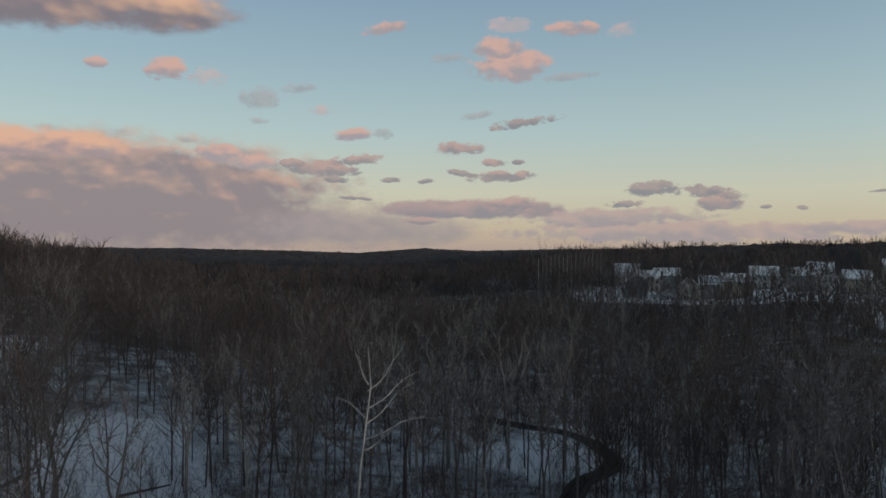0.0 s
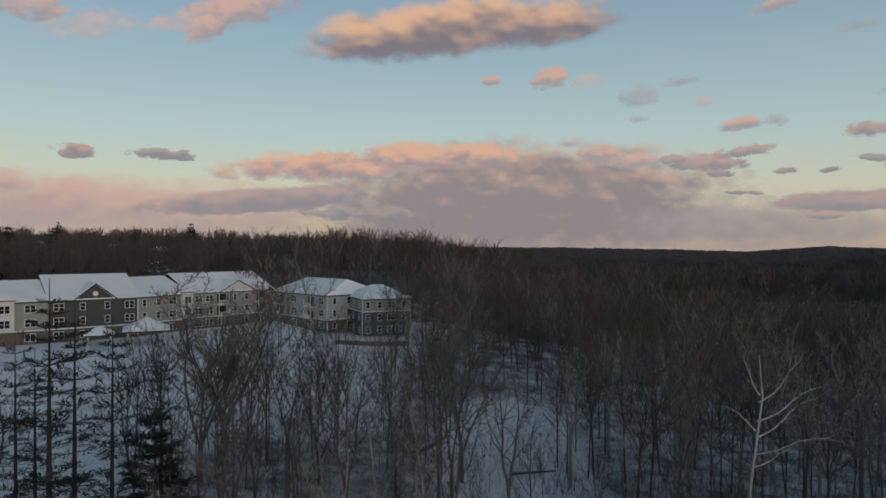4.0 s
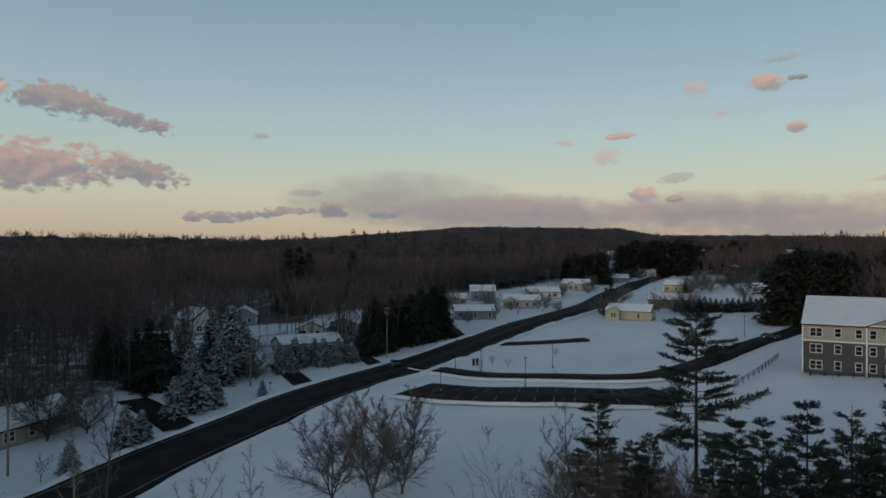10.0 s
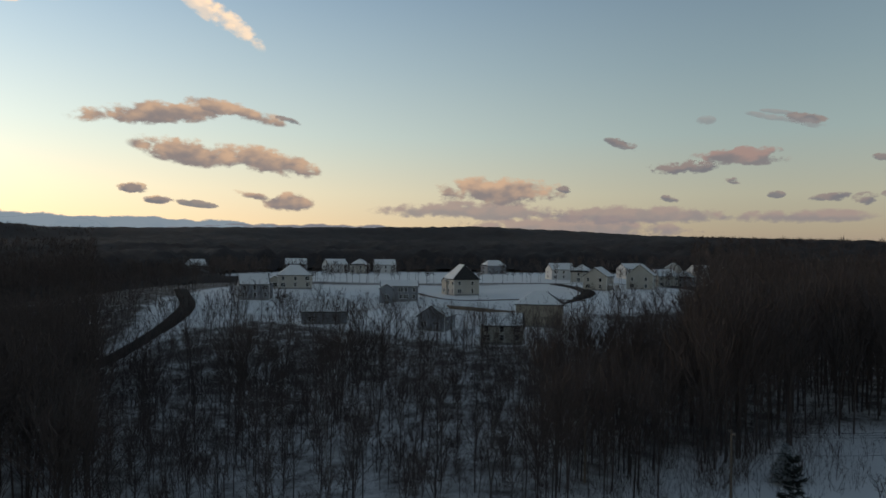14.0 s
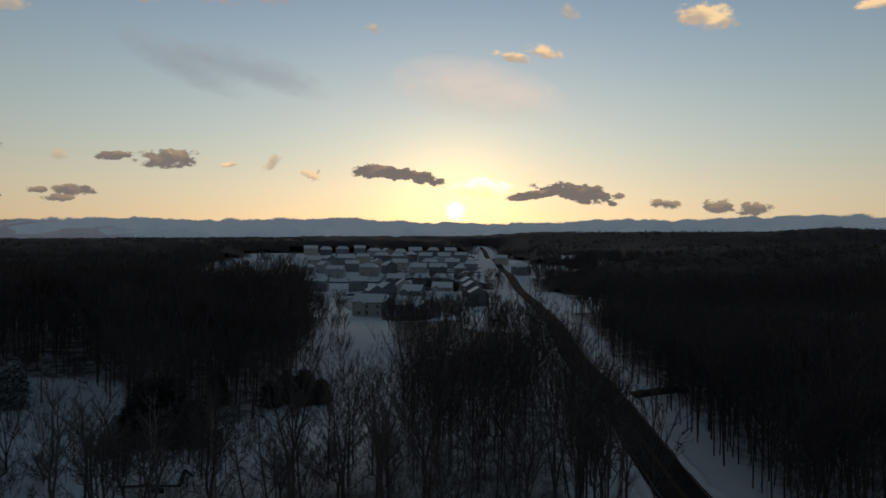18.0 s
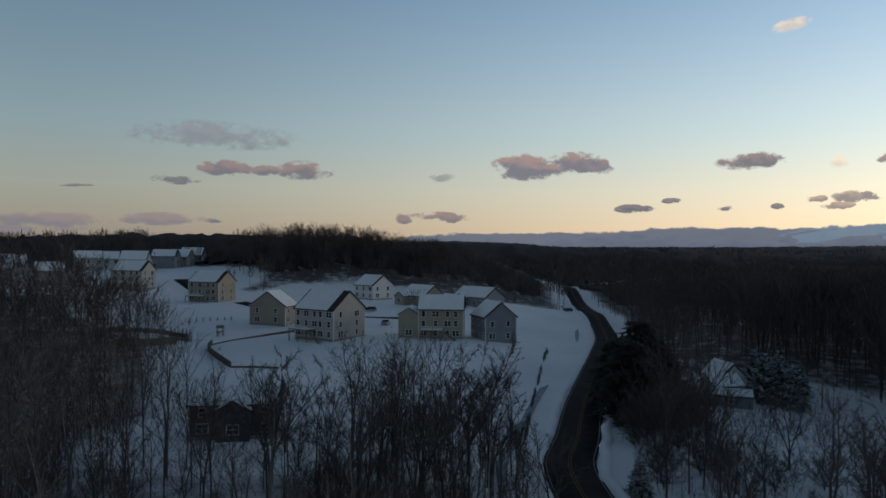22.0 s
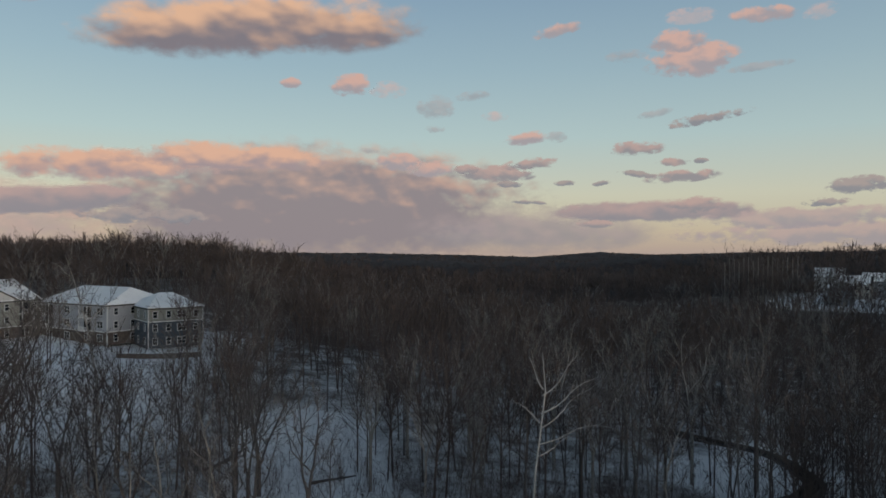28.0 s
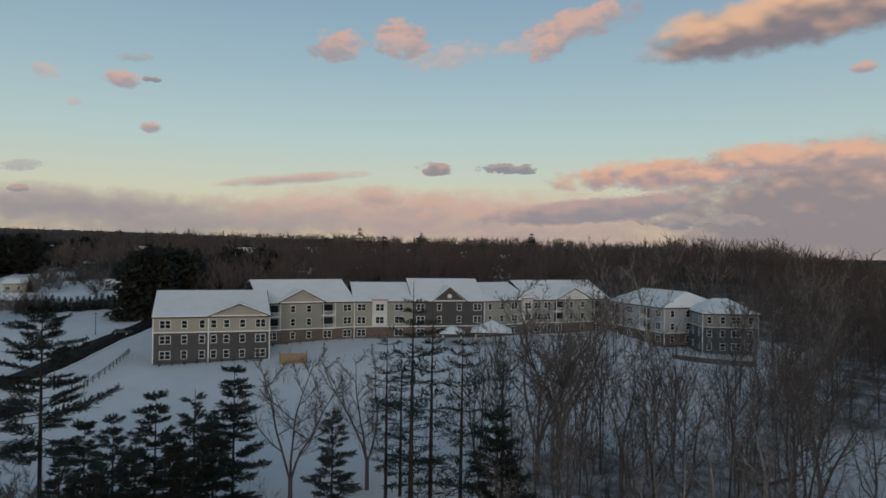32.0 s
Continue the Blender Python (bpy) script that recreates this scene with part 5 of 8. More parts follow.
# the ranch houses along the main road
RANCH = "low houses along the main road"
house(-131.8, 125, 14.5, 8.0, 0, TAN, wall_h=2.7, rise=2.0, levels=1, wins=4, bare=0.2, chimney=True, label="low ranch house with a chimney and snowy roof among trees", group=RANCH)
house(-151.9, 181, 16.0, 7.5, -42, YELLOW, wall_h=2.9, rise=1.6, levels=1, wins=4, bare=0.1, label="pale yellow ranch house behind snowy spruces", group=RANCH)
house(-147.0, 190, 10.0, 7.0, 28, GREY, wall_h=2.7, rise=1.8, levels=1, wins=2, bare=0.1, label="low grey house with a snowy roof behind spruces", group=RANCH)
house(-143.4, 215, 10.0, 8.0, 70, WHITE, wall_h=4.2, rise=2.8, levels=1, wins=2, chimney=True, label="white gabled house behind spruces", group=RANCH)
house(-147.0, 235, 11.0, 8.0, 30, GREY, wall_h=3.0, rise=2.2, levels=1, wins=2, label="low grey house in the woods edge", group=RANCH)
house(-144.6, 182, 6.0, 5.0, 20, WHITE, wall_h=2.4, rise=1.0, levels=1, wins=1, label="small white shed with a snowy roof", group=RANCH, name="shed")
house(-152.4, 205, 11.0, 8.0, 20, WHITE, wall_h=2.8, rise=1.8, levels=1, wins=2, label="white ranch house behind a dark hedge", group=RANCH)
house(-155.0, 215, 13.0, 8.0, 15, GREY, wall_h=2.8, rise=1.8, levels=1, wins=3, label="grey ranch house behind a dark hedge", group=RANCH)
house(-165.4, 237, 14.0, 8.0, -68, GREY, wall_h=2.8, rise=1.6, levels=1, wins=3, label="low grey ranch house on a snowy lawn", group=RANCH)
house(-169.3, 275, 14.5, 8.0, -79, CREAM, wall_h=3.0, rise=1.7, levels=1, wins=4, bare=0.1, garage=(-5, 1), wing=(5.0, 4.5, 3.0, -4.5, -3.0), label="cream ranch house with a garage wing and snowy roof", group=RANCH)
house(-171.0, 312, 14.0, 8.0, -70, WHITE, wall_h=2.9, rise=1.7, levels=1, wins=4, bare=0.1, garage=(4, 1), label="long white ranch house with a snowy roof", group=RANCH)
house(-173.7, 357, 13.5, 8.0, -88, CREAM, wall_h=3.4, rise=1.9, levels=1, wins=3, bare=0.1, wing=(5.5, 4.0, 3.4, -2.5, -3.2), label="cream ranch house with a yellow gabled front", group=RANCH)
house(-176.8, 407, 13.0, 8.0, -80, GREY, wall_h=2.8, rise=1.8, levels=1, wins=3, bare=0.1, chimney=True, label="low grey house with a chimney and snowy roof", group=RANCH)
house(-179.0, 465, 12.5, 8.0, -84, WHITE, wall_h=3.0, rise=1.8, levels=1, wins=3, bare=0.1, label="white ranch house at the bend of the road", group=RANCH)
house(178.5, 345, 12.0, 8.0, 74, YELLOW, wall_h=3.4, rise=1.9, levels=1, wins=3, bare=0.1, label="pale yellow house beside the road", group=RANCH)
house(-177.9, 238, 14.5, 8.0, 80, YELLOW, wall_h=3.0, rise=1.8, levels=1, wins=2, bare=0.2, garage=(4, 1), wing=(5.0, 4.0, 3.0, -4.4, -3.0), label="yellow ranch house with a dark carport under snow", group=RANCH)
house(179.2, 283, 15.0, 8.5, 84, TAN, wall_h=3.3, rise=2.0, levels=1, wins=4, bare=0.2, chimney=True, label="tan brick ranch house with a chimney behind bare trees", group=RANCH)
house(172.3, 318, 11.0, 6.5, 80, WHITE, wall_h=2.7, rise=1.3, levels=1, wins=3, bare=0.1, label="small white house behind the clipped hedge", group=RANCH)
house(-166.1, 300, 11.0, 7.5, -70, GREY, wall_h=4.2, rise=2.2, levels=2, wins=2, bare=0.2, label="dark-fronted grey house at the edge of the woods", group=RANCH)
house(-163.6, 285, 12.0, 7.5, -75, TAN, wall_h=2.8, rise=1.7, levels=1, wins=3, bare=0.1, label="low tan house half hidden by bare trees", group=RANCH)
for k, (a, d, t, c) in enumerate(((174.4, 480, 10, WHITE), (170.4, 470, 20, WHITE), (166.0, 600, 10, WHITE), (160.5, 620, 20, WHITE), (156.0, 560, 20, WHITE), (150.5, 580, 10, WHITE), (147.6, 640, 30, CREAM), (140.6, 520, 30, CREAM), (139.2, 560, 20, WHITE), (-175.4, 560, 10, WHITE), (175.6, 600, 10, WHITE), (-170.8, 620, 10, WHITE))):
    house(a, d, 13.5, 8.0, t, c, wall_h=2.9, rise=1.8, levels=1, wins=3, garage=(3, 1) if k % 2 else None, label="%s ranch house with a snowy roof" % {CREAM: "cream", WHITE: "white", YELLOW: "yellow", TAN: "tan"}[c], group=RANCH, fine=k < 3)

for k, (a, d) in enumerate(HILL_HOUSES):
    c = (WHITE, PALE_GREY, CREAM)[k % 3]
    house(a, d, 11.5, 7.5, a + 70 + 35 * (k % 3), c, wall_h=4.4, rise=2.8, wins=0, bare=0.0, label="%s house with a snowy roof among hillside trees" % {WHITE: "white", PALE_GREY: "pale grey", CREAM: "cream"}[c], group="houses on the wooded hill", fine=False)

# the farmhouse and sheds in the dark yard
house(8.0, 163, 7.5, 6.0, 40, WHITE, wall_h=4.6, rise=2.6, wins=2, wing=(7.0, 6.0, 3.4, 4.0, -3.0), label="old white farmhouse with snowy roofs")
house(7.4, 153, 8.0, 4.0, 100, GREY, wall_h=2.3, rise=0.8, levels=1, wins=1, label="long low shed with a snowy roof", name="shed")
house(-5.0, 93, 3.0, 2.6, 70, WHITE, wall_h=2.0, rise=0.9, levels=1, wins=0, label="small white garden shed under snow", name="garden_shed")
house(-7.0, 92, 4.4, 3.0, 60, WHITE, wall_h=2.1, rise=1.0, levels=1, wins=1, label="white garden shed under snow", name="garden_shed")
house(13.0, 470, 22.0, 14.0, 95, WHITE, wall_h=4.0, rise=2.6, levels=1, wins=3, label="broad barn with a white snowy roof", fine=False, name="barn")
house(15.4, 430, 12.0, 9.0, 95, GREY, wall_h=4.0, rise=2.6, levels=1, wins=2, label="grey house at the edge of the dark woods", fine=False)

# ---- the long apartment building ----
apartment = tagged(new("apartment_building"), label="long three-storey apartment building in beige and charcoal, snowy roofs", category="apartment building")
APT_Z = 7.6
apartment.matrix_basis = pose(0, 0, APT_Z)
FLOOR_H = 3.05


def wall_run(a, b, z0, bands, depth=0.3):
    """A straight wall from a to b, banded by storey in its sidings, with a trim board between the bands."""
    m = side(a, b)
    length = math.hypot(b[0] - a[0], b[1] - a[1])
    z = z0
    for k, (mat, high) in enumerate(bands):
        part("wall", Shape().box(0, length, 0, depth, z, z + high), mat, apartment, m=m)
        if k and bands[k - 1][0] != mat:
            part("trim_board", Shape().box(0, length, -0.05, 0.0, z - 0.13, z + 0.13), TRIM, apartment, m=m)
        z += high
    for x in (0.0, length):
        part("corner_board", Shape().box(x - 0.12, x + 0.12, -0.055, 0.10, z0, z), TRIM, apartment, m=m)
    return m, length


def block(corner, bearing, length, depth, z0, bands, rise, xs, kinds="ssw", hip=0.0, cross=None, bare=0.0, ends=True, hip_turn=False):
    """A wing: its camera-side wall starts at corner and runs along bearing; xs: where its windows stand, in shares of the length."""
    c = Vector(corner)
    u = Vector((math.cos(radians(bearing)), math.sin(radians(bearing))))
    v = Vector((-u.y, u.x))
    p0, p1, p2, p3 = c, c + u * length, c + u * length + v * depth, c + v * depth
    top = sum(h for m, h in bands)
    m, _ = wall_run(p0, p1, z0, bands)
    for a, b, n in ((p1, p2, depth), (p2, p3, length), (p3, p0, depth)):
        wm, ln = wall_run(a, b, z0, bands)
        if ends and n == depth:
            for lev in range(len(bands)):
                for k in range(int(n // 4)):
                    window(apartment, wm @ Matrix.Translation((n * (k + 0.5) / int(n // 4), 0, z0 + lev * FLOOR_H + 0.85)), 0.95, 1.5)
    for lev in range(3):
        for k, xx in enumerate(xs):
            kind = kinds[k % len(kinds)]
            zw = z0 + lev * FLOOR_H + 0.85
            if kind == "s":
                window(apartment, m @ Matrix.Translation((xx * length, 0, zw)), 0.95, 1.5)
            elif kind == "w":
                window(apartment, m @ Matrix.Translation((xx * length, 0, zw)), 1.9, 1.5, 2)
            elif kind == "b" and lev:
                balcony(m @ Matrix.Translation((xx * length, 0, z0 + lev * FLOOR_H)))
            elif kind == "b":
                window(apartment, m @ Matrix.Translation((xx * length, 0, zw)), 1.9, 1.5, 2)
    mid = c + u * length / 2 + v * depth / 2
    gable_roof(apartment, length, depth, z0 + top, rise, over=0.5, hip=hip, origin=(mid.x, mid.y), turn=radians(bearing), bare=bare)
    if cross:
        for at, wide, mat, hi in cross:
            g = m @ Matrix.Translation((at * length, 0, 0))
            part("gable", Shape().prism([(-wide / 2, z0 + top - 0.1), (wide / 2, z0 + top - 0.1), (0, z0 + top + hi)], -0.25, 0.02), mat, apartment, "cross gable", g)
            for s in (-1, 1):
                part("rake_board", Shape().add([(s * wide / 2, -0.34, z0 + top - 0.15), (s * (wide / 2 + 0.5), -0.34, z0 + top - 0.15), (0, -0.34, z0 + top + hi + 0.25), (0, -0.34, z0 + top + hi - 0.05),
                                                (s * wide / 2, -0.24, z0 + top - 0.15), (s * (wide / 2 + 0.5), -0.24, z0 + top - 0.15), (0, -0.24, z0 + top + hi + 0.25), (0, -0.24, z0 + top + hi - 0.05)],
                                               [(0, 1, 2, 3), (7, 6, 5, 4), (0, 4, 5, 1), (1, 5, 6, 2), (2, 6, 7, 3), (3, 7, 4, 0)]), TRIM, apartment, m=g)
            cr = gable_roof(apartment, depth * 0.55, wide, z0 + top, hi, over=0.35, name="cross_roof", bare=0.05,
                            origin=tuple((c + u * length * at + v * depth * 0.25).xy), turn=radians(bearing + 90))
    return m, length


def balcony(m):
    """A recessed balcony seen from outside: slab, two posts, rail with balusters, and a dark glass door behind."""
    door = part("balcony_door", Shape().box(-1.3, 1.3, -0.03, 0.02, 0.1, 2.5), GLASS, apartment, "dark glass balcony door", m)
    sl = part("balcony", Shape().box(-1.6, 1.6, -1.3, -0.035, -0.12, 0.06), TRIM, apartment, "white balcony", m)
    xs = []
    for k in range(18):
        xs += [-1.575 + 3.1 * k / 17, -1.525 + 3.1 * k / 17]
    rail = Shape().lattice(xs, [0.06, 0.14, 0.95, 1.05], lambda i, j: j != 1 or i % 2 == 0, -1.29, -1.24)
    part("railing", rail, TRIM, sl)
    for x in (-1.55, 1.45):
        part("post", Shape().box(x, x + 0.14, -1.3, -1.16, 0.06, FLOOR_H - 0.12), TRIM, sl)


def tower(m, z0, top, wide=3.6):
    """A white bay with a red-edged snowy cap."""
    for k in range(2):
        part("bay", Shape().box(-wide / 2, wide / 2, -0.7, -0.02, z0 + FLOOR_H * (k + 1), z0 + FLOOR_H * (k + 2) + (0.35 if k else 0)), WHITE, apartment, "white window bay", m)
        window(apartment, m @ Matrix.Translation((0, -0.7, z0 + FLOOR_H * (k + 1) + 0.9)), 1.9, 1.5, 2)
    cap = part("bay_cap", Shape().box(-wide / 2 - 0.2, wide / 2 + 0.2, -0.95, 0.3, top + 0.3, top + 0.55), RED, apartment, "red cornice of the bay", m)
    part("snow_cover", Shape().add([(-wide / 2 - 0.2, -0.95, top + 0.56), (wide / 2 + 0.2, -0.95, top + 0.56), (wide / 2 + 0.2, 1.6, top + 0.56), (-wide / 2 - 0.2, 1.6, top + 0.56), (-0.5, 0.3, top + 1.5), (0.5, 0.3, top + 1.5), (0.5, 1.6, top + 1.5), (-0.5, 1.6, top + 1.5)],
                                   [(4, 5, 6, 7), (0, 1, 5, 4), (1, 2, 6, 5), (2, 3, 7, 6), (3, 0, 4, 7)]), ROOF_SNOW, cap)


def at_apt(az, d):
    return polar(az, d)


def between(a, b):
    return math.degrees(math.atan2(b[1] - a[1], b[0] - a[0])), math.hypot(b[0] - a[0], b[1] - a[1])


D3 = [(CHARCOAL, FLOOR_H), (CHARCOAL, FLOOR_H), (BEIGE, FLOOR_H)]
S3 = [(STONE, FLOOR_H), (SAGE, FLOOR_H), (SAGE, FLOOR_H)]
G3 = [(STONE, FLOOR_H), (CHARCOAL, FLOOR_H), (CHARCOAL, FLOOR_H)]
B3 = [(BLUE_GREY, FLOOR_H), (BLUE_GREY, FLOOR_H), (SAGE, FLOOR_H)]
# the front block, nearest the road; its wall runs from the farther end so that outward faces the drone
f0, f1 = at_apt(169.9, 149), at_apt(161.3, 149)
br, ln = between(f0, f1)
m, ln = block(f0, br, ln, 24, -0.4, D3, 4.3, [0.10, 0.26, 0.41, 0.51, 0.62, 0.76, 0.92], "wsssssw", cross=[(0.73, 12.0, BEIGE, 2.4)], bare=0.1)
part("corner_board", Shape().box(ln * 0.465 - 0.14, ln * 0.465 + 0.14, -0.07, -0.005, -0.4, 3 * FLOOR_H - 0.4), TRIM, apartment, m=m)
# the long wing behind it, section by section
W = [at_apt(162.0, 163), at_apt(154.6, 170), at_apt(149.8, 172), at_apt(144.0, 176), at_apt(140.35, 185), at_apt(134.1, 199), at_apt(129.8, 178), at_apt(127.0, 172), at_apt(123.1, 176)]
UP = 1.1
br, ln = between(W[0], W[1])
block(W[0], br, ln, 20, UP, S3, 4.6, [0.12, 0.33, 0.50, 0.70, 0.92], "bssbw", cross=[(0.42, 11.0, BEIGE, 2.8)])
br, ln = between(W[1], W[2])
m, ln = block(W[1], br, ln, 20, UP, S3, 3.9, [0.12, 0.75], "w", ends=False)
tower(m @ Matrix.Translation((ln * 0.42, 0, 0)), UP, UP + 3 * FLOOR_H)
br, ln = between(W[2], W[3])
block(W[2], br, ln, 21, UP, G3, 4.9, [0.10, 0.36, 0.64, 0.90], "wssw", cross=[(0.50, 8.6, CHARCOAL, 3.4)])
rm = side(W[2], W[3]) @ Matrix.Translation((ln * 0.5, -0.27, UP + 3 * FLOOR_H + 1.3))
part("round_vent", Shape().tube((0, 0, 0), (0, -0.08, 0), 0.55, 0.55, 16), TRIM, apartment, "round white gable vent", rm)
br, ln = between(W[3], W[4])
m, ln = block(W[3], br, ln, 20, UP, S3, 3.9, [0.12, 0.38, 0.66], "ssw", ends=False)
tower(m @ Matrix.Translation((ln * 0.93, 0, 0)), UP, UP + 3 * FLOOR_H, 3.2)
br, ln = between(W[4], W[5])
block(W[4], br, ln, 20, UP, S3, 4.4, [0.10, 0.22, 0.36, 0.52, 0.66, 0.84, 0.94], "wwbssbs", cross=[(0.55, 11.0, WHITE, 2.8)])
br, ln = between(W[5], W[6])
block(W[5], br, ln, 18, UP - 0.6, [(STONE, FLOOR_H), (PALE_GREY, FLOOR_H), (PALE_GREY, FLOOR_H)], 3.4, [0.15, 0.42, 0.72, 0.9], "bwbw", hip=4.0)
br, ln = between(W[7], W[8])
block(W[7], br, ln, 15, 0.0, B3, 2.8, [0.12, 0.36, 0.60, 0.86], "ssws", hip=5.0)
for az, d in ((163.0, 166), (152.0, 182), (147.0, 186), (136.5, 202)):
    x, y = polar(az, d + 6)
    part("roof_vent", Shape().box(-0.5, 0.5, -0.5, 0.5, UP + 9.0, UP + 13.6), STEEL, apartment, "small roof vent", Matrix.Translation((x, y, 0)))

# ---- drives, car park and paths ----
def drive(name, places, left, right, label, mat=ASPHALT, lift=0.30, category="drive"):
    return tagged(new(name, arrays_mesh(name, *strip(smooth_line(places, 3.0), left, right, lift), mat)), label=label, category=category, kind="structure")


ENTRY = [polar(-161.0, 160), polar(-167.3, 146), polar(-176.6, 142), polar(178.5, 150), polar(174.5, 175), polar(171.3, 205), polar(169.0, 240)]
entry = drive("entry_drive", ENTRY, 3.0, -3.0, "ploughed asphalt drive to the apartments")
snow_bank(smooth_line(ENTRY), 3.7, 1.3, 41, entry, 0.1), snow_bank(smooth_line(ENTRY), -3.7, 1.3, 42, entry, 0.1)
PARK = [polar(-160.5, 137), polar(-166, 129), polar(-172, 127), polar(-178, 127.5), polar(179.2, 131)]
car_park = drive("car_park", PARK, 6.5, -6.5, "ploughed asphalt car park with worn stall lines", lift=0.28, category="car park")
park_line = smooth_line(PARK, 3.0)
for k in range(2, len(park_line) - 2, 1):
    p, q = Vector(park_line[k]), Vector(park_line[k + 1])
    u = (q - p).normalized()
    v = Vector((-u.y, u.x))
    for s in (-1, 1):
        a, b = p + v * s * 1.8, p + v * s * 6.0
        z = ground(p.x, p.y)
        part("stall_line", Shape().add([(*(a - u * 0.06), z + 0.30), (*(a + u * 0.06), z + 0.30), (*(b + u * 0.06), z * 0.7 + ground(b.x, b.y) * 0.3 + 0.30), (*(b - u * 0.06), z * 0.7 + ground(b.x, b.y) * 0.3 + 0.30)],
                                       [(0, 1, 2, 3)] if s < 0 else [(3, 2, 1, 0)]), PAINT_WHITE, car_park, "worn white stall line")
snow_bank(park_line, -7.2, 1.6, 43, car_park, 0.1), snow_bank(park_line, 7.0, 1.4, 44, car_park, 0.1)
drive("side_street", [polar(-166.2, 186), polar(-171, 188), polar(-174.5, 192)], 2.2, -2.2, "short ploughed side lane")
for k, (a0, d0, a1, d1, w) in enumerate(((-151.8, 145, -149.5, 168, 2.2), (-142.4, 120, -138.9, 142, 2.8), (-141.4, 126, -143.4, 138, 2.0), (-157.5, 163, -155.8, 178, 1.8), (-164.4, 196, -163.6, 212, 2.0), (-43.6, 111, -46.5, 116, 3.0), (-42.6, 146, -47.5, 160, 2.4))):
    drive("driveway", [polar(a0, d0), polar((a0 + a1) / 2, (d0 + d1) / 2), polar(a1, d1)], w, -w, "short ploughed driveway", lift=0.22)
drive("estate_street", [polar(50.5, 330), polar(45.5, 262), polar(40.0, 236), polar(34.5, 226), polar(29.0, 226)], 3.0, -3.0, "ploughed street between the houses", lift=0.2)
tagged(new("pavement", arrays_mesh("pavement", *strip(LINE_C[18:90], 10.0, 8.6, 0.3), SLUSH)), label="narrow slushy pavement beside the curving road", category="pavement", kind="structure")
drive("snowfield_lane", [polar(-71.8, 300), polar(-72.1, 262), polar(-72.3, 235), polar(-71.4, 214), polar(-70.2, 197), polar(-68, 183), polar(-65.7, 173), polar(-62, 163), polar(-57, 153)], 2.4, -2.4, "narrow dark lane curving down through the woods", lift=0.3)
drive("cul_de_sac", [polar(-101.5, 255), polar(-104.0, 275), polar(-103.5, 300), polar(-101.5, 340)], 2.8, -2.8, "ploughed cul-de-sac on the snowfield", lift=0.2)
for line in ([(-20.4, 440), (-24.0, 465), (-28.8, 470), (-32.6, 470)], [(-16.0, 525), (-20.0, 515), (-25.0, 535), (-29.5, 590), (-31.6, 590)], [(-15.6, 610), (-19.5, 615), (-23.8, 595), (-28.0, 600), (-31.4, 655)], [(-17.2, 690), (-22.0, 695), (-27.0, 712), (-31.2, 725)], [(-29.3, 330), (-29.6, 400), (-29.2, 470), (-29.0, 530)]):
    drive("estate_street", [polar(*p) for p in line], 3.2, -3.2, "grey ploughed street between the packed houses")
drive("estate_road", [polar(-21.6, 330), polar(-20.6, 400), polar(-22.5, 470), polar(-24, 560), polar(-26, 700)], 3.0, -3.0, "grey ploughed street through the packed houses", SLUSH, lift=0.2)
tagged(new("creek", arrays_mesh("creek", *strip(smooth_line([polar(87.5, 136), polar(85.4, 133), polar(83.1, 130.5), polar(80.6, 129.2), polar(78.5, 125.3), polar(77, 118.4), polar(76.2, 112.4), polar(77, 104), polar(78.5, 98.6), polar(79.3, 90.5), polar(80, 80)], 2.0), 0.95, -0.95, 0.22), WATER)),
       label="dark winding creek through the snowy woods", category="creek", kind="structure")
STREAM_BANK = smooth_line([polar(87.5, 136), polar(85.4, 133), polar(83.1, 130.5), polar(80.6, 129.2), polar(78.5, 125.3), polar(77, 118.4), polar(76.2, 112.4), polar(77, 104), polar(78.5, 98.6), polar(79.3, 90.5), polar(80, 80)], 2.0)
bank = tagged(new("creek_bank", arrays_mesh("creek_bank", *strip(STREAM_BANK, 1.7, 0.9, 0.35), EARTH)), label="bare earth bank of the creek", category="bank", kind="structure")
tagged(new("creek_bank", arrays_mesh("creek_bank", *strip(STREAM_BANK, -0.9, -1.4, 0.3), EARTH)), label="bare earth bank of the creek", category="bank", kind="structure")


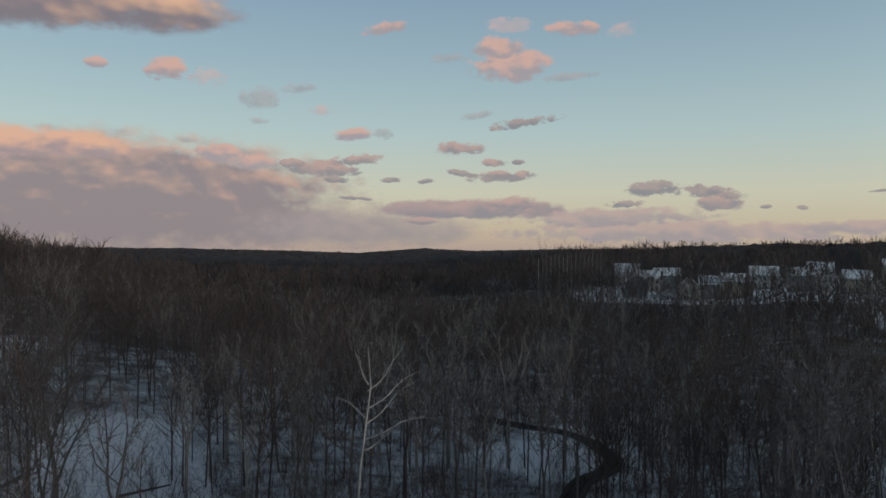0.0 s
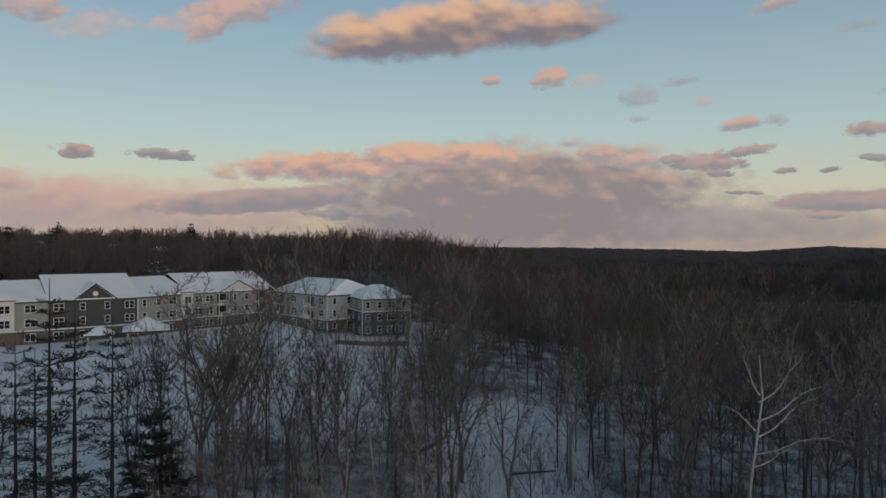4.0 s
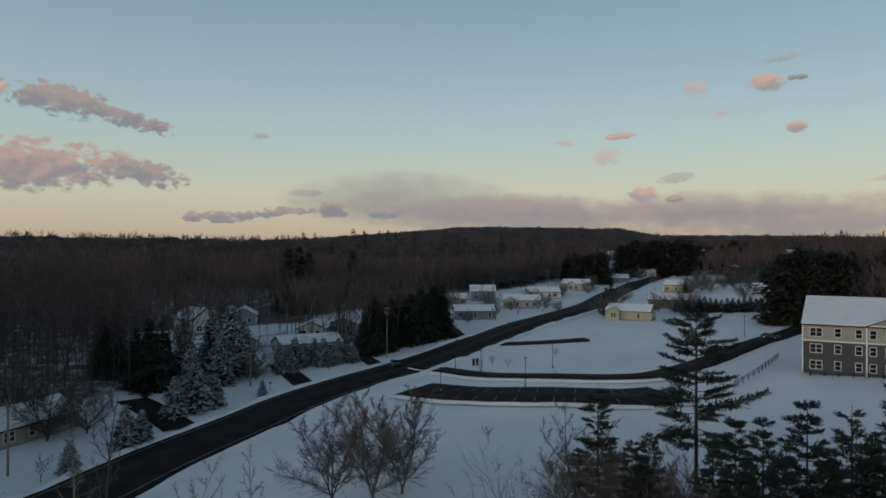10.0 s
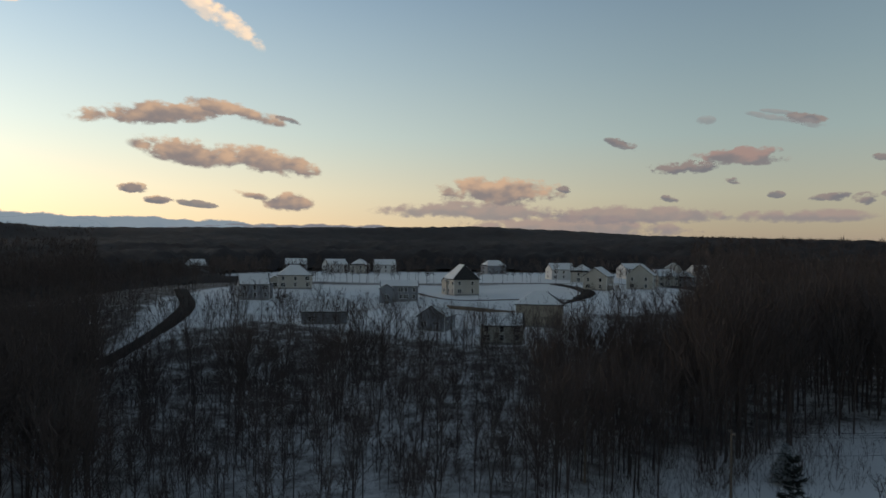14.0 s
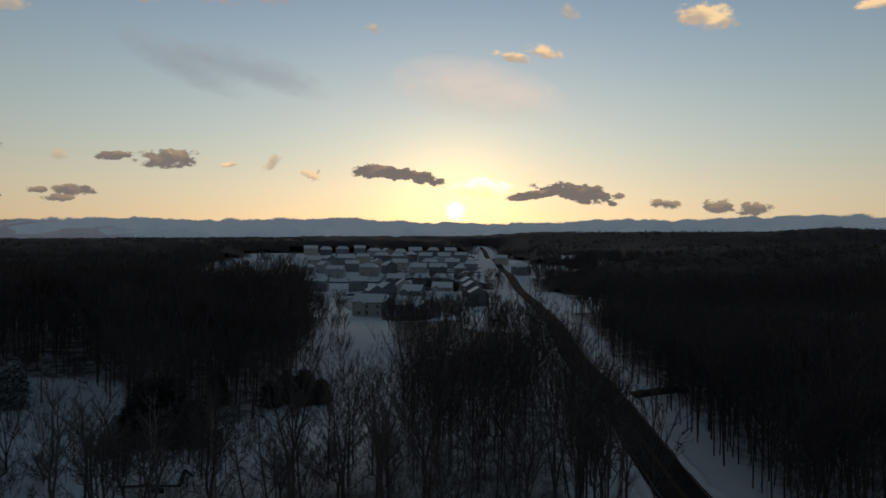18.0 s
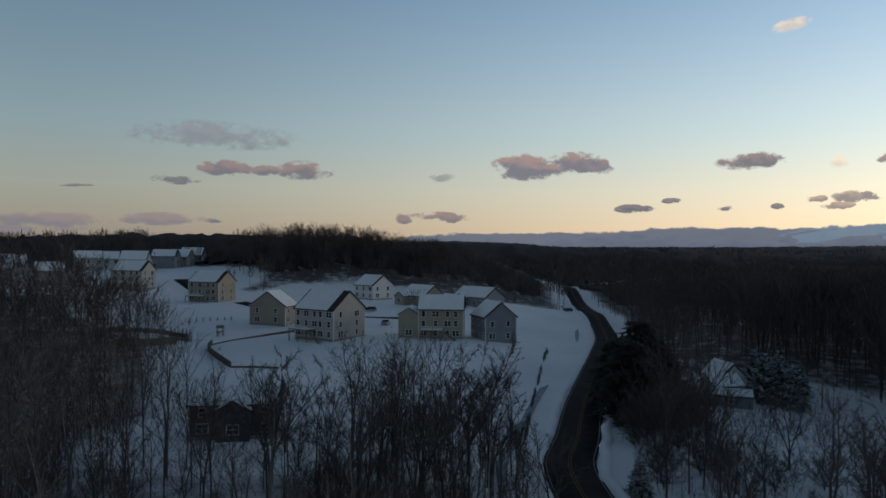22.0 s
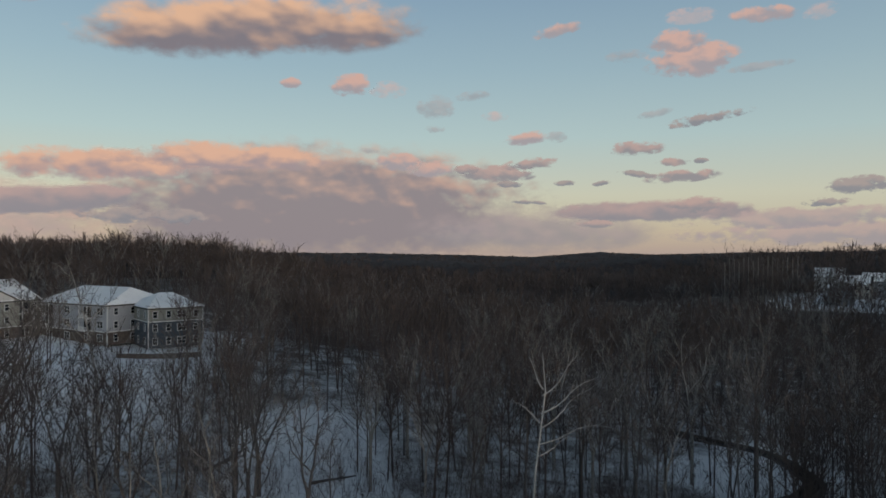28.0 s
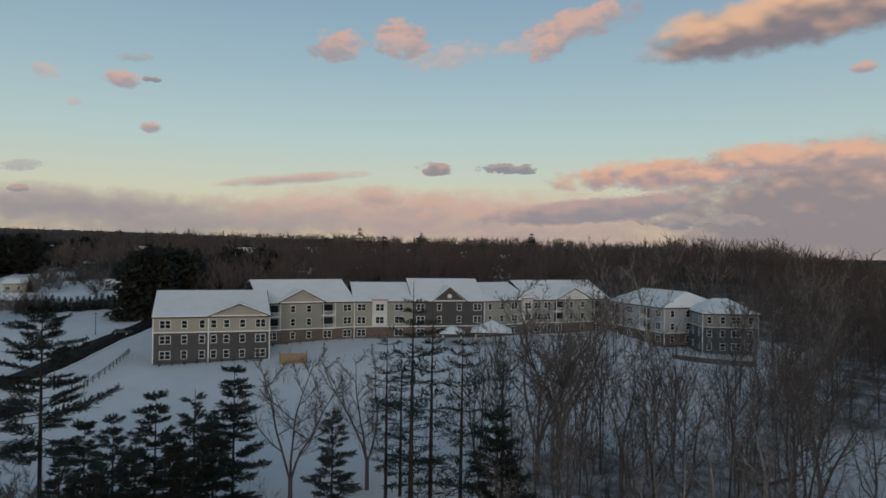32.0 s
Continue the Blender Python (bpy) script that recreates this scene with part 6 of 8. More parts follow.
# ---- fences, walls ----
def fence(points, high, mat, label, step=2.4, name="fence", solid=False, category="fence"):
    """Posts with rails, or a solid boarded wall, along a line."""
    line = smooth_line([polar(a, d) for a, d in points], step)
    e = new(name)
    x0, y0 = line[0]
    e.location = (x0, y0, ground(x0, y0))
    z = heights(line[:, 0], line[:, 1]) - e.location.z
    for k in range(len(line)):
        px, py = line[k] - line[0]
        if solid:
            if k + 1 < len(line):
                qx, qy = line[k + 1] - line[0]
                v = Vector((py - qy, qx - px)).normalized() * 0.12
                part("panel", Shape().add([(px - v.x, py - v.y, z[k] - 0.8), (qx - v.x, qy - v.y, z[k + 1] - 0.8), (qx + v.x, qy + v.y, z[k + 1] - 0.8), (px + v.x, py + v.y, z[k] - 0.8),
                                           (px - v.x, py - v.y, z[k] + high), (qx - v.x, qy - v.y, z[k + 1] + high), (qx + v.x, qy + v.y, z[k + 1] + high), (px + v.x, py + v.y, z[k] + high)],
                                          [(3, 2, 1, 0), (4, 5, 6, 7), (0, 1, 5, 4), (1, 2, 6, 5), (2, 3, 7, 6), (3, 0, 4, 7)]), mat, e)
        else:
            part("post", Shape().box(px - 0.07, px + 0.07, py - 0.07, py + 0.07, z[k] - 0.6, z[k] + high), mat, e)
            if k + 1 < len(line):
                qx, qy = line[k + 1] - line[0]
                s = Shape()
                for f in (0.35, 0.65, 0.92):
                    s.tube((px, py, z[k] + high * f), (qx, qy, z[k + 1] + high * f), 0.05, 0.05, 4)
                part("rail", s, mat, e)
    return tagged(e, label=label, category=category)


fence([(-75.5, 218), (-80, 214), (-84, 222), (-86.5, 236), (-88.0, 262)], 1.3, WOOD, "long wooden fence round a snowy yard")
fence([(-92, 245), (-97, 236), (-101, 236)], 1.2, WOOD, "wooden fence across the snowfield", solid=True)
fence([(-89, 300), (-93, 262), (-99, 262), (-104, 262)], 0.5, STONE, "low dark wall across the snowfield", solid=True, name="low_wall", category="wall")
fence([(41.8, 206), (44, 201), (46.5, 196), (48.2, 190)], 0.45, STONE, "low dark retaining wall across the snowy lawn", solid=True, name="retaining_wall", category="wall")
fence([(48.2, 190), (48.5, 182), (47.9, 171), (46.8, 161)], 1.5, STONE, "dark curved retaining wall stepping down in the snow", solid=True, name="retaining_wall", category="wall")
fence([(46.8, 161), (45.0, 160), (43.1, 158.7)], 0.5, STONE, "low dark wall edging the terrace of snow", solid=True, name="retaining_wall", category="wall")
fence([(54.3, 226), (57, 222), (59.5, 224), (61, 232)], 1.6, WOOD, "boarded fence between the hill gardens", solid=True)
fence([(50.8, 196), (55, 194), (60, 192), (64, 196)], 1.9, WOOD, "tall dark boarded fence behind bare trees", solid=True)
fence([(50.0, 205), (53.0, 220), (57, 225), (61, 220)], 1.2, WOOD, "boarded fence round a snowy yard", solid=True)
fence([(129.2, 161), (126.5, 159), (123.3, 160)], 1.0, STONE, "dark retaining wall below the apartments", solid=True, name="retaining_wall", category="wall")
fence([(129.3, 161.6), (126.5, 159.6), (123.2, 160.6)], 2.1, TRIM, "white railing on the retaining wall", name="railing", category="railing")
fence([(-23.5, 300), (-26.0, 288), (-27.5, 300), (-27, 316)], 1.7, WOOD, "curving boarded fence beside the houses", solid=True)
fence([(-151.5, 176), (-153.5, 178)], 1.4, GREY, "blue-grey picket fence beside the ranch house")
fence([(171.5, 168), (172.8, 150), (174.5, 138)], 1.1, STEEL, "thin dark railing beside the path")

# cedar enclosure and terrace walls of the apartments
box = tagged(new("bin_enclosure"), label="small new-wood fence enclosure on the snowy lawn", category="enclosure")
bx_, by_ = polar(159.4, 143)
box.matrix_basis = pose(bx_, by_, ground(bx_, by_), 0, 0, 72)
for k in range(14):
    part("board", Shape().box(-2.6 + 0.38 * k, -2.6 + 0.38 * k + 0.35, -0.05, 0.05, -0.5, 2.1), CEDAR, box)
for k in range(8):
    for xx in (-2.6, 2.7):
        part("board", Shape().box(xx - 0.05, xx + 0.05, 0.1 + 0.38 * k, 0.1 + 0.38 * k + 0.35, -0.5, 2.1), CEDAR, box)


def pavilion(az, d, w, high, label):
    x, y = polar(az, d)
    e = tagged(new("pavilion"), label=label, category="pavilion")
    e.matrix_basis = pose(x, y, ground(x, y), 0, 0, az)
    for a in (-1, 1):
        for b in (-1, 1):
            part("post", Shape().box(a * w * 0.42 - 0.12, a * w * 0.42 + 0.12, b * w * 0.42 - 0.12, b * w * 0.42 + 0.12, -0.6, high), TRIM, e)
    gable_roof(e, w, w, high, w * 0.26, hip=w * 0.42)


pavilion(146.6, 161, 5.0, 2.6, "white garden pavilion with a snowy roof")
pavilion(143.4, 163, 8.5, 3.0, "larger white garden pavilion with a snowy roof")


# ---- poles, wires, lamps ----
def utility_pole(az, d, high=10.5, turn=0.0, arms=1, label="wooden utility pole with crossarms beside the road", cans=0):
    x, y = polar(az, d)
    e = tagged(new("utility_pole"), label=label, category="utility pole", group="roadside poles")
    e.matrix_basis = pose(x, y, ground(x, y), 0, 0, turn)
    part("pole", Shape().tube((0, 0, -1), (0, 0, high), 0.17, 0.11, 8), WOOD, e)
    for k in range(arms):
        z = high - 0.4 - 1.1 * k
        arm = part("crossarm", Shape().box(-1.2, 1.2, -0.07, 0.07, z - 0.08, z + 0.06), WOOD, e)
        for px in (-1.05, -0.45, 0.45, 1.05):
            part("insulator", Shape().tube((px, 0, z + 0.06), (px, 0, z + 0.26), 0.05, 0.03, 6), CONCRETE, arm)
    for k in range(cans):
        part("transformer", Shape().tube((0.35, -0.25 + 0.5 * k, high - 3.0), (0.35, -0.25 + 0.5 * k, high - 2.0), 0.25, 0.25, 10), STEEL, e, "grey transformer can")
    return x, y, ground(x, y) + high


POLES = [utility_pole(a, d, hi, t, ar, cans=c) for a, d, hi, t, ar, c in ((-104.0, 92, 10.0, 80, 1, 0), (-114.9, 90, 9.0, 85, 1, 0), (-131.0, 106, 9.5, 85, 1, 0), (-147.5, 147, 10.0, 75, 1, 0), (-158.3, 172, 12.5, 60, 2, 1), (-162.2, 205, 12, 50, 1, 0), (-167.0, 262, 11.5, 40, 1, 0), (-171.4, 330, 11, 40, 1, 0), (-175.0, 400, 11, 40, 1, 0))]


def wires(a, b, drop, sides, label):
    """Sagging wires between two pole heads, each a part."""
    e = tagged(new("power_line"), label=label, category="power line")
    e.location = a
    for s in sides:
        pts = []
        for k in range(9):
            t = k / 8
            p = Vector(a) + (Vector(b) - Vector(a)) * t + Vector((0, s, -drop * 4 * t * (1 - t) - 0.15)) - Vector(a)
            pts.append(p)
        w = Shape()
        ring = [Vector((0, 0, 0.025)), Vector((0.018, 0.018, -0.012)), Vector((-0.018, -0.018, -0.012))]
        w.add([p + r for p in pts for r in ring], [(3 * i + j, 3 * i + (j + 1) % 3, 3 * i + 3 + (j + 1) % 3, 3 * i + 3 + j) for i in range(8) for j in range(3)])
        part("wire", w, STEEL, e)


for a, b in zip(POLES, POLES[1:]):
    wires(a, b, 0.9, (-1.0, 0.0, 1.0), "black overhead wires along the road")
    wires((a[0], a[1], a[2] - 2.2), (b[0], b[1], b[2] - 2.2), 1.1, (0.0,), "thick overhead cable along the road")
for a, d in ((1.4, 160), (-150.3, 210), (52.4, 360), (46.6, 300), (-178.5, 420), (-36.0, 330), (-38.6, 232)):
    utility_pole(a, d, 9.5, 30, 1, "wooden utility pole standing in the snow")


def street_lamp(az, d, high=6.0):
    x, y = polar(az, d)
    e = tagged(new("street_lamp"), label="slim dark street lamp beside the drive", category="street lamp", group="drive lamps")
    e.location = (x, y, ground(x, y))
    part("base", Shape().tube((0, 0, -0.5), (0, 0, 0.55), 0.22, 0.2, 10), CONCRETE, e)
    part("pole", Shape().tube((0, 0, 0.5), (0, 0, high), 0.07, 0.05, 8), STEEL, e)
    part("head", Shape().tube((0, 0, high), (0, 0, high + 0.12), 0.1, 0.3, 10).tube((0, 0, high + 0.12), (0, 0, high + 0.3), 0.3, 0.05, 10), STEEL, e)


for a, d, h in ((-171.8, 152, 5.5), (-169.6, 134, 5.5), (-162.7, 134, 4.5), (-163.9, 155, 4.5), (176.2, 168, 5.5), (173.8, 198, 5.5), (176.4, 140, 3.5), (-166.0, 152, 4.5)):
    street_lamp(a, d, h)
for a, d in ((-165.4, 160), (-165.7, 160.5)):
    x, y = polar(a, d)
    e = tagged(new("marker_post"), label="short dark utility marker post in the snow", category="post")
    e.location = (x, y, ground(x, y))
    part("post", Shape().box(-0.3, 0.3, -0.25, 0.25, -0.5, 1.6), STEEL, e)
    part("cap", Shape().box(-0.34, 0.34, -0.29, 0.29, 1.6, 1.72), SNOW, e, "cap of snow")


def mailbox(az, d):
    x, y = polar(az, d)
    e = tagged(new("mailbox"), label="dark mailbox on a post at the roadside", category="mailbox", group="mailboxes")
    e.matrix_basis = pose(x, y, ground(x, y) + 0.3, 0, 0, az)
    part("post", Shape().box(-0.06, 0.06, -0.06, 0.06, -0.7, 1.05), WOOD, e)
    part("box", Shape().prism([(-0.13, 1.05), (0.13, 1.05), (0.13, 1.22), (0.07, 1.31), (-0.07, 1.31), (-0.13, 1.22)], -0.28, 0.28), STEEL, e)


for a, d in ((-140.0, 117), (-149.0, 143), (-157, 161), (-164.0, 186), (-168.2, 215), (-171.0, 250)):
    mailbox(a, d)


# ---- cars ----
def car(az, d, turn, paint, label, snow=True):
    x, y = polar(az, d)
    e = tagged(new("car"), label=label, category="car")
    e.matrix_basis = pose(x, y, ground(x, y) + 0.3, 0, 0, turn)
    body = Shape().prism([(-2.25, 0.35), (2.2, 0.35), (2.28, 0.7), (2.1, 0.86), (1.2, 0.95), (-2.0, 0.98), (-2.3, 0.8)], -0.88, 0.88)
    part("body", body, paint, e)
    part("cabin", Shape().add([(-1.9, -0.82, 0.96), (1.15, -0.82, 0.94), (1.15, 0.82, 0.94), (-1.9, 0.82, 0.96), (-1.45, -0.66, 1.48), (0.35, -0.66, 1.5), (0.35, 0.66, 1.5), (-1.45, 0.66, 1.48)],
                              [(4, 5, 6, 7), (0, 1, 5, 4), (1, 2, 6, 5), (2, 3, 7, 6), (3, 0, 4, 7)]), GLASS, e, "dark car windows")
    part("roof", Shape().box(-1.46, 0.36, -0.67, 0.67, 1.49, 1.54), ROOF_SNOW if snow else paint, e)
    for a in (-1.4, 1.4):
        for b in (-0.8, 0.8):
            wh = part("wheel", Shape().tube((a, b - 0.1, 0.33), (a, b + 0.1, 0.33), 0.33, 0.33, 12), SHINGLE, e)
            part("rim", Shape().tube((a, b - 0.11, 0.33), (a, b + 0.11, 0.33), 0.19, 0.19, 10), TRIM, wh)


CAR_DARK = material("dark_car_paint", (0.03, 0.032, 0.038), rough=0.3, spec=0.5)
CAR_GREY = material("silver_car_paint", (0.30, 0.31, 0.33), rough=0.35, metal=0.4)
for a, d, t, p, lb in ((34.6, 213, 20, CAR_GREY, "white pickup parked by the houses under snow"), (35.9, 236, 120, CAR_DARK, "dark car parked on the cleared street"), (-159.0, 160.5, 30, CAR_DARK, "dark car at the road junction"), (172.0, 196, 60, CAR_DARK, "dark car parked by the apartments"),
                     (-168.7, 275, 20, CAR_GREY, "silver car in a driveway"), (-139.6, 121, 60, CAR_DARK, "dark car in a shaded drive"), (19.8, 300, 60, CAR_DARK, "dark car on the roadside"),
                     (175.2, 470, 20, CAR_GREY, "silver car before a far house")):
    car(a, d, t, p, lb)

# ---- single trees ----
pick = random.Random(3)


def spot(kind, meshes, az, d, scale, label, category="tree", group=""):
    plant(kind, meshes[pick.randrange(len(meshes))] if isinstance(meshes, list) else meshes, *polar(az, d), pick.uniform(0, 6.28), scale, label, category, group)


PINE_LABEL, YOUNG_LABEL = "tall dark white pine with layered boughs", "young dark pine on the snowy lawn"


def crown_top(meshes):
    """The height of a kind's highest twig."""
    high = 0.0
    for me in meshes[:2]:
        co = np.empty(len(me.vertices) * 3, dtype=np.float32)
        me.vertices.foreach_get("co", co)
        high = max(high, float(np.percentile(co[2::3], 99.7)))
    return high


def topped(kind, meshes, tall, az, d, top, label, category="tree", group=""):
    """A tree whose top stands at an elevation (degrees) seen from the drone."""
    x, y = polar(az, d)
    if isinstance(meshes, list):
        meshes = meshes[pick.randrange(len(meshes))]
    tall = crown_top(meshes)
    spot(kind, meshes, az, d, (EYE_Z + d * math.tan(radians(top)) - ground(x, y)) / tall, label, category, group)


topped("pine_tree", BIG_PINE, 22, 177.2, 86, -4.6, PINE_LABEL)
for a, d, e in ((149.8, 68, -3.9), (148.2, 70, -5.7), (145.7, 66, -6.5), (151.9, 74, -7.2), (142.4, 66, -9.0), (150.7, 78, -8.0)):
    topped("pine_tree", PINE_KINDS, 22, a, d, e, PINE_LABEL, group="pines before the apartments")
for a, d, e in ((172.5, 70, -12.4), (169.6, 72, -10.9), (166.8, 68, -11.3), (165.4, 71, -12.5), (163.9, 76, -9.2), (156.2, 72, -12.9), (-179.3, 72, -14.2), (-175.4, 77, -11.0), (174.4, 76, -12.6), (168.3, 66, -14.0), (142.8, 62, -12.8), (176.0, 70, -14.5), (171.0, 66, -14.2), (-178.0, 70, -14.8), (173.6, 65, -15.6), (167.6, 64, -15.4)):
    topped("pine_tree", YOUNG_PINE, 14, a, d, e, YOUNG_LABEL, group="young pines on the lawn")
topped("pine_tree", YOUNG_PINE, 14, -119.1, 84, -14.5, "small dark pine beside the road")
BROAD = "broad bare tree with spreading limbs"
for a, d, e in ((-159.6, 81, -10.9), (-157.2, 79, -11.4), (-153.9, 80, -11.6)):
    topped("bare_tree", LAWN_KINDS, 14.0, a, d, e, "broad bare tree with many fine twigs", group="broad bare trees")
for a, d, e in ((159.5, 74, -7.4), (153.4, 80, -7.5), (27.7, 92, -7.0), (63.6, 92, -8.2),
                (-15.5, 84, -14.3), (-20.1, 84, -13.1), (-24.2, 84, -12.4), (-27.5, 86, -11.8), (-31.5, 88, -11.0), (-34.5, 92, -10.4), (139.5, 84, -2.9), (137.7, 92, -1.9), (130.4, 84, -9.7), (118.8, 88, -6.9), (-173.6, 76, -12.1)):
    topped("bare_tree", BROAD_KINDS, 15.0, a, d, e, BROAD, group="broad bare trees")
plant("bare_tree", SNAG, *polar(96.9, 74), 0.1, 1.6, "bleached snag with long bent bare limbs in the woods"), topped("bare_tree", PALE_TREE, 16, 58.7, 60, -16.4, "pale bleached tree top with forked limbs")
for a, d, e in ((101.0, 92, -9.5), (92.0, 88, -9.2), (86.5, 96, -8.2), (110.0, 90, -8.6), (70.0, 98, -7.8), (105.5, 84, -11.0)):
    topped("bare_tree", BROOM_KINDS, 17, a, d, e, "pale-limbed bare tree in the woods", group="pale-limbed trees")
for a, d, e in ((37.2, 96, -6.2), (33.9, 98, -6.8), (48.2, 98, -8.0), (43.6, 92, -11.0), (51.5, 96, -7.0), (24.2, 92, -8.2), (130.0, 112, 0.3), (40.2, 90, -10.0), (31.5, 92, -10.5)):
    topped("bare_tree", FOREST_KINDS[int(a) % 8], 19, a, d, e, "slender bare tree at the edge of the woods", group="slender bare trees")
for k in range(30):
    topped("bare_tree", (FOREST_KINDS + BROAD_KINDS)[pick.randrange(12)], 19, pick.uniform(25.5, 44), pick.uniform(70, 108), pick.uniform(-12.5, -8.2), "dark bare tree below the snowy lawn", group="trees below the lawn")
for a, e in ((89.4, -5.0), (80.0, -5.1), (102.0, -6.2), (95.1, -5.6), (84.5, -5.6), (107.0, -6.6)):
    topped("bare_tree", BROOM_KINDS, 19, a, 104, e, "tall pale bare tree in the woods", group="pale trees in the woods")
for a, d, s in ((-124.5, 99, 0.75), (-126.9, 100, 0.62), (-128.4, 98, 0.55), (0.6, 104, 1.0), (-166.6, 100, 0.55), (-165.9, 152, 0.5), (-168.2, 155, 0.45), (-166.9, 158, 0.5), (-133.0, 102, 0.7), (-172.0, 165, 0.5), (175.4, 160, 0.5), (3.2, 100, 0.6), (-153.6, 158, 0.8), (-167.2, 228, 1.1), (-170.6, 262, 1.2), (-169.0, 248, 1.0), (-169.6, 290, 1.2)):
    spot("small_tree", SMALL_KINDS, a, d, s, "small bare garden tree standing in the snow", group="small bare trees")
SNOWY = "snow-dusted spruce beside the road"
for a, d, e in ((-138.5, 113, -11.4), (-134.8, 104, -13.55), (-143.4, 131, -8.54), (-141.9, 128, -9.6), (-144.9, 133, -9.9), (-148.4, 138.5, -10.2), (-139.6, 115, -11.9), (-146.0, 156, -4.39), (-144.6, 165, -4.7), (-147.0, 160, -5.6), (-145.3, 150, -6.6),
                (-142.6, 160, -5.2), (-143.0, 140, -7.6), (-118.6, 101, -13.6)):
    topped("spruce_tree", SPRUCE_WIDE if e < -8 else SPRUCE_KINDS, 12, a, d, e, SNOWY, group="snow-dusted spruces")
for k in range(22):
    topped("spruce_tree", SPRUCE_WIDE, 12, -149.7 - 0.28 * k + pick.uniform(-0.2, 0.2), 159 + 0.4 * k + pick.uniform(-2, 6), -6.9 - pick.uniform(0, 0.9), "snow-laden spruce in the hedge before the ranch house", group="snowy spruce hedge")
for a, d, e in ((-137.7, 165, -4.39), (-140.1, 148, -5.28), (-139.2, 152, -5.9), (-136.9, 172, -4.9), (-141.0, 156, -5.4)):
    topped("spruce_tree", SPRUCE_DARK, 12, a, d, e, "tall dark spruce beside the ranch houses", group="tall roadside spruces")
for a, d in ((-150.4, 255), (-151.0, 262), (-151.5, 257)):
    topped("pine_tree", YOUNG_PINE, 14, a, d, -0.8, "tall dark rounded pine behind the houses")
topped("bare_tree", WIDE_KINDS, 14.0, -133.4, 120, -7.8, "fine-twigged bare tree before the ranch house"), topped("bare_tree", FOREST_KINDS[1], 20, -126.0, 124, -6.6, "twin-stemmed bare tree on the verge"), topped("bare_tree", WIDE_KINDS, 14.0, -131.2, 138, -6.6, "broad bare tree behind the ranch house")
topped("bare_tree", WIDE_KINDS, 14.0, -147.9, 152, -7.8, "frosty bare tree among the spruces"), topped("bare_tree", WIDE_KINDS, 14.0, -135.9, 122, -9.4, "small bare tree beside the ranch house")
for k in range(26):
    topped("bare_tree", FOREST_KINDS[pick.randrange(8)], 20, pick.uniform(-156, -136), pick.uniform(185, 240), pick.uniform(-4.6, -2.4), "bare tree between the roadside houses", group="bare trees behind the houses")
for a, d, e in ((1.2, 102, -13.5), (6.9, 87, -15.0), (-15.5, 90, -14.1), (4.4, 98, -13.8), (9.6, 100, -13.2), (-19.0, 92, -14.0), (11.2, 110, -11.6), (12.8, 122, -9.6), (10.2, 126, -9.4), (-24.0, 98, -13.4)):
    topped("bare_tree", WIDE_KINDS, 14.0, a, d, e, "low round bare tree in the dark yard", group="round yard trees")
for a, d, e in ((-177.6, 74, -14.3), (-179.6, 73, -15.0), (-175.2, 76, -14.6), (178.4, 72, -15.6), (-172.6, 75, -15.4), (175.0, 70, -16.0)):
    topped("bare_tree", WIDE_KINDS, 14.0, a, d, e, "low tangled bare tree on the snowy lawn", group="tangled lawn trees")
for a, d, e in ((-14.6, 146, -10.6), (-15.9, 149, -9.9), (-17.3, 148, -9.8), (-18.7, 147, -10.6), (-4.6, 114, -11.6), (-6.0, 116, -10.3), (-7.4, 115, -10.8), (-8.8, 113, -11.9), (-5.4, 124, -10.2), (-7.0, 126, -9.9),
                (14.9, 127, -7.2), (14.3, 146, -5.6), (15.8, 136, -7.0), (13.2, 152, -6.6), (12.2, 146, -8.0), (10.6, 128, -10.6), (-10.6, 150, -9.8)):
    topped("evergreen", YEW_KINDS, 12, a, d, e, "broad dark evergreen with a rounded crown in the yard", group="dark yard evergreens")
for k in range(34):
    topped("bare_tree", WIDE_KINDS if k % 2 else BROAD_KINDS, 14, pick.uniform(8.0, 15.2), pick.uniform(92, 150), -14.6 + 0.05 * k * pick.uniform(0.6, 1.2) + (2.5 if k > 22 else 0), "dark tangled bare tree in the farm yard", group="tangled yard trees")
for k in range(22):
    topped("bare_tree", (FOREST_KINDS + BROAD_KINDS)[pick.randrange(12)], 14, pick.uniform(-12.5, 3.5), pick.uniform(96, 150), pick.uniform(-13.2, -9.5), "dark bare tree standing in the snowy yard", group="tall yard trees")
for k in range(26):
    spot("bush", SMALL_KINDS, pick.uniform(-11, 9), pick.uniform(88, 138), pick.uniform(0.35, 0.8), "low bare bush in the snowy yard", "bush", "yard bushes")
for a, d, e in ((5.2, 160, -7.6), (4.2, 164, -7.3), (3.2, 157, -8.4), (2.9, 170, -8.0), (5.9, 172, -7.4), (-2.8, 110, -13.4), (-3.4, 113, -12.6)):
    topped("spruce_tree", SPRUCE_WIDE, 12, a, d, e, "snow-dusted spruce beside the old farmhouse", group="farm spruces")
topped("spruce_tree", SPRUCE_WIDE, 12, 14.1, 88, -15.9, "small round snow-dusted spruce by the road")
for k in range(9):
    spot("shrub", SPRUCE_FAR, 169.4 - 0.9 * k, 147.6, 0.10, "small clipped shrub along the apartment wall", "shrub", "foundation shrubs")
for k in range(12):
    spot("shrub", SPRUCE_FAR, 161.0 - 1.05 * k, 162 + 0.95 * k, 0.09, "small clipped shrub along the apartment wall", "shrub", "foundation shrubs")
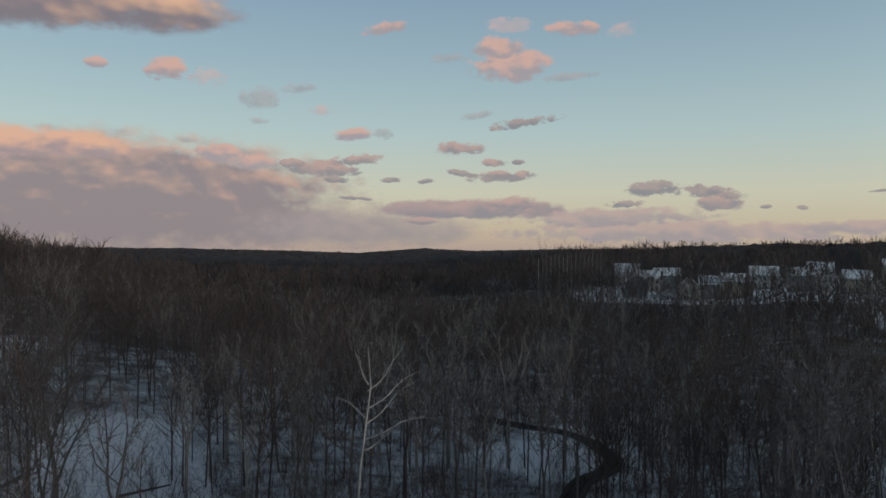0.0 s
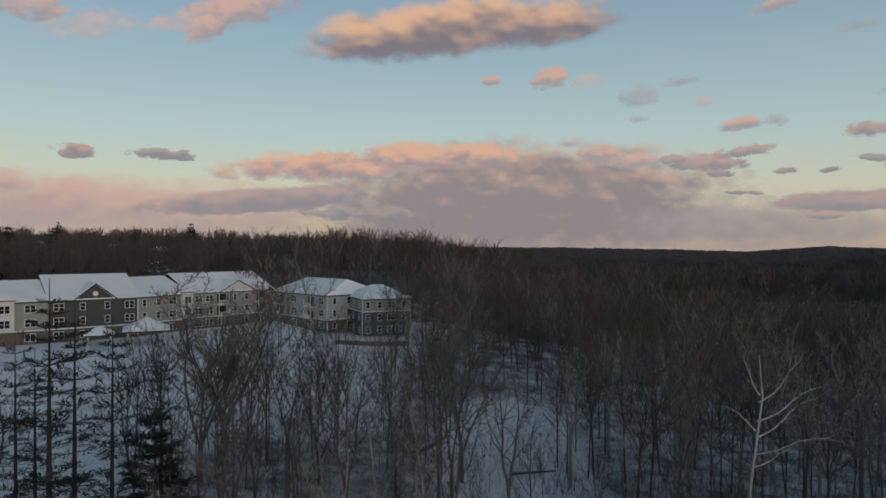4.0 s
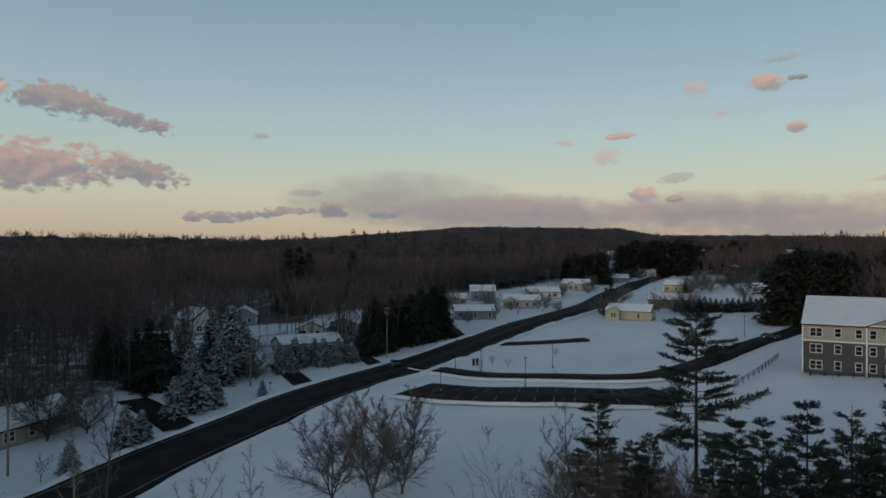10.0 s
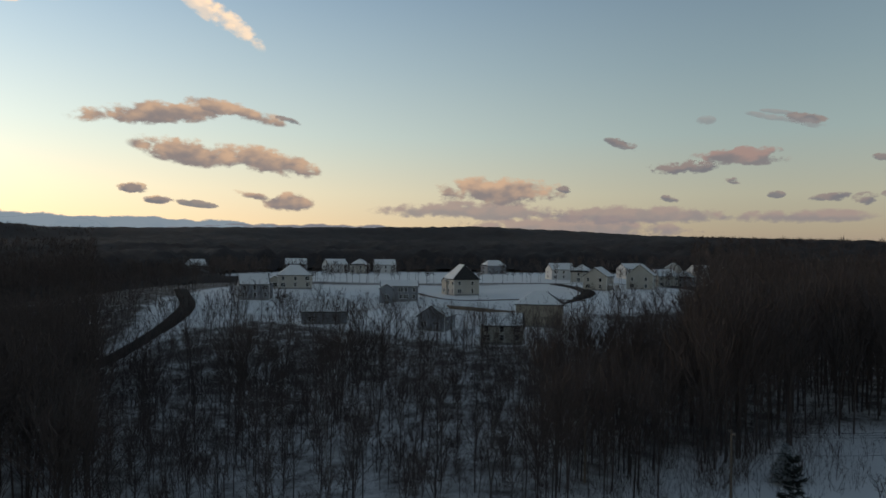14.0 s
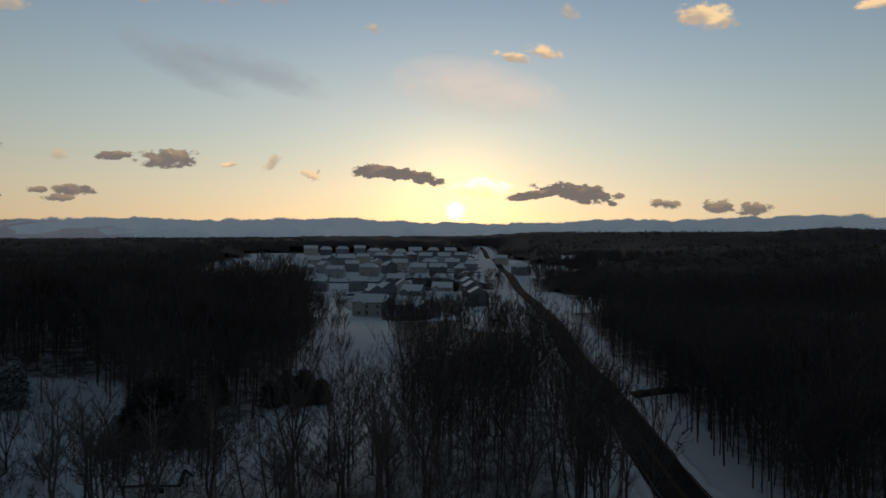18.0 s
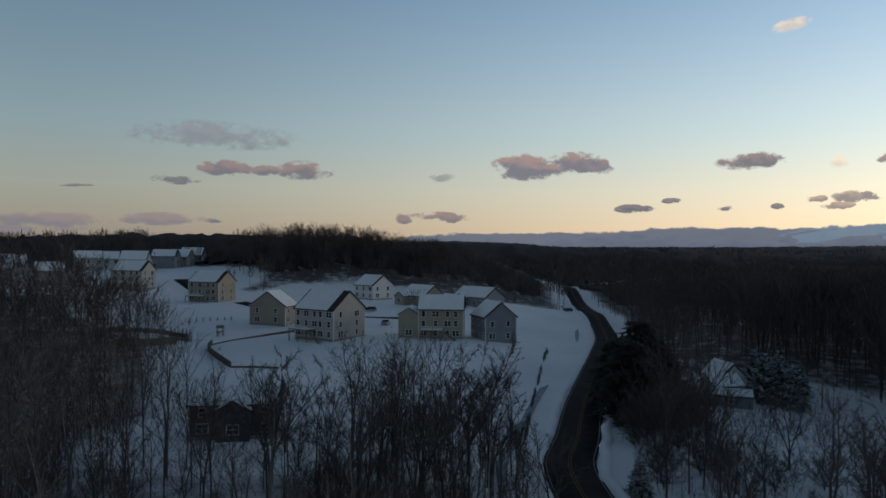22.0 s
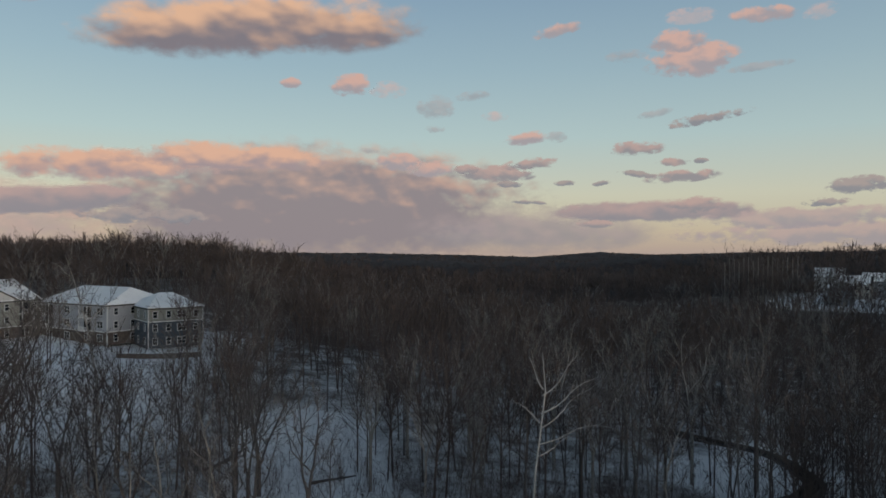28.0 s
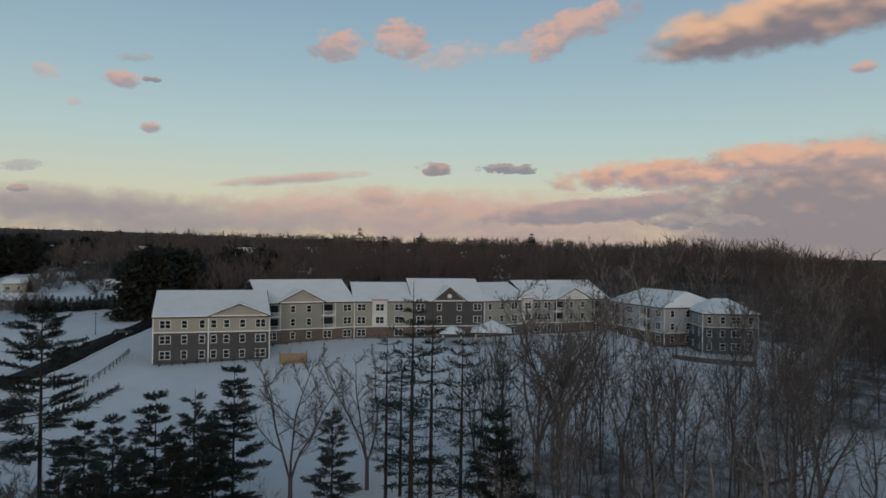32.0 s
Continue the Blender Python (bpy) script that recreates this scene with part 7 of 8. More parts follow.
for a, d, h in ((-171.2, 268, 7), (-168.4, 262, 6), (-172.2, 262, 5), (-170.2, 288, 8), (-172.6, 318, 8), (-174.6, 330, 9), (-167.0, 248, 8), (-164.9, 225, 5), (-174.8, 372, 9), (-176.0, 240, 10), (-176.6, 244, 9), (-177.4, 300, 9), (180.0, 268, 9), (178.8, 262, 8), (178.0, 272, 10), (177.2, 268, 8),
                (177.6, 330, 11), (176.8, 338, 12), (176.2, 330, 10), (177.9, 322, 9), (173.8, 300, 11), (173.0, 330, 10), (171.6, 322, 9), (-175.6, 420, 10), (-177.8, 430, 9), (-178.6, 440, 8), (175.2, 350, 11), (174.6, 358, 12), (176.9, 380, 11), (-179.6, 400, 7), (-166.4, 276, 9), (-163.8, 262, 9), (-162.8, 270, 10)):
    spot("bare_tree", WIDE_KINDS, a, d, h / crown_top(WIDE_KINDS[0]), "bare garden tree between the ranch houses", group="bare garden trees")
DARK = "dark spruce with little snow on it"
for a, d, s in ((-151.2, 260, 2.1), (-152.0, 268, 1.9), (-150.4, 270, 2.0), (-155.5, 290, 1.8), (-176.4, 250, 0.95), (-176.0, 256, 0.8), (178.0, 300, 0.7)):
    spot("spruce_tree", SPRUCE_DARK, a, d, s, DARK, group="dark spruces")
for k in range(34):
    t = k / 33
    spot("spruce_tree", SPRUCE_DARK, -156.6 - 6.2 * t + pick.uniform(-0.25, 0.25), 178 + 26 * t + pick.uniform(-5, 6), 1.08 + pick.uniform(-0.15, 0.22), "dense dark spruce in a tall roadside hedge", group="tall spruce hedge")
for k in range(16):
    t = k / 15
    spot("spruce_tree", SPRUCE_ROUND, 178.6 - 6.0 * t, 268 + pick.uniform(-2, 2), 0.46 + pick.uniform(-0.05, 0.06), "clipped dark evergreen in a hedge row", group="evergreen hedge row")
for a0, a1, d, e, n in ((166.6, 171.2, 240, 0.35, 12), (160.8, 166.2, 262, 0.25, 13), (152.0, 154.0, 300, -0.5, 3), (183.8, 187.1, 405, 0.2, 8), (177.4, 182.8, 470, 1.0, 14), (172.5, 177.5, 520, 0.9, 6)):
    for k in range(n):
        topped("evergreen", YEW_KINDS if k % 3 else SPRUCE_DARK, 12, a0 + (a1 - a0) * (k + 0.5) / n, d + pick.uniform(-10, 16), e - pick.uniform(0, 0.9), "tall dark evergreen in a clump behind the houses", group="dark evergreen clumps")
for k in range(18):
    spot("spruce_tree", SPRUCE_ROUND if k % 2 else SPRUCE_FAR, pick.uniform(136.0, 160.5), pick.uniform(330, 520), pick.uniform(1.2, 1.9), "tall dark evergreen behind the apartments", group="evergreens behind the apartments")
for k in range(26):
    spot("spruce_tree", SPRUCE_FAR, pick.uniform(-171.5, -150), pick.uniform(420, 620), pick.uniform(1.5, 2.2), "tall dark evergreen on the hill", group="evergreens on the hill")
for k in range(7):
    spot("spruce_tree", SPRUCE_FAR, 49.9 - 0.52 * k, 229, 0.13, "small round evergreen shrub in a row", "shrub", "row of small shrubs")
for k in range(6):
    spot("spruce_tree", SPRUCE_FAR, 51.2 - 0.28 * k, 204 - k, 0.3, "small dark evergreen by the fence", "shrub", "evergreens by the fence")
for k in range(11):
    spot("spruce_tree", SPRUCE_FAR, -27.2 - 0.32 * k, 470, 0.55 + 0.2 * (k % 3 == 0), "dark conical evergreen between the houses", group="evergreens in the estate")
for k in range(34):
    t = k / 33
    if k % 9 < 7:
        spot("shrub", SPRUCE_FAR, 21.4 + 1.7 * t, 186 - 76 * t, 0.10 + 0.03 * (k % 3), "low dark shrub in a row along the snowy verge", "shrub", "verge shrubs")
for a, d in ((33.0, 178), (30.6, 176), (37.2, 178), (-123.5, 110), (-125.2, 111), (-126.4, 113), (-130.0, 117), (166, 145), (163, 144.5), (168, 146), (-2.0, 112), (-3.2, 108), (1.9, 98), (0.4, 97), (-1.5, 100), (-172, 142), (-163.0, 160)):
    spot("bush", SMALL_KINDS, a, d, 0.32, "low bare bush in the snow", "bush", "low bushes")
for a, d, t in ((113.0, 93, 20), (120.8, 103, 80), (121.5, 100, 60)):
    x, y = polar(a, d)
    e = tagged(new("fallen_log"), label="dark fallen log on the snowy forest floor", category="log")
    e.matrix_basis = pose(x, y, ground(x, y) + 0.3, 0, 0, t)
    part("stem", Shape().tube((-3, 0, 0), (3, 0, 0.8), 0.22, 0.1, 8), BARK, e)
    part("branch", Shape().tube((1, 0, 0.4), (1.8, 0.9, 1.3), 0.08, 0.03, 6), BARK, e)
# play frame on the hill
x, y = polar(47.6, 205)
e = tagged(new("play_frame"), label="wooden garden play frame with a slide in the snow", category="play frame")
e.matrix_basis = pose(x, y, ground(x, y), 0, 0, 60)
for a in (-0.8, 0.8):
    for b in (-0.8, 0.8):
        part("post", Shape().box(a - 0.07, a + 0.07, b - 0.07, b + 0.07, -0.5, 2.6), WOOD, e)
part("platform", Shape().box(-0.9, 0.9, -0.9, 0.9, 1.3, 1.42), WOOD, e)
part("canopy", Shape().prism([(-1.0, 2.5), (1.0, 2.5), (0, 3.3)], -0.95, 0.95), WOOD, e)
part("slide", Shape().add([(0.9, -0.4, 1.4), (3.6, -0.4, 0.1), (3.6, 0.4, 0.1), (0.9, 0.4, 1.4), (0.9, -0.4, 1.3), (3.6, -0.4, 0.0), (3.6, 0.4, 0.0), (0.9, 0.4, 1.3)], [(0, 1, 2, 3), (7, 6, 5, 4), (0, 4, 5, 1), (2, 6, 7, 3)]), TRIM, e)

# the pale, thin row of trees on the skyline
for k in range(16):
    topped("bare_tree", THIN_KINDS, 17, 82.2 - 0.33 * k, 300 + 8 * (k % 3), 0.75 + 0.12 * ((k * 5) % 3), "tall thin pale tree on the skyline", group="pale skyline trees")
for k in range(14):
    topped("bare_tree", FAR_KINDS, 17, 131.0 - 0.75 * k, 255 + 9 * (k % 4), 1.8 - 0.08 * abs(k - 5), "tall bare tree behind the apartments", group="tall trees behind the apartments")
for k in range(18):
    a = pick.uniform(150, 212)
    topped("spruce_tree", SPRUCE_FAR, 12, a, pick.uniform(780, 980), float(np.interp(a, [150, 158, 168, 181, 195, 204, 212], [0.9, 1.1, 1.35, 1.85, 2.05, 1.45, 0.9])) + pick.uniform(-0.15, 0.3), "distant evergreen on the wooded skyline", group="evergreens on the skyline")
ta, td = rng.uniform(140, 224, 120), rng.uniform(560, 760, 120)
joined_woods("skyline_woods", td * np.cos(np.radians(ta)), td * np.sin(np.radians(ta)), [template(800 + k, 16.0, 0, 110, 0.16, wide=0.34) for k in range(4)], "round bare crowns of distant trees on the skyline",
             np.interp(ta, [140, 150, 158, 168, 181, 195, 204, 222], [0.3, 0.35, 0.6, 1.0, 1.5, 1.8, 1.25, 0.8]) + rng.uniform(-0.5, 0.25, 120))
ta, td = rng.uniform(-31.5, -14.8, 60), rng.uniform(340, 720, 60)
joined_woods("estate_trees", td * np.cos(np.radians(ta)), td * np.sin(np.radians(ta)), [template(806 + k, 8.0, 11, 8, 0.06) for k in range(4)], "small bare street trees between packed houses")
# the dark evergreens behind the apartments
ta, td = rng.uniform(136, 166, 110), rng.uniform(300, 440, 110)
joined_woods("evergreen_woods", td * np.cos(np.radians(ta)), td * np.sin(np.radians(ta)), [template(864 + k, 14.0, 0, 150, 0.24, wide=0.30) for k in range(4)], "dark evergreens standing close behind the apartments", rng.uniform(-2.4, -0.7, 110), NEEDLE)
# the brown woods close behind the roadside houses
ta, td = np.concatenate([rng.uniform(-169, -156, 150), rng.uniform(-179, -168, 110), rng.uniform(170, 179, 40)]), np.concatenate([rng.uniform(295, 420, 150), rng.uniform(350, 540, 110), rng.uniform(340, 520, 40)])
tx, ty = td * np.cos(np.radians(ta)), td * np.sin(np.radians(ta))
k = openness(tx, ty) < -1
joined_woods("village_woods", tx[k], ty[k], [template(812 + k, 15.0, 13, 10, 0.10, 1, 52) for k in range(5)], "broad brown bare trees behind the roadside houses")

# ---- clouds: a far backdrop of the sky ----
CLOUD_FAR = 4200.0


def cloud_material(name, lit, shade, soft, thick=1.0, ragged=1.15, edge=(-0.35, 0.45), mottle=0.9, fine=0.0105, relief=1.5, base=1.2):
    """A billowing cloud: a ragged patch, lit on the sides that face up and towards the sun."""
    m = bpy.data.materials.new(name)
    m.use_nodes = True
    n, l = m.node_tree.nodes, m.node_tree.links
    n.remove(n["Principled BSDF"])
    tc, sep, geo = n.new("ShaderNodeTexCoord"), n.new("ShaderNodeSeparateXYZ"), n.new("ShaderNodeNewGeometry")
    l.new(tc.outputs["Object"], sep.inputs[0])

    def calc(op, a, b=None, c=None):
        k = n.new("ShaderNodeMath")
        k.operation = op
        for s, val in enumerate((a, b, c)):
            if val is None:
                continue
            if isinstance(val, (int, float)):
                k.inputs[s].default_value = val
            else:
                l.new(val, k.inputs[s])
        return k.outputs[0]

    def grain(scale, detail, shift=(0, 0, 0), rough=0.55):
        mp, q = n.new("ShaderNodeMapping"), n.new("ShaderNodeTexNoise")
        mp.inputs["Scale"].default_value, mp.inputs["Location"].default_value = (1, 1, 1.7), (shift[0], shift[1], shift[2] * 1.7)
        q.inputs["Scale"].default_value, q.inputs["Detail"].default_value, q.inputs["Roughness"].default_value = scale, detail, rough
        l.new(geo.outputs["Position"], mp.inputs[0]), l.new(mp.outputs[0], q.inputs["Vector"])
        return q.outputs["Fac"]

    towards = SUN_WAY * 36 + Vector((0, 0, 26))
    no, big = grain(fine, 8), grain(fine * 0.38, 4)
    soft_no, ahead = grain(fine * 0.55, 2, rough=0.4), grain(fine * 0.55, 2, towards, 0.4)
    x, z = sep.outputs["X"], sep.outputs["Z"]
    zz = calc('MAXIMUM', z, calc('MULTIPLY', z, -base))
    r = calc('SQRT', calc('ADD', calc('MULTIPLY', x, x), calc('MULTIPLY', zz, zz)))
    wob = calc("ADD", calc("MULTIPLY", calc("SUBTRACT", no, 0.5), 1.3 * ragged), calc("MULTIPLY", calc("SUBTRACT", big, 0.5), 1.3 * ragged))
    body = calc('ADD', calc('SUBTRACT', 0.74 + 0.45 * soft, r), wob)
    mr = n.new("ShaderNodeMapRange")
    mr.interpolation_type = 'SMOOTHSTEP'
    mr.inputs["From Min"].default_value, mr.inputs["From Max"].default_value = 0.0, soft
    mr.inputs["To Max"].default_value = thick
    l.new(body, mr.inputs["Value"])
    # the patch's rim stays empty
    rim = n.new("ShaderNodeMapRange")
    rim.inputs["From Min"].default_value, rim.inputs["From Max"].default_value = 0.99, 0.84
    l.new(r, rim.inputs["Value"])
    alpha = calc('MULTIPLY', mr.outputs[0], rim.outputs[0])
    hgt = n.new("ShaderNodeMapRange")
    hgt.interpolation_type = 'SMOOTHSTEP'
    hgt.inputs["From Min"].default_value, hgt.inputs["From Max"].default_value = edge
    bright = calc('ADD', calc('MULTIPLY', calc('SUBTRACT', soft_no, ahead), relief), calc('MULTIPLY', calc('SUBTRACT', no, 0.5), mottle))
    l.new(calc('ADD', calc('MULTIPLY', z, 0.8), bright), hgt.inputs["Value"])
    mix = n.new("ShaderNodeMix")
    mix.data_type = 'RGBA'
    mix.inputs["A"].default_value, mix.inputs["B"].default_value = (*shade, 1), (*lit, 1)
    l.new(hgt.outputs[0], mix.inputs["Factor"])
    em, tr, ms = n.new("ShaderNodeEmission"), n.new("ShaderNodeBsdfTransparent"), n.new("ShaderNodeMixShader")
    l.new(mix.outputs["Result"], em.inputs["Color"])
    l.new(alpha, ms.inputs[0]), l.new(tr.outputs[0], ms.inputs[1]), l.new(em.outputs[0], ms.inputs[2])
    l.new(ms.outputs[0], n["Material Output"].inputs["Surface"])
    return m


PEACH = cloud_material("peach_cloud", (0.72, 0.45, 0.30), (0.215, 0.195, 0.22), 0.45, ragged=0.55, edge=(-0.35, 0.55), mottle=0.45, fine=0.0065, relief=2.0)
PEACHS = cloud_material("peach_streak", (0.70, 0.43, 0.31), (0.36, 0.29, 0.30), 0.45, ragged=0.8, edge=(-0.5, 0.4))
PINK = cloud_material("pink_cloud", (0.61, 0.40, 0.34), (0.36, 0.325, 0.345), 0.55, 0.95, ragged=1.25, fine=0.0145)
MAUVE = cloud_material("mauve_cloud", (0.47, 0.34, 0.31), (0.28, 0.265, 0.28), 0.45, 0.95, ragged=1.3, fine=0.015)
MAUVEB = cloud_material("mauve_billow", (0.62, 0.43, 0.36), (0.34, 0.32, 0.34), 0.30, edge=(-0.2, 0.7), ragged=0.95, fine=0.013)
DUSKY = cloud_material("grey_cloud", (0.37, 0.31, 0.295), (0.245, 0.245, 0.27), 0.45, 0.93, ragged=1.45, fine=0.02)
LENS = cloud_material("lens_cloud", (0.46, 0.33, 0.31), (0.27, 0.255, 0.28), 0.28, 0.95, ragged=0.45, edge=(-0.5, 0.8))
LOWB = cloud_material("low_streak", (0.46, 0.355, 0.335), (0.33, 0.30, 0.32), 0.50, 0.85, ragged=1.1, fine=0.012)
WISP = cloud_material("pink_wisp", (0.60, 0.43, 0.39), (0.47, 0.40, 0.40), 0.95, 0.62, ragged=1.5, fine=0.02)
GREYW = cloud_material("grey_wisp", (0.40, 0.37, 0.37), (0.31, 0.31, 0.33), 0.90, 0.60, ragged=1.5, fine=0.019)
VEIL = cloud_material("mauve_veil", (0.38, 0.315, 0.315), (0.29, 0.27, 0.285), 0.85, 0.85, ragged=0.7, fine=0.007)
PINKV = cloud_material("pink_veil", (0.58, 0.385, 0.325), (0.40, 0.315, 0.315), 0.95, 0.80, ragged=0.75, fine=0.007)
GREYV = cloud_material("grey_veil", (0.33, 0.32, 0.32), (0.27, 0.27, 0.285), 1.2, 0.75, ragged=0.6, fine=0.006)
MASS = cloud_material("broad_cloud", (0.58, 0.38, 0.30), (0.27, 0.235, 0.25), 0.40, 0.97, ragged=0.42, edge=(0.05, 0.85), mottle=0.6, fine=0.0075, relief=2.0)
WARM = cloud_material("warm_cloud", (0.80, 0.55, 0.38), (0.33, 0.29, 0.29), 0.38, edge=(-0.45, 0.75), relief=1.8, ragged=0.95, fine=0.013)
SUNSET = cloud_material("backlit_cloud", (1.0, 0.68, 0.44), (0.50, 0.41, 0.36), 0.16, edge=(0.1, 0.95), ragged=0.95, fine=0.017)
DARKW = cloud_material("sunset_scrap", (0.95, 0.66, 0.42), (0.46, 0.39, 0.36), 0.30, 0.95, edge=(-0.2, 0.8), ragged=1.3, fine=0.019)
GOLD = cloud_material("gold_cloud", (2.5, 1.75, 0.95), (1.35, 1.05, 0.80), 0.60, ragged=1.25, fine=0.016)
GOLDW = cloud_material("gold_wisp", (1.7, 1.2, 0.75), (1.2, 0.95, 0.72), 0.95, 0.65, ragged=1.4, fine=0.02)
GOLDP = cloud_material("peach_gold_cloud", (1.75, 1.28, 0.95), (0.98, 0.84, 0.78), 0.70, 0.9, ragged=1.25)
BRIGHT = cloud_material("sunlit_cloud", (6.0, 4.6, 2.4), (3.6, 2.6, 1.3), 0.45, 0.9, ragged=1.3)
HAZE = cloud_material("sunlit_haze", (2.5, 1.75, 1.30), (1.8, 1.45, 1.20), 1.3, 0.42, ragged=0.7, fine=0.005)
SHADEV = cloud_material("shadow_veil", (0.80, 0.80, 0.84), (0.66, 0.69, 0.76), 1.2, 0.45, ragged=0.9, fine=0.006)
BANK_SUN = cloud_material("backlit_cloud_bank", (0.29, 0.36, 0.43), (0.235, 0.315, 0.39), 0.08, ragged=0.28)
BANK = cloud_material("cloud_bank", (0.25, 0.26, 0.30), (0.20, 0.225, 0.28), 0.12, ragged=0.32)
CLOUD_RINGS = [(0.0, 0.0)] + [(r * math.cos(2 * math.pi * k / 20), r * math.sin(2 * math.pi * k / 20)) for r in (0.34, 0.67, 1.0) for k in range(20)]
CLOUD_FACES = [(0, 1 + k, 1 + (k + 1) % 20) for k in range(20)] + [(1 + 20 * j + k, 21 + 20 * j + k, 21 + 20 * j + (k + 1) % 20, 1 + 20 * j + (k + 1) % 20) for j in range(2) for k in range(20)]
made_clouds = []


def cloud(mat, az, el, wide, high, label, tilt=0.0):
    """A cloud on the dome of the sky at a bearing and elevation, its width and height in degrees; tilt: degrees by which it rises to the right."""
    d = CLOUD_FAR + 14 * wide + (len(made_clouds) % 20) * 0.6
    made_clouds.append(label)
    hw, hh = d * math.sin(radians(wide / 2)) * 1.32, d * math.sin(radians(high / 2)) * 1.4
    shape = Shape().add([(x, math.sqrt(d * d - (x * hw) ** 2 - (z * hh) ** 2) - d, z) for x, z in CLOUD_RINGS], CLOUD_FACES)
    ob = new("cloud", shape.mesh("cloud", mat))
    x, y = polar(az, d * math.cos(radians(el)))
    ob.matrix_basis = Matrix.LocRotScale((x, y, EYE_Z + d * math.sin(radians(el))), Euler((radians(el), radians(-tilt), radians(az - 90))), (hw, 1, hh))
    tagged(ob, label=label, category="cloud", group="evening clouds", kind="structure")


# the broad masses low in the east
cloud(MASS, 114.5, 3.4, 34.0, 9.0, "broad mauve cloud with a peach upper edge")
cloud(PEACHS, 121.5, 7.3, 15.0, 2.0, "peach-lit upper edge of the broad cloud")
cloud(VEIL, 97.0, 1.6, 17.0, 3.4, "thin mauve veil of cloud")
cloud(LOWB, 72.0, 1.4, 24.0, 1.7, "low mauve streak of cloud")
cloud(PINKV, 142.0, 2.4, 26.0, 4.6, "thin pink veil of cloud")
cloud(VEIL, 168.0, 2.2, 24.0, 3.2, "thin mauve veil of cloud")
cloud(VEIL, -170.0, 2.6, 20.0, 3.2, "thin mauve veil of cloud")
cloud(LOWB, -103.0, 1.9, 18.0, 1.8, "low mauve streak of cloud")
cloud(PEACH, 119.2, 17.13, 22.4, 4.4, "large pink cloud with a grey base", 6)
cloud(PINK, 116.6, 13.22, 1.5, 0.8, "pink evening cloud")
cloud(PINK, 111.3, 13.26, 3.5, 1.5, "pink evening cloud")
cloud(WISP, 108.7, 12.94, 2.6, 1.2, "faint pink wisp of cloud")
cloud(GREYW, 104.8, 11.61, 2.6, 1.7, "faint grey wisp of cloud")
cloud(GREYW, 101.8, 12.54, 2.4, 0.7, "faint grey wisp of cloud", 6)
cloud(WISP, 100.0, 10.92, 1.9, 0.7, "faint pink wisp of cloud")
cloud(GREYW, 104.9, 9.94, 1.4, 0.6, "faint grey wisp of cloud")
cloud(PINK, 97.4, 9.17, 3.2, 1.0, "pink evening cloud", 6)
cloud(GREYW, 95.0, 9.21, 1.5, 0.8, "faint grey wisp of cloud")
cloud(PINK, 94.7, 17.48, 3.6, 1.0, "pink evening cloud", 14)
cloud(PINK, 85.6, 16.04, 3.8, 1.6, "pink evening cloud")
cloud(PINK, 84.7, 14.52, 6.0, 2.4, "pink evening cloud")
cloud(GREYW, 87.3, 10.81, 2.3, 0.6, "faint grey wisp of cloud", 10)
cloud(DUSKY, 83.5, 10.23, 5.6, 0.8, "small grey evening cloud", 9)
cloud(MAUVE, 88.8, 8.14, 3.9, 1.0, "mauve evening cloud")
cloud(MAUVE, 86.0, 7.02, 2.2, 0.7, "mauve evening cloud")
cloud(DUSKY, 83.9, 7.06, 0.9, 0.4, "small grey evening cloud")
cloud(DUSKY, 88.5, 6.16, 3.0, 0.5, "small grey evening cloud", -6)
cloud(MAUVE, 85.3, 5.88, 4.7, 0.9, "mauve evening cloud", 4)
cloud(MAUVE, 99.5, 6.32, 5.1, 1.2, "mauve evening cloud")
cloud(MAUVE, 96.9, 7.13, 4.2, 0.9, "mauve evening cloud", 5)
cloud(MAUVE, 102.3, 6.71, 1.7, 0.7, "mauve evening cloud")
cloud(DUSKY, 98.7, 5.50, 1.8, 0.5, "small grey evening cloud")
cloud(DUSKY, 94.3, 5.55, 1.6, 0.4, "small grey evening cloud")
cloud(DUSKY, 91.4, 5.49, 1.3, 0.4, "small grey evening cloud", 6)
cloud(PINK, 107.8, 7.25, 3.5, 1.3, "pink evening cloud")
cloud(PINK, 105.1, 6.71, 3.5, 1.3, "pink evening cloud", 4)
cloud(GREYW, 110.3, 8.14, 1.4, 0.4, "faint grey wisp of cloud")
cloud(DUSKY, 97.5, 4.05, 3.0, 0.3, "small grey evening cloud", -3)
cloud(LENS, 87.9, 3.2, 15.0, 1.7, "long mauve evening cloud")
cloud(MAUVE, 84.2, 3.65, 4.0, 1.2, "mauve evening cloud")
cloud(MAUVE, 92.0, 2.26, 2.7, 0.6, "mauve evening cloud")
cloud(LOWB, 77.1, 2.57, 14.7, 1.4, "low mauve streak of cloud", 2)
cloud(DUSKY, 73.0, 4.78, 4.3, 1.2, "small grey evening cloud")
cloud(DUSKY, 69.2, 4.50, 4.5, 1.0, "small grey evening cloud", -8)
cloud(MAUVE, 68.1, 3.64, 3.4, 1.3, "mauve evening cloud")
cloud(DUSKY, 75.4, 3.68, 2.9, 0.6, "small grey evening cloud")
cloud(DUSKY, 65.2, 3.34, 0.8, 0.3, "small grey evening cloud")
cloud(DUSKY, 62.8, 3.23, 0.9, 0.3, "small grey evening cloud")
cloud(DUSKY, 57.5, 4.35, 2.1, 0.2, "small grey evening cloud", 4)
cloud(DUSKY, 50.9, 5.06, 3.1, 0.7, "small grey evening cloud")
cloud(MAUVE, 47.4, 6.06, 3.9, 1.1, "mauve evening cloud")
cloud(MAUVE, 44.3, 5.99, 1.9, 0.8, "mauve evening cloud")
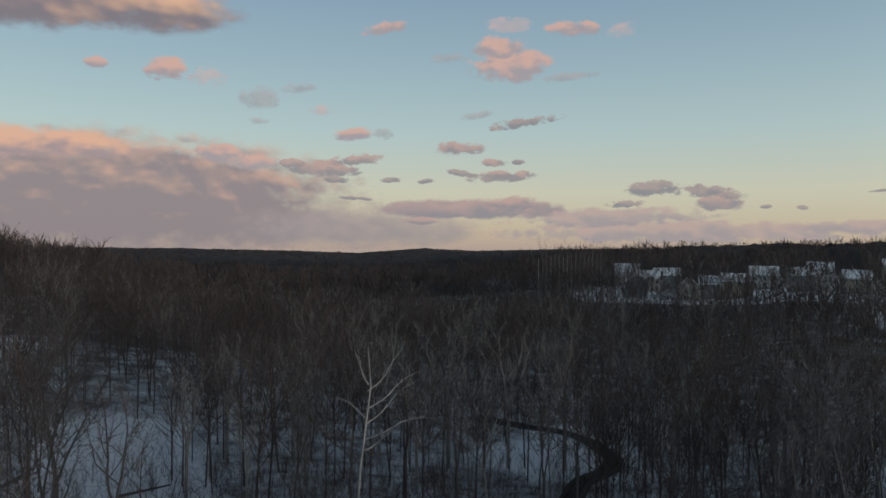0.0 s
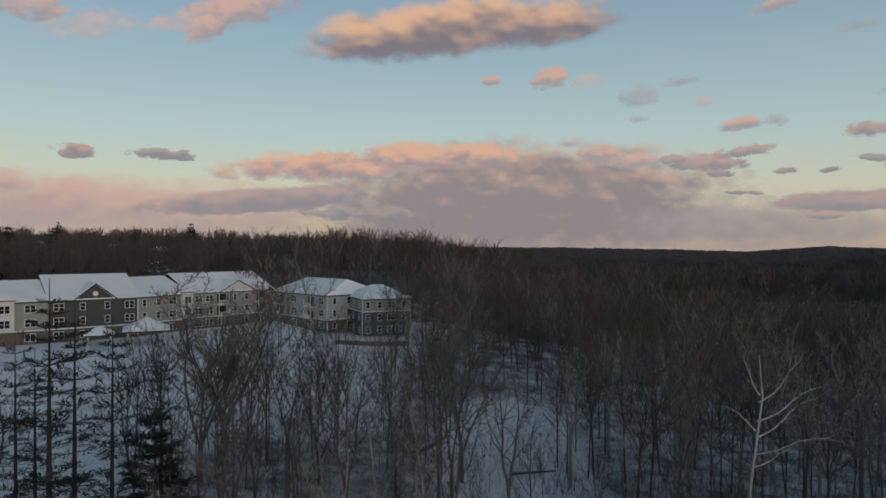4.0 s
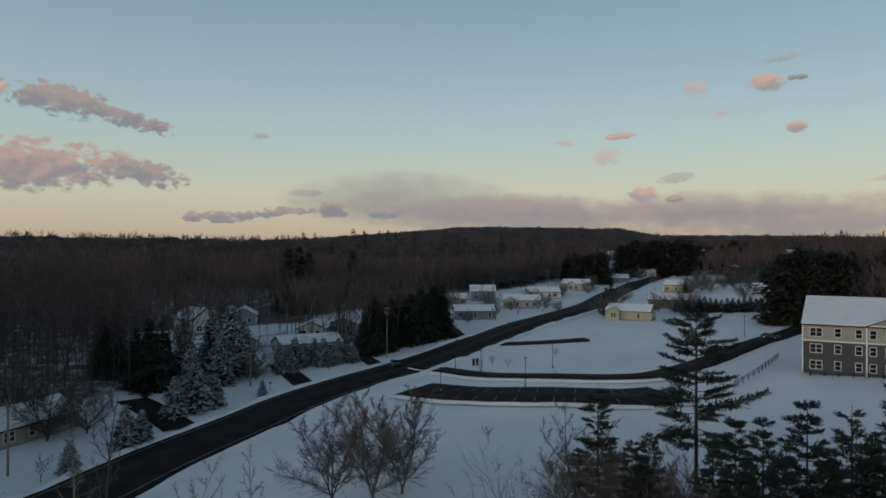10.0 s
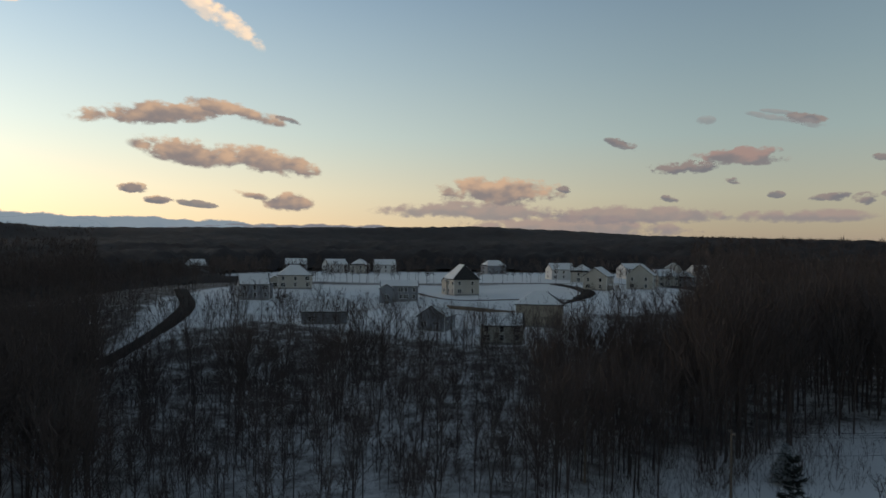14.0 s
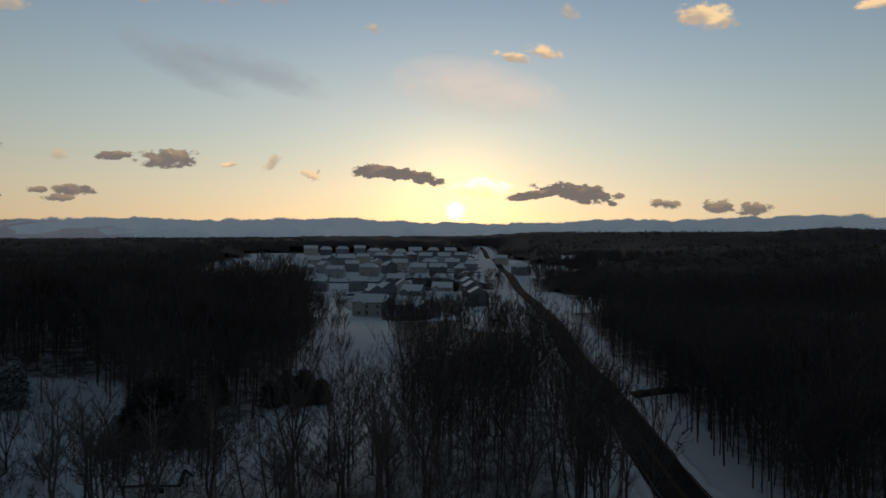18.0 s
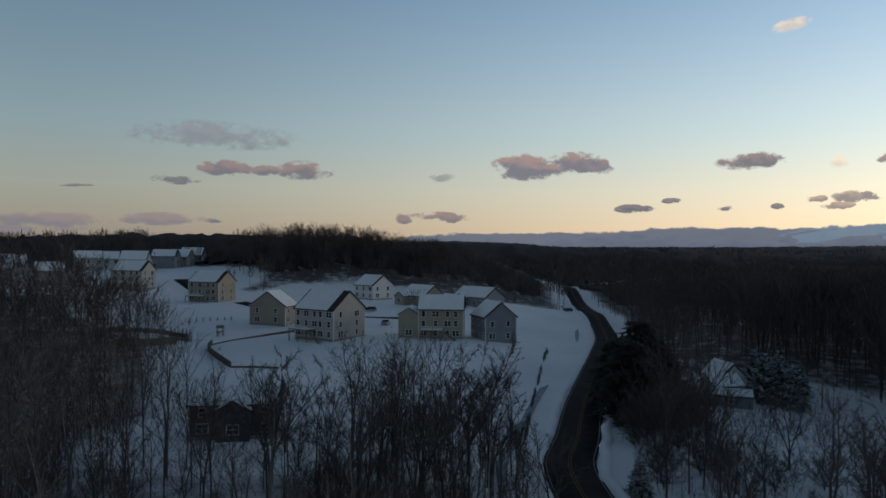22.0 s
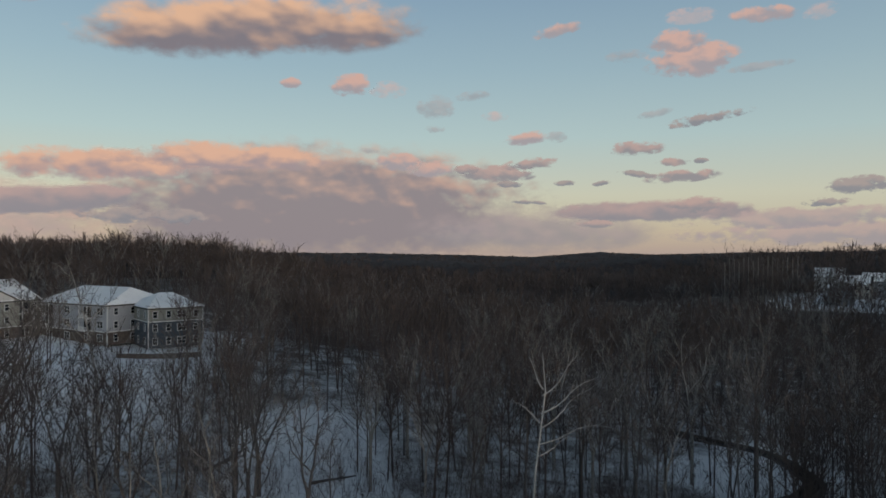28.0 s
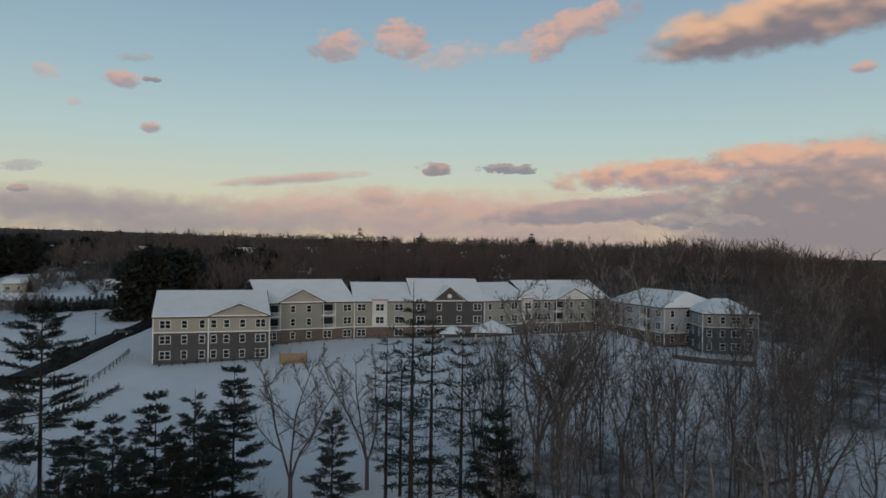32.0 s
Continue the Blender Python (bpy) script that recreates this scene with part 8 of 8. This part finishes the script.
cloud(MAUVE, 41.2, 6.02, 3.9, 1.4, "mauve evening cloud")
cloud(GREYW, 48.1, 8.47, 10.5, 1.9, "faint grey wisp of cloud")
cloud(LOWB, 59.6, 1.76, 8.7, 1.0, "low mauve streak of cloud")
cloud(LOWB, 51.9, 2.01, 5.8, 0.9, "low mauve streak of cloud")
cloud(DUSKY, 48.1, 1.95, 1.4, 0.4, "small grey evening cloud")
cloud(WISP, 84.7, 17.72, 3.1, 1.1, "faint pink wisp of cloud")
cloud(PINK, 79.6, 17.30, 3.7, 1.1, "pink evening cloud", -4)
cloud(WISP, 75.8, 16.98, 1.9, 1.0, "faint pink wisp of cloud", 8)
cloud(GREYW, 89.6, 15.21, 2.8, 0.9, "faint grey wisp of cloud")
cloud(GREYW, 79.8, 13.71, 3.7, 0.6, "faint grey wisp of cloud", 4)
cloud(LENS, 135.3, 3.41, 16.1, 2.1, "grey lens-shaped evening cloud", 4)
cloud(PEACHS, 130.2, 6.29, 16.8, 2.3, "peach-lit streak of cloud", 2)
cloud(DUSKY, 128.6, 2.65, 5.9, 1.2, "small grey evening cloud")
cloud(DUSKY, 124.8, 2.53, 3.4, 1.1, "small grey evening cloud")
cloud(DUSKY, 142.0, 6.81, 5.1, 0.8, "small grey evening cloud")
cloud(MAUVE, 148.0, 6.74, 2.0, 0.9, "mauve evening cloud")
cloud(PINK, 111.6, 13.19, 2.9, 1.4, "pink evening cloud", 12)
cloud(PINK, 156.3, 16.11, 4.0, 2.4, "pink evening cloud", 4)
cloud(PINK, 151.2, 16.78, 4.0, 2.7, "pink evening cloud")
cloud(PINK, 172.3, 12.31, 2.7, 1.3, "pink evening cloud")
cloud(DUSKY, 170.3, 12.54, 1.2, 0.4, "small grey evening cloud")
cloud(WISP, 177.3, 12.28, 1.5, 1.1, "faint pink wisp of cloud", -20)
cloud(GREYW, 171.6, 13.96, 2.4, 0.6, "faint grey wisp of cloud", 8)
cloud(WISP, 175.4, 10.46, 1.1, 0.7, "faint pink wisp of cloud", 10)
cloud(PINK, 170.2, 9.03, 1.4, 0.8, "pink evening cloud")
cloud(PINK, -177.1, 9.03, 2.8, 0.5, "pink evening cloud", 6)
cloud(WISP, -172.8, 8.65, 1.6, 0.5, "faint pink wisp of cloud")
cloud(WISP, -176.1, 7.40, 1.9, 1.3, "faint pink wisp of cloud")
cloud(GREYW, 178.7, 5.64, 2.5, 0.7, "faint grey wisp of cloud", 8)
cloud(PINK, -178.7, 4.48, 2.2, 1.1, "pink evening cloud")
cloud(MAUVE, 178.8, 4.05, 1.3, 0.5, "mauve evening cloud")
cloud(VEIL, -168.8, 3.18, 14.0, 2.3, "thin mauve veil of cloud")
cloud(VEIL, 176.4, 3.18, 16.8, 2.4, "thin mauve veil of cloud")
cloud(GREYW, -158.0, 3.09, 2.6, 0.8, "faint grey wisp of cloud")
cloud(PINK, 136.6, 17.89, 7.7, 2.3, "pink evening cloud", 14)
cloud(PINK, 139.2, 16.17, 2.9, 1.7, "pink evening cloud", 30)
cloud(WISP, 151.7, 16.69, 2.8, 1.8, "faint pink wisp of cloud")
cloud(WISP, 147.3, 15.65, 5.9, 1.9, "faint pink wisp of cloud", 12)
cloud(WISP, 141.2, 16.51, 4.3, 1.2, "faint pink wisp of cloud", 14)
cloud(MAUVE, 148.3, 6.73, 3.0, 1.0, "mauve evening cloud")
cloud(PINKV, 159.5, 5.70, 10.2, 0.8, "thin pink veil of cloud", 6)
cloud(PINKV, 152.8, 4.33, 3.6, 1.6, "thin pink veil of cloud")
cloud(PINKV, 154.2, 3.17, 23.1, 3.6, "thin pink veil of cloud")
cloud(DUSKY, -133.8, 10.59, 7.2, 2.2, "small grey evening cloud", -8)
cloud(DUSKY, -138.5, 9.78, 6.6, 1.6, "small grey evening cloud", -14)
cloud(MAUVE, -132.4, 5.85, 12.2, 3.4, "mauve evening cloud")
cloud(DUSKY, -139.8, 5.63, 5.5, 1.8, "small grey evening cloud", -10)
cloud(DUSKY, -144.8, 2.56, 5.9, 0.9, "small grey evening cloud")
cloud(DUSKY, -148.8, 2.92, 6.5, 0.8, "small grey evening cloud", 5)
cloud(DUSKY, -153.8, 3.24, 2.7, 1.4, "small grey evening cloud")
cloud(DUSKY, -158.0, 3.02, 2.8, 1.0, "small grey evening cloud")
cloud(GREYW, -151.6, 4.50, 2.2, 0.5, "faint grey wisp of cloud")
cloud(PINK, -129.1, 11.20, 3.8, 1.0, "pink evening cloud", -10)
cloud(DUSKY, -129.6, 4.48, 2.9, 0.6, "small grey evening cloud")
cloud(GREYW, -117.5, 10.09, 3.4, 0.4, "faint grey wisp of cloud", -15)
cloud(GREYW, -119.7, 9.65, 2.4, 0.6, "faint grey wisp of cloud", -20)
cloud(DUSKY, -106.7, 8.48, 2.1, 0.6, "small grey evening cloud", -16)
cloud(GREYW, -112.9, 10.15, 1.2, 0.6, "faint grey wisp of cloud")
cloud(DUSKY, -111.0, 6.56, 4.1, 0.7, "small grey evening cloud")
cloud(MAUVE, -115.3, 7.26, 5.7, 1.1, "mauve evening cloud", -3)
cloud(DUSKY, -124.6, 6.83, 1.3, 0.5, "small grey evening cloud", -8)
cloud(DUSKY, -114.7, 5.45, 1.3, 0.3, "small grey evening cloud", -12)
cloud(DUSKY, -110.1, 4.18, 1.3, 0.4, "small grey evening cloud", -12)
cloud(DUSKY, -121.7, 4.16, 1.4, 0.6, "small grey evening cloud")
cloud(DUSKY, -123.6, 3.86, 1.4, 0.6, "small grey evening cloud")
cloud(DUSKY, -125.1, 4.30, 1.2, 0.5, "small grey evening cloud")
cloud(LOWB, -107.4, 2.98, 13.0, 1.4, "low mauve streak of cloud")
cloud(LOWB, -119.3, 2.80, 8.1, 1.0, "low mauve streak of cloud")
cloud(DUSKY, -102.2, 4.97, 1.0, 0.4, "small grey evening cloud", -8)
cloud(GREYW, -151.8, 4.63, 2.3, 0.5, "faint grey wisp of cloud")
cloud(GREYW, -148.1, 8.98, 1.4, 0.5, "faint grey wisp of cloud")
cloud(GREYV, -159.4, 3.97, 15.8, 3.9, "thin grey veil of cloud")
cloud(WARM, -69.9, 10.10, 9.8, 1.6, "grey cloud with a warm rim", 6)
cloud(WARM, -75.7, 10.66, 7.4, 1.2, "grey cloud with a warm rim", -9)
cloud(DUSKY, -79.9, 10.18, 2.2, 0.5, "small grey evening cloud", -10)
cloud(WARM, -72.3, 7.32, 7.0, 1.9, "grey cloud with a warm rim", -8)
cloud(WARM, -78.0, 6.90, 7.8, 1.9, "grey cloud with a warm rim", -9)
cloud(DUSKY, -68.3, 4.45, 1.9, 0.6, "small grey evening cloud", -6)
cloud(DUSKY, -70.2, 3.61, 1.8, 0.5, "small grey evening cloud")
cloud(DUSKY, -72.8, 3.45, 3.1, 0.5, "small grey evening cloud", -6)
cloud(WARM, -77.0, 4.24, 3.0, 0.6, "grey cloud with a warm rim", -8)
cloud(WARM, -79.8, 3.76, 3.9, 1.4, "grey cloud with a warm rim")
cloud(WARM, -96.9, 4.79, 9.4, 2.2, "grey cloud with a warm rim")
cloud(DUSKY, -102.1, 5.11, 1.1, 0.5, "small grey evening cloud")
cloud(DUSKY, -111.1, 6.64, 4.3, 1.0, "small grey evening cloud")
cloud(MAUVE, -115.4, 7.53, 5.8, 1.0, "mauve evening cloud", 4)
cloud(DUSKY, -106.6, 8.71, 2.4, 0.5, "small grey evening cloud", -12)
cloud(DUSKY, -119.8, 9.87, 2.4, 0.7, "small grey evening cloud", -14)
cloud(GREYW, -117.8, 10.49, 2.0, 0.3, "faint grey wisp of cloud", -10)
cloud(DUSKY, -110.1, 4.31, 1.5, 0.4, "small grey evening cloud", -12)
cloud(DUSKY, -114.6, 5.58, 1.1, 0.5, "small grey evening cloud")
cloud(DUSKY, -117.8, 4.44, 1.1, 0.5, "small grey evening cloud")
cloud(DUSKY, -121.3, 4.22, 2.3, 0.5, "small grey evening cloud", 6)
cloud(DUSKY, -123.5, 4.06, 1.5, 0.7, "small grey evening cloud")
cloud(LOWB, -94.8, 3.26, 13.6, 1.4, "low mauve streak of cloud")
cloud(GOLDW, -73.2, 18.21, 4.8, 1.5, "faint gold wisp of cloud", -35)
cloud(GOLDW, -75.5, 17.09, 4.6, 1.2, "faint gold wisp of cloud", -38)
cloud(SUNSET, -23.1, 6.04, 4.3, 1.4, "mauve-grey cloud with a gold rim", -4)
cloud(SUNSET, -26.2, 5.76, 4.5, 1.1, "mauve-grey cloud with a gold rim", -14)
cloud(SUNSET, -36.2, 4.40, 5.2, 0.7, "mauve-grey cloud with a gold rim", 8)
cloud(SUNSET, -39.6, 4.44, 6.9, 1.5, "mauve-grey cloud with a gold rim", -10)
cloud(DARKW, -46.0, 3.56, 2.7, 0.7, "small dark cloud before the sunset", -6)
cloud(DARKW, -49.9, 3.40, 2.6, 1.0, "small dark cloud before the sunset")
cloud(DARKW, -52.3, 3.14, 2.4, 1.0, "small dark cloud before the sunset")
cloud(BRIGHT, -31.5, 4.85, 4.2, 1.5, "gleaming cloud beside the sun")
cloud(DARKW, -68.3, 4.50, 1.9, 0.8, "small dark cloud before the sunset")
cloud(DARKW, -70.2, 3.68, 1.9, 0.6, "small dark cloud before the sunset")
cloud(GOLD, -49.0, 17.34, 4.1, 1.8, "gold-lit cloud near the sunset", -14)
cloud(GOLD, -59.9, 16.91, 2.3, 0.7, "gold-lit cloud near the sunset", 4)
cloud(GOLD, -62.2, 18.02, 3.7, 1.7, "gold-lit cloud near the sunset")
cloud(GOLD, -33.9, 15.22, 2.9, 0.8, "gold-lit cloud near the sunset", -14)
cloud(GOLD, -36.3, 15.62, 2.8, 0.9, "gold-lit cloud near the sunset", -14)
cloud(GOLDW, -38.4, 18.41, 1.6, 1.0, "faint gold wisp of cloud", -30)
cloud(GOLD, -17.6, 5.65, 1.5, 0.6, "gold-lit cloud near the sunset", -20)
cloud(GOLDW, -14.5, 6.46, 1.9, 0.8, "faint gold wisp of cloud", 40)
cloud(HAZE, -31.1, 12.45, 11.9, 4.2, "pinkish sunlit veil of cloud", -10)
cloud(MAUVEB, 23.2, 6.53, 5.1, 1.9, "mauve billowing evening cloud")
cloud(MAUVEB, 18.9, 6.78, 5.1, 1.6, "mauve billowing evening cloud", -6)
cloud(MAUVE, 6.1, 6.63, 4.3, 1.2, "mauve evening cloud")
cloud(GOLDW, 0.5, 6.32, 1.1, 0.8, "faint gold wisp of cloud")
cloud(DARKW, -3.0, 6.49, 2.8, 0.6, "small dark cloud before the sunset", 6)
cloud(DARKW, -6.9, 6.49, 4.2, 1.4, "small dark cloud before the sunset", 4)
cloud(GOLD, -11.3, 6.27, 1.4, 0.4, "gold-lit cloud near the sunset", 10)
cloud(GOLDW, -14.5, 6.59, 1.6, 0.6, "faint gold wisp of cloud", 60)
cloud(GOLDW, -18.0, 5.62, 1.1, 0.3, "faint gold wisp of cloud", 60)
cloud(DUSKY, 14.5, 3.27, 2.3, 0.5, "small grey evening cloud", -4)
cloud(DUSKY, 11.9, 3.80, 1.3, 0.4, "small grey evening cloud")
cloud(DARKW, 1.8, 3.75, 1.3, 0.5, "small dark cloud before the sunset")
cloud(DARKW, -0.6, 3.86, 2.6, 0.8, "small dark cloud before the sunset")
cloud(DARKW, 0.4, 3.23, 2.2, 0.5, "small dark cloud before the sunset")
cloud(DUSKY, 8.0, 3.19, 1.0, 0.4, "small grey evening cloud")
cloud(DUSKY, 4.4, 3.28, 0.8, 0.4, "small grey evening cloud")
cloud(GOLDP, -0.5, 18.93, 5.2, 1.2, "peach-gold broken cloud", -8)
cloud(GOLDP, -3.6, 18.43, 3.9, 1.3, "peach-gold broken cloud", -14)
cloud(GOLDP, -10.8, 18.84, 4.1, 1.5, "peach-gold broken cloud", 8)
cloud(GOLDP, -14.3, 19.05, 3.0, 1.6, "peach-gold broken cloud")
cloud(GOLDW, 3.6, 16.15, 2.2, 0.8, "faint gold wisp of cloud", 10)
cloud(GOLDW, -22.5, 17.22, 1.2, 0.6, "faint gold wisp of cloud", -10)
cloud(SHADEV, -13.2, 13.54, 9.6, 2.4, "faint blue-grey streak of thin cloud", -14)
cloud(SHADEV, -7.9, 13.54, 8.1, 2.4, "faint blue-grey streak of thin cloud", -22)
cloud(MAUVE, 30.1, 2.47, 4.3, 0.8, "mauve evening cloud", -3)
cloud(DUSKY, 14.8, 3.18, 2.5, 0.6, "small grey evening cloud")
cloud(MAUVE, 33.2, 2.35, 1.4, 0.8, "mauve evening cloud")
cloud(GREYW, 30.1, 5.78, 1.9, 0.7, "faint grey wisp of cloud")
# the slate-blue bank behind the sunset
for az, el, high in ((22, 0.5, 1.5), (8, 0.8, 1.8), (-7, 0.9, 2.1), (-20, 1.0, 2.5), (-31, 0.9, 2.3), (-43, 1.1, 2.4), (-55, 1.3, 2.6), (-68, 1.3, 2.1), (-82, 1.2, 1.6)):
    cloud(BANK_SUN if -75 < az < 2 else BANK, az, el, 25, high, "low slate-blue cloud bank")
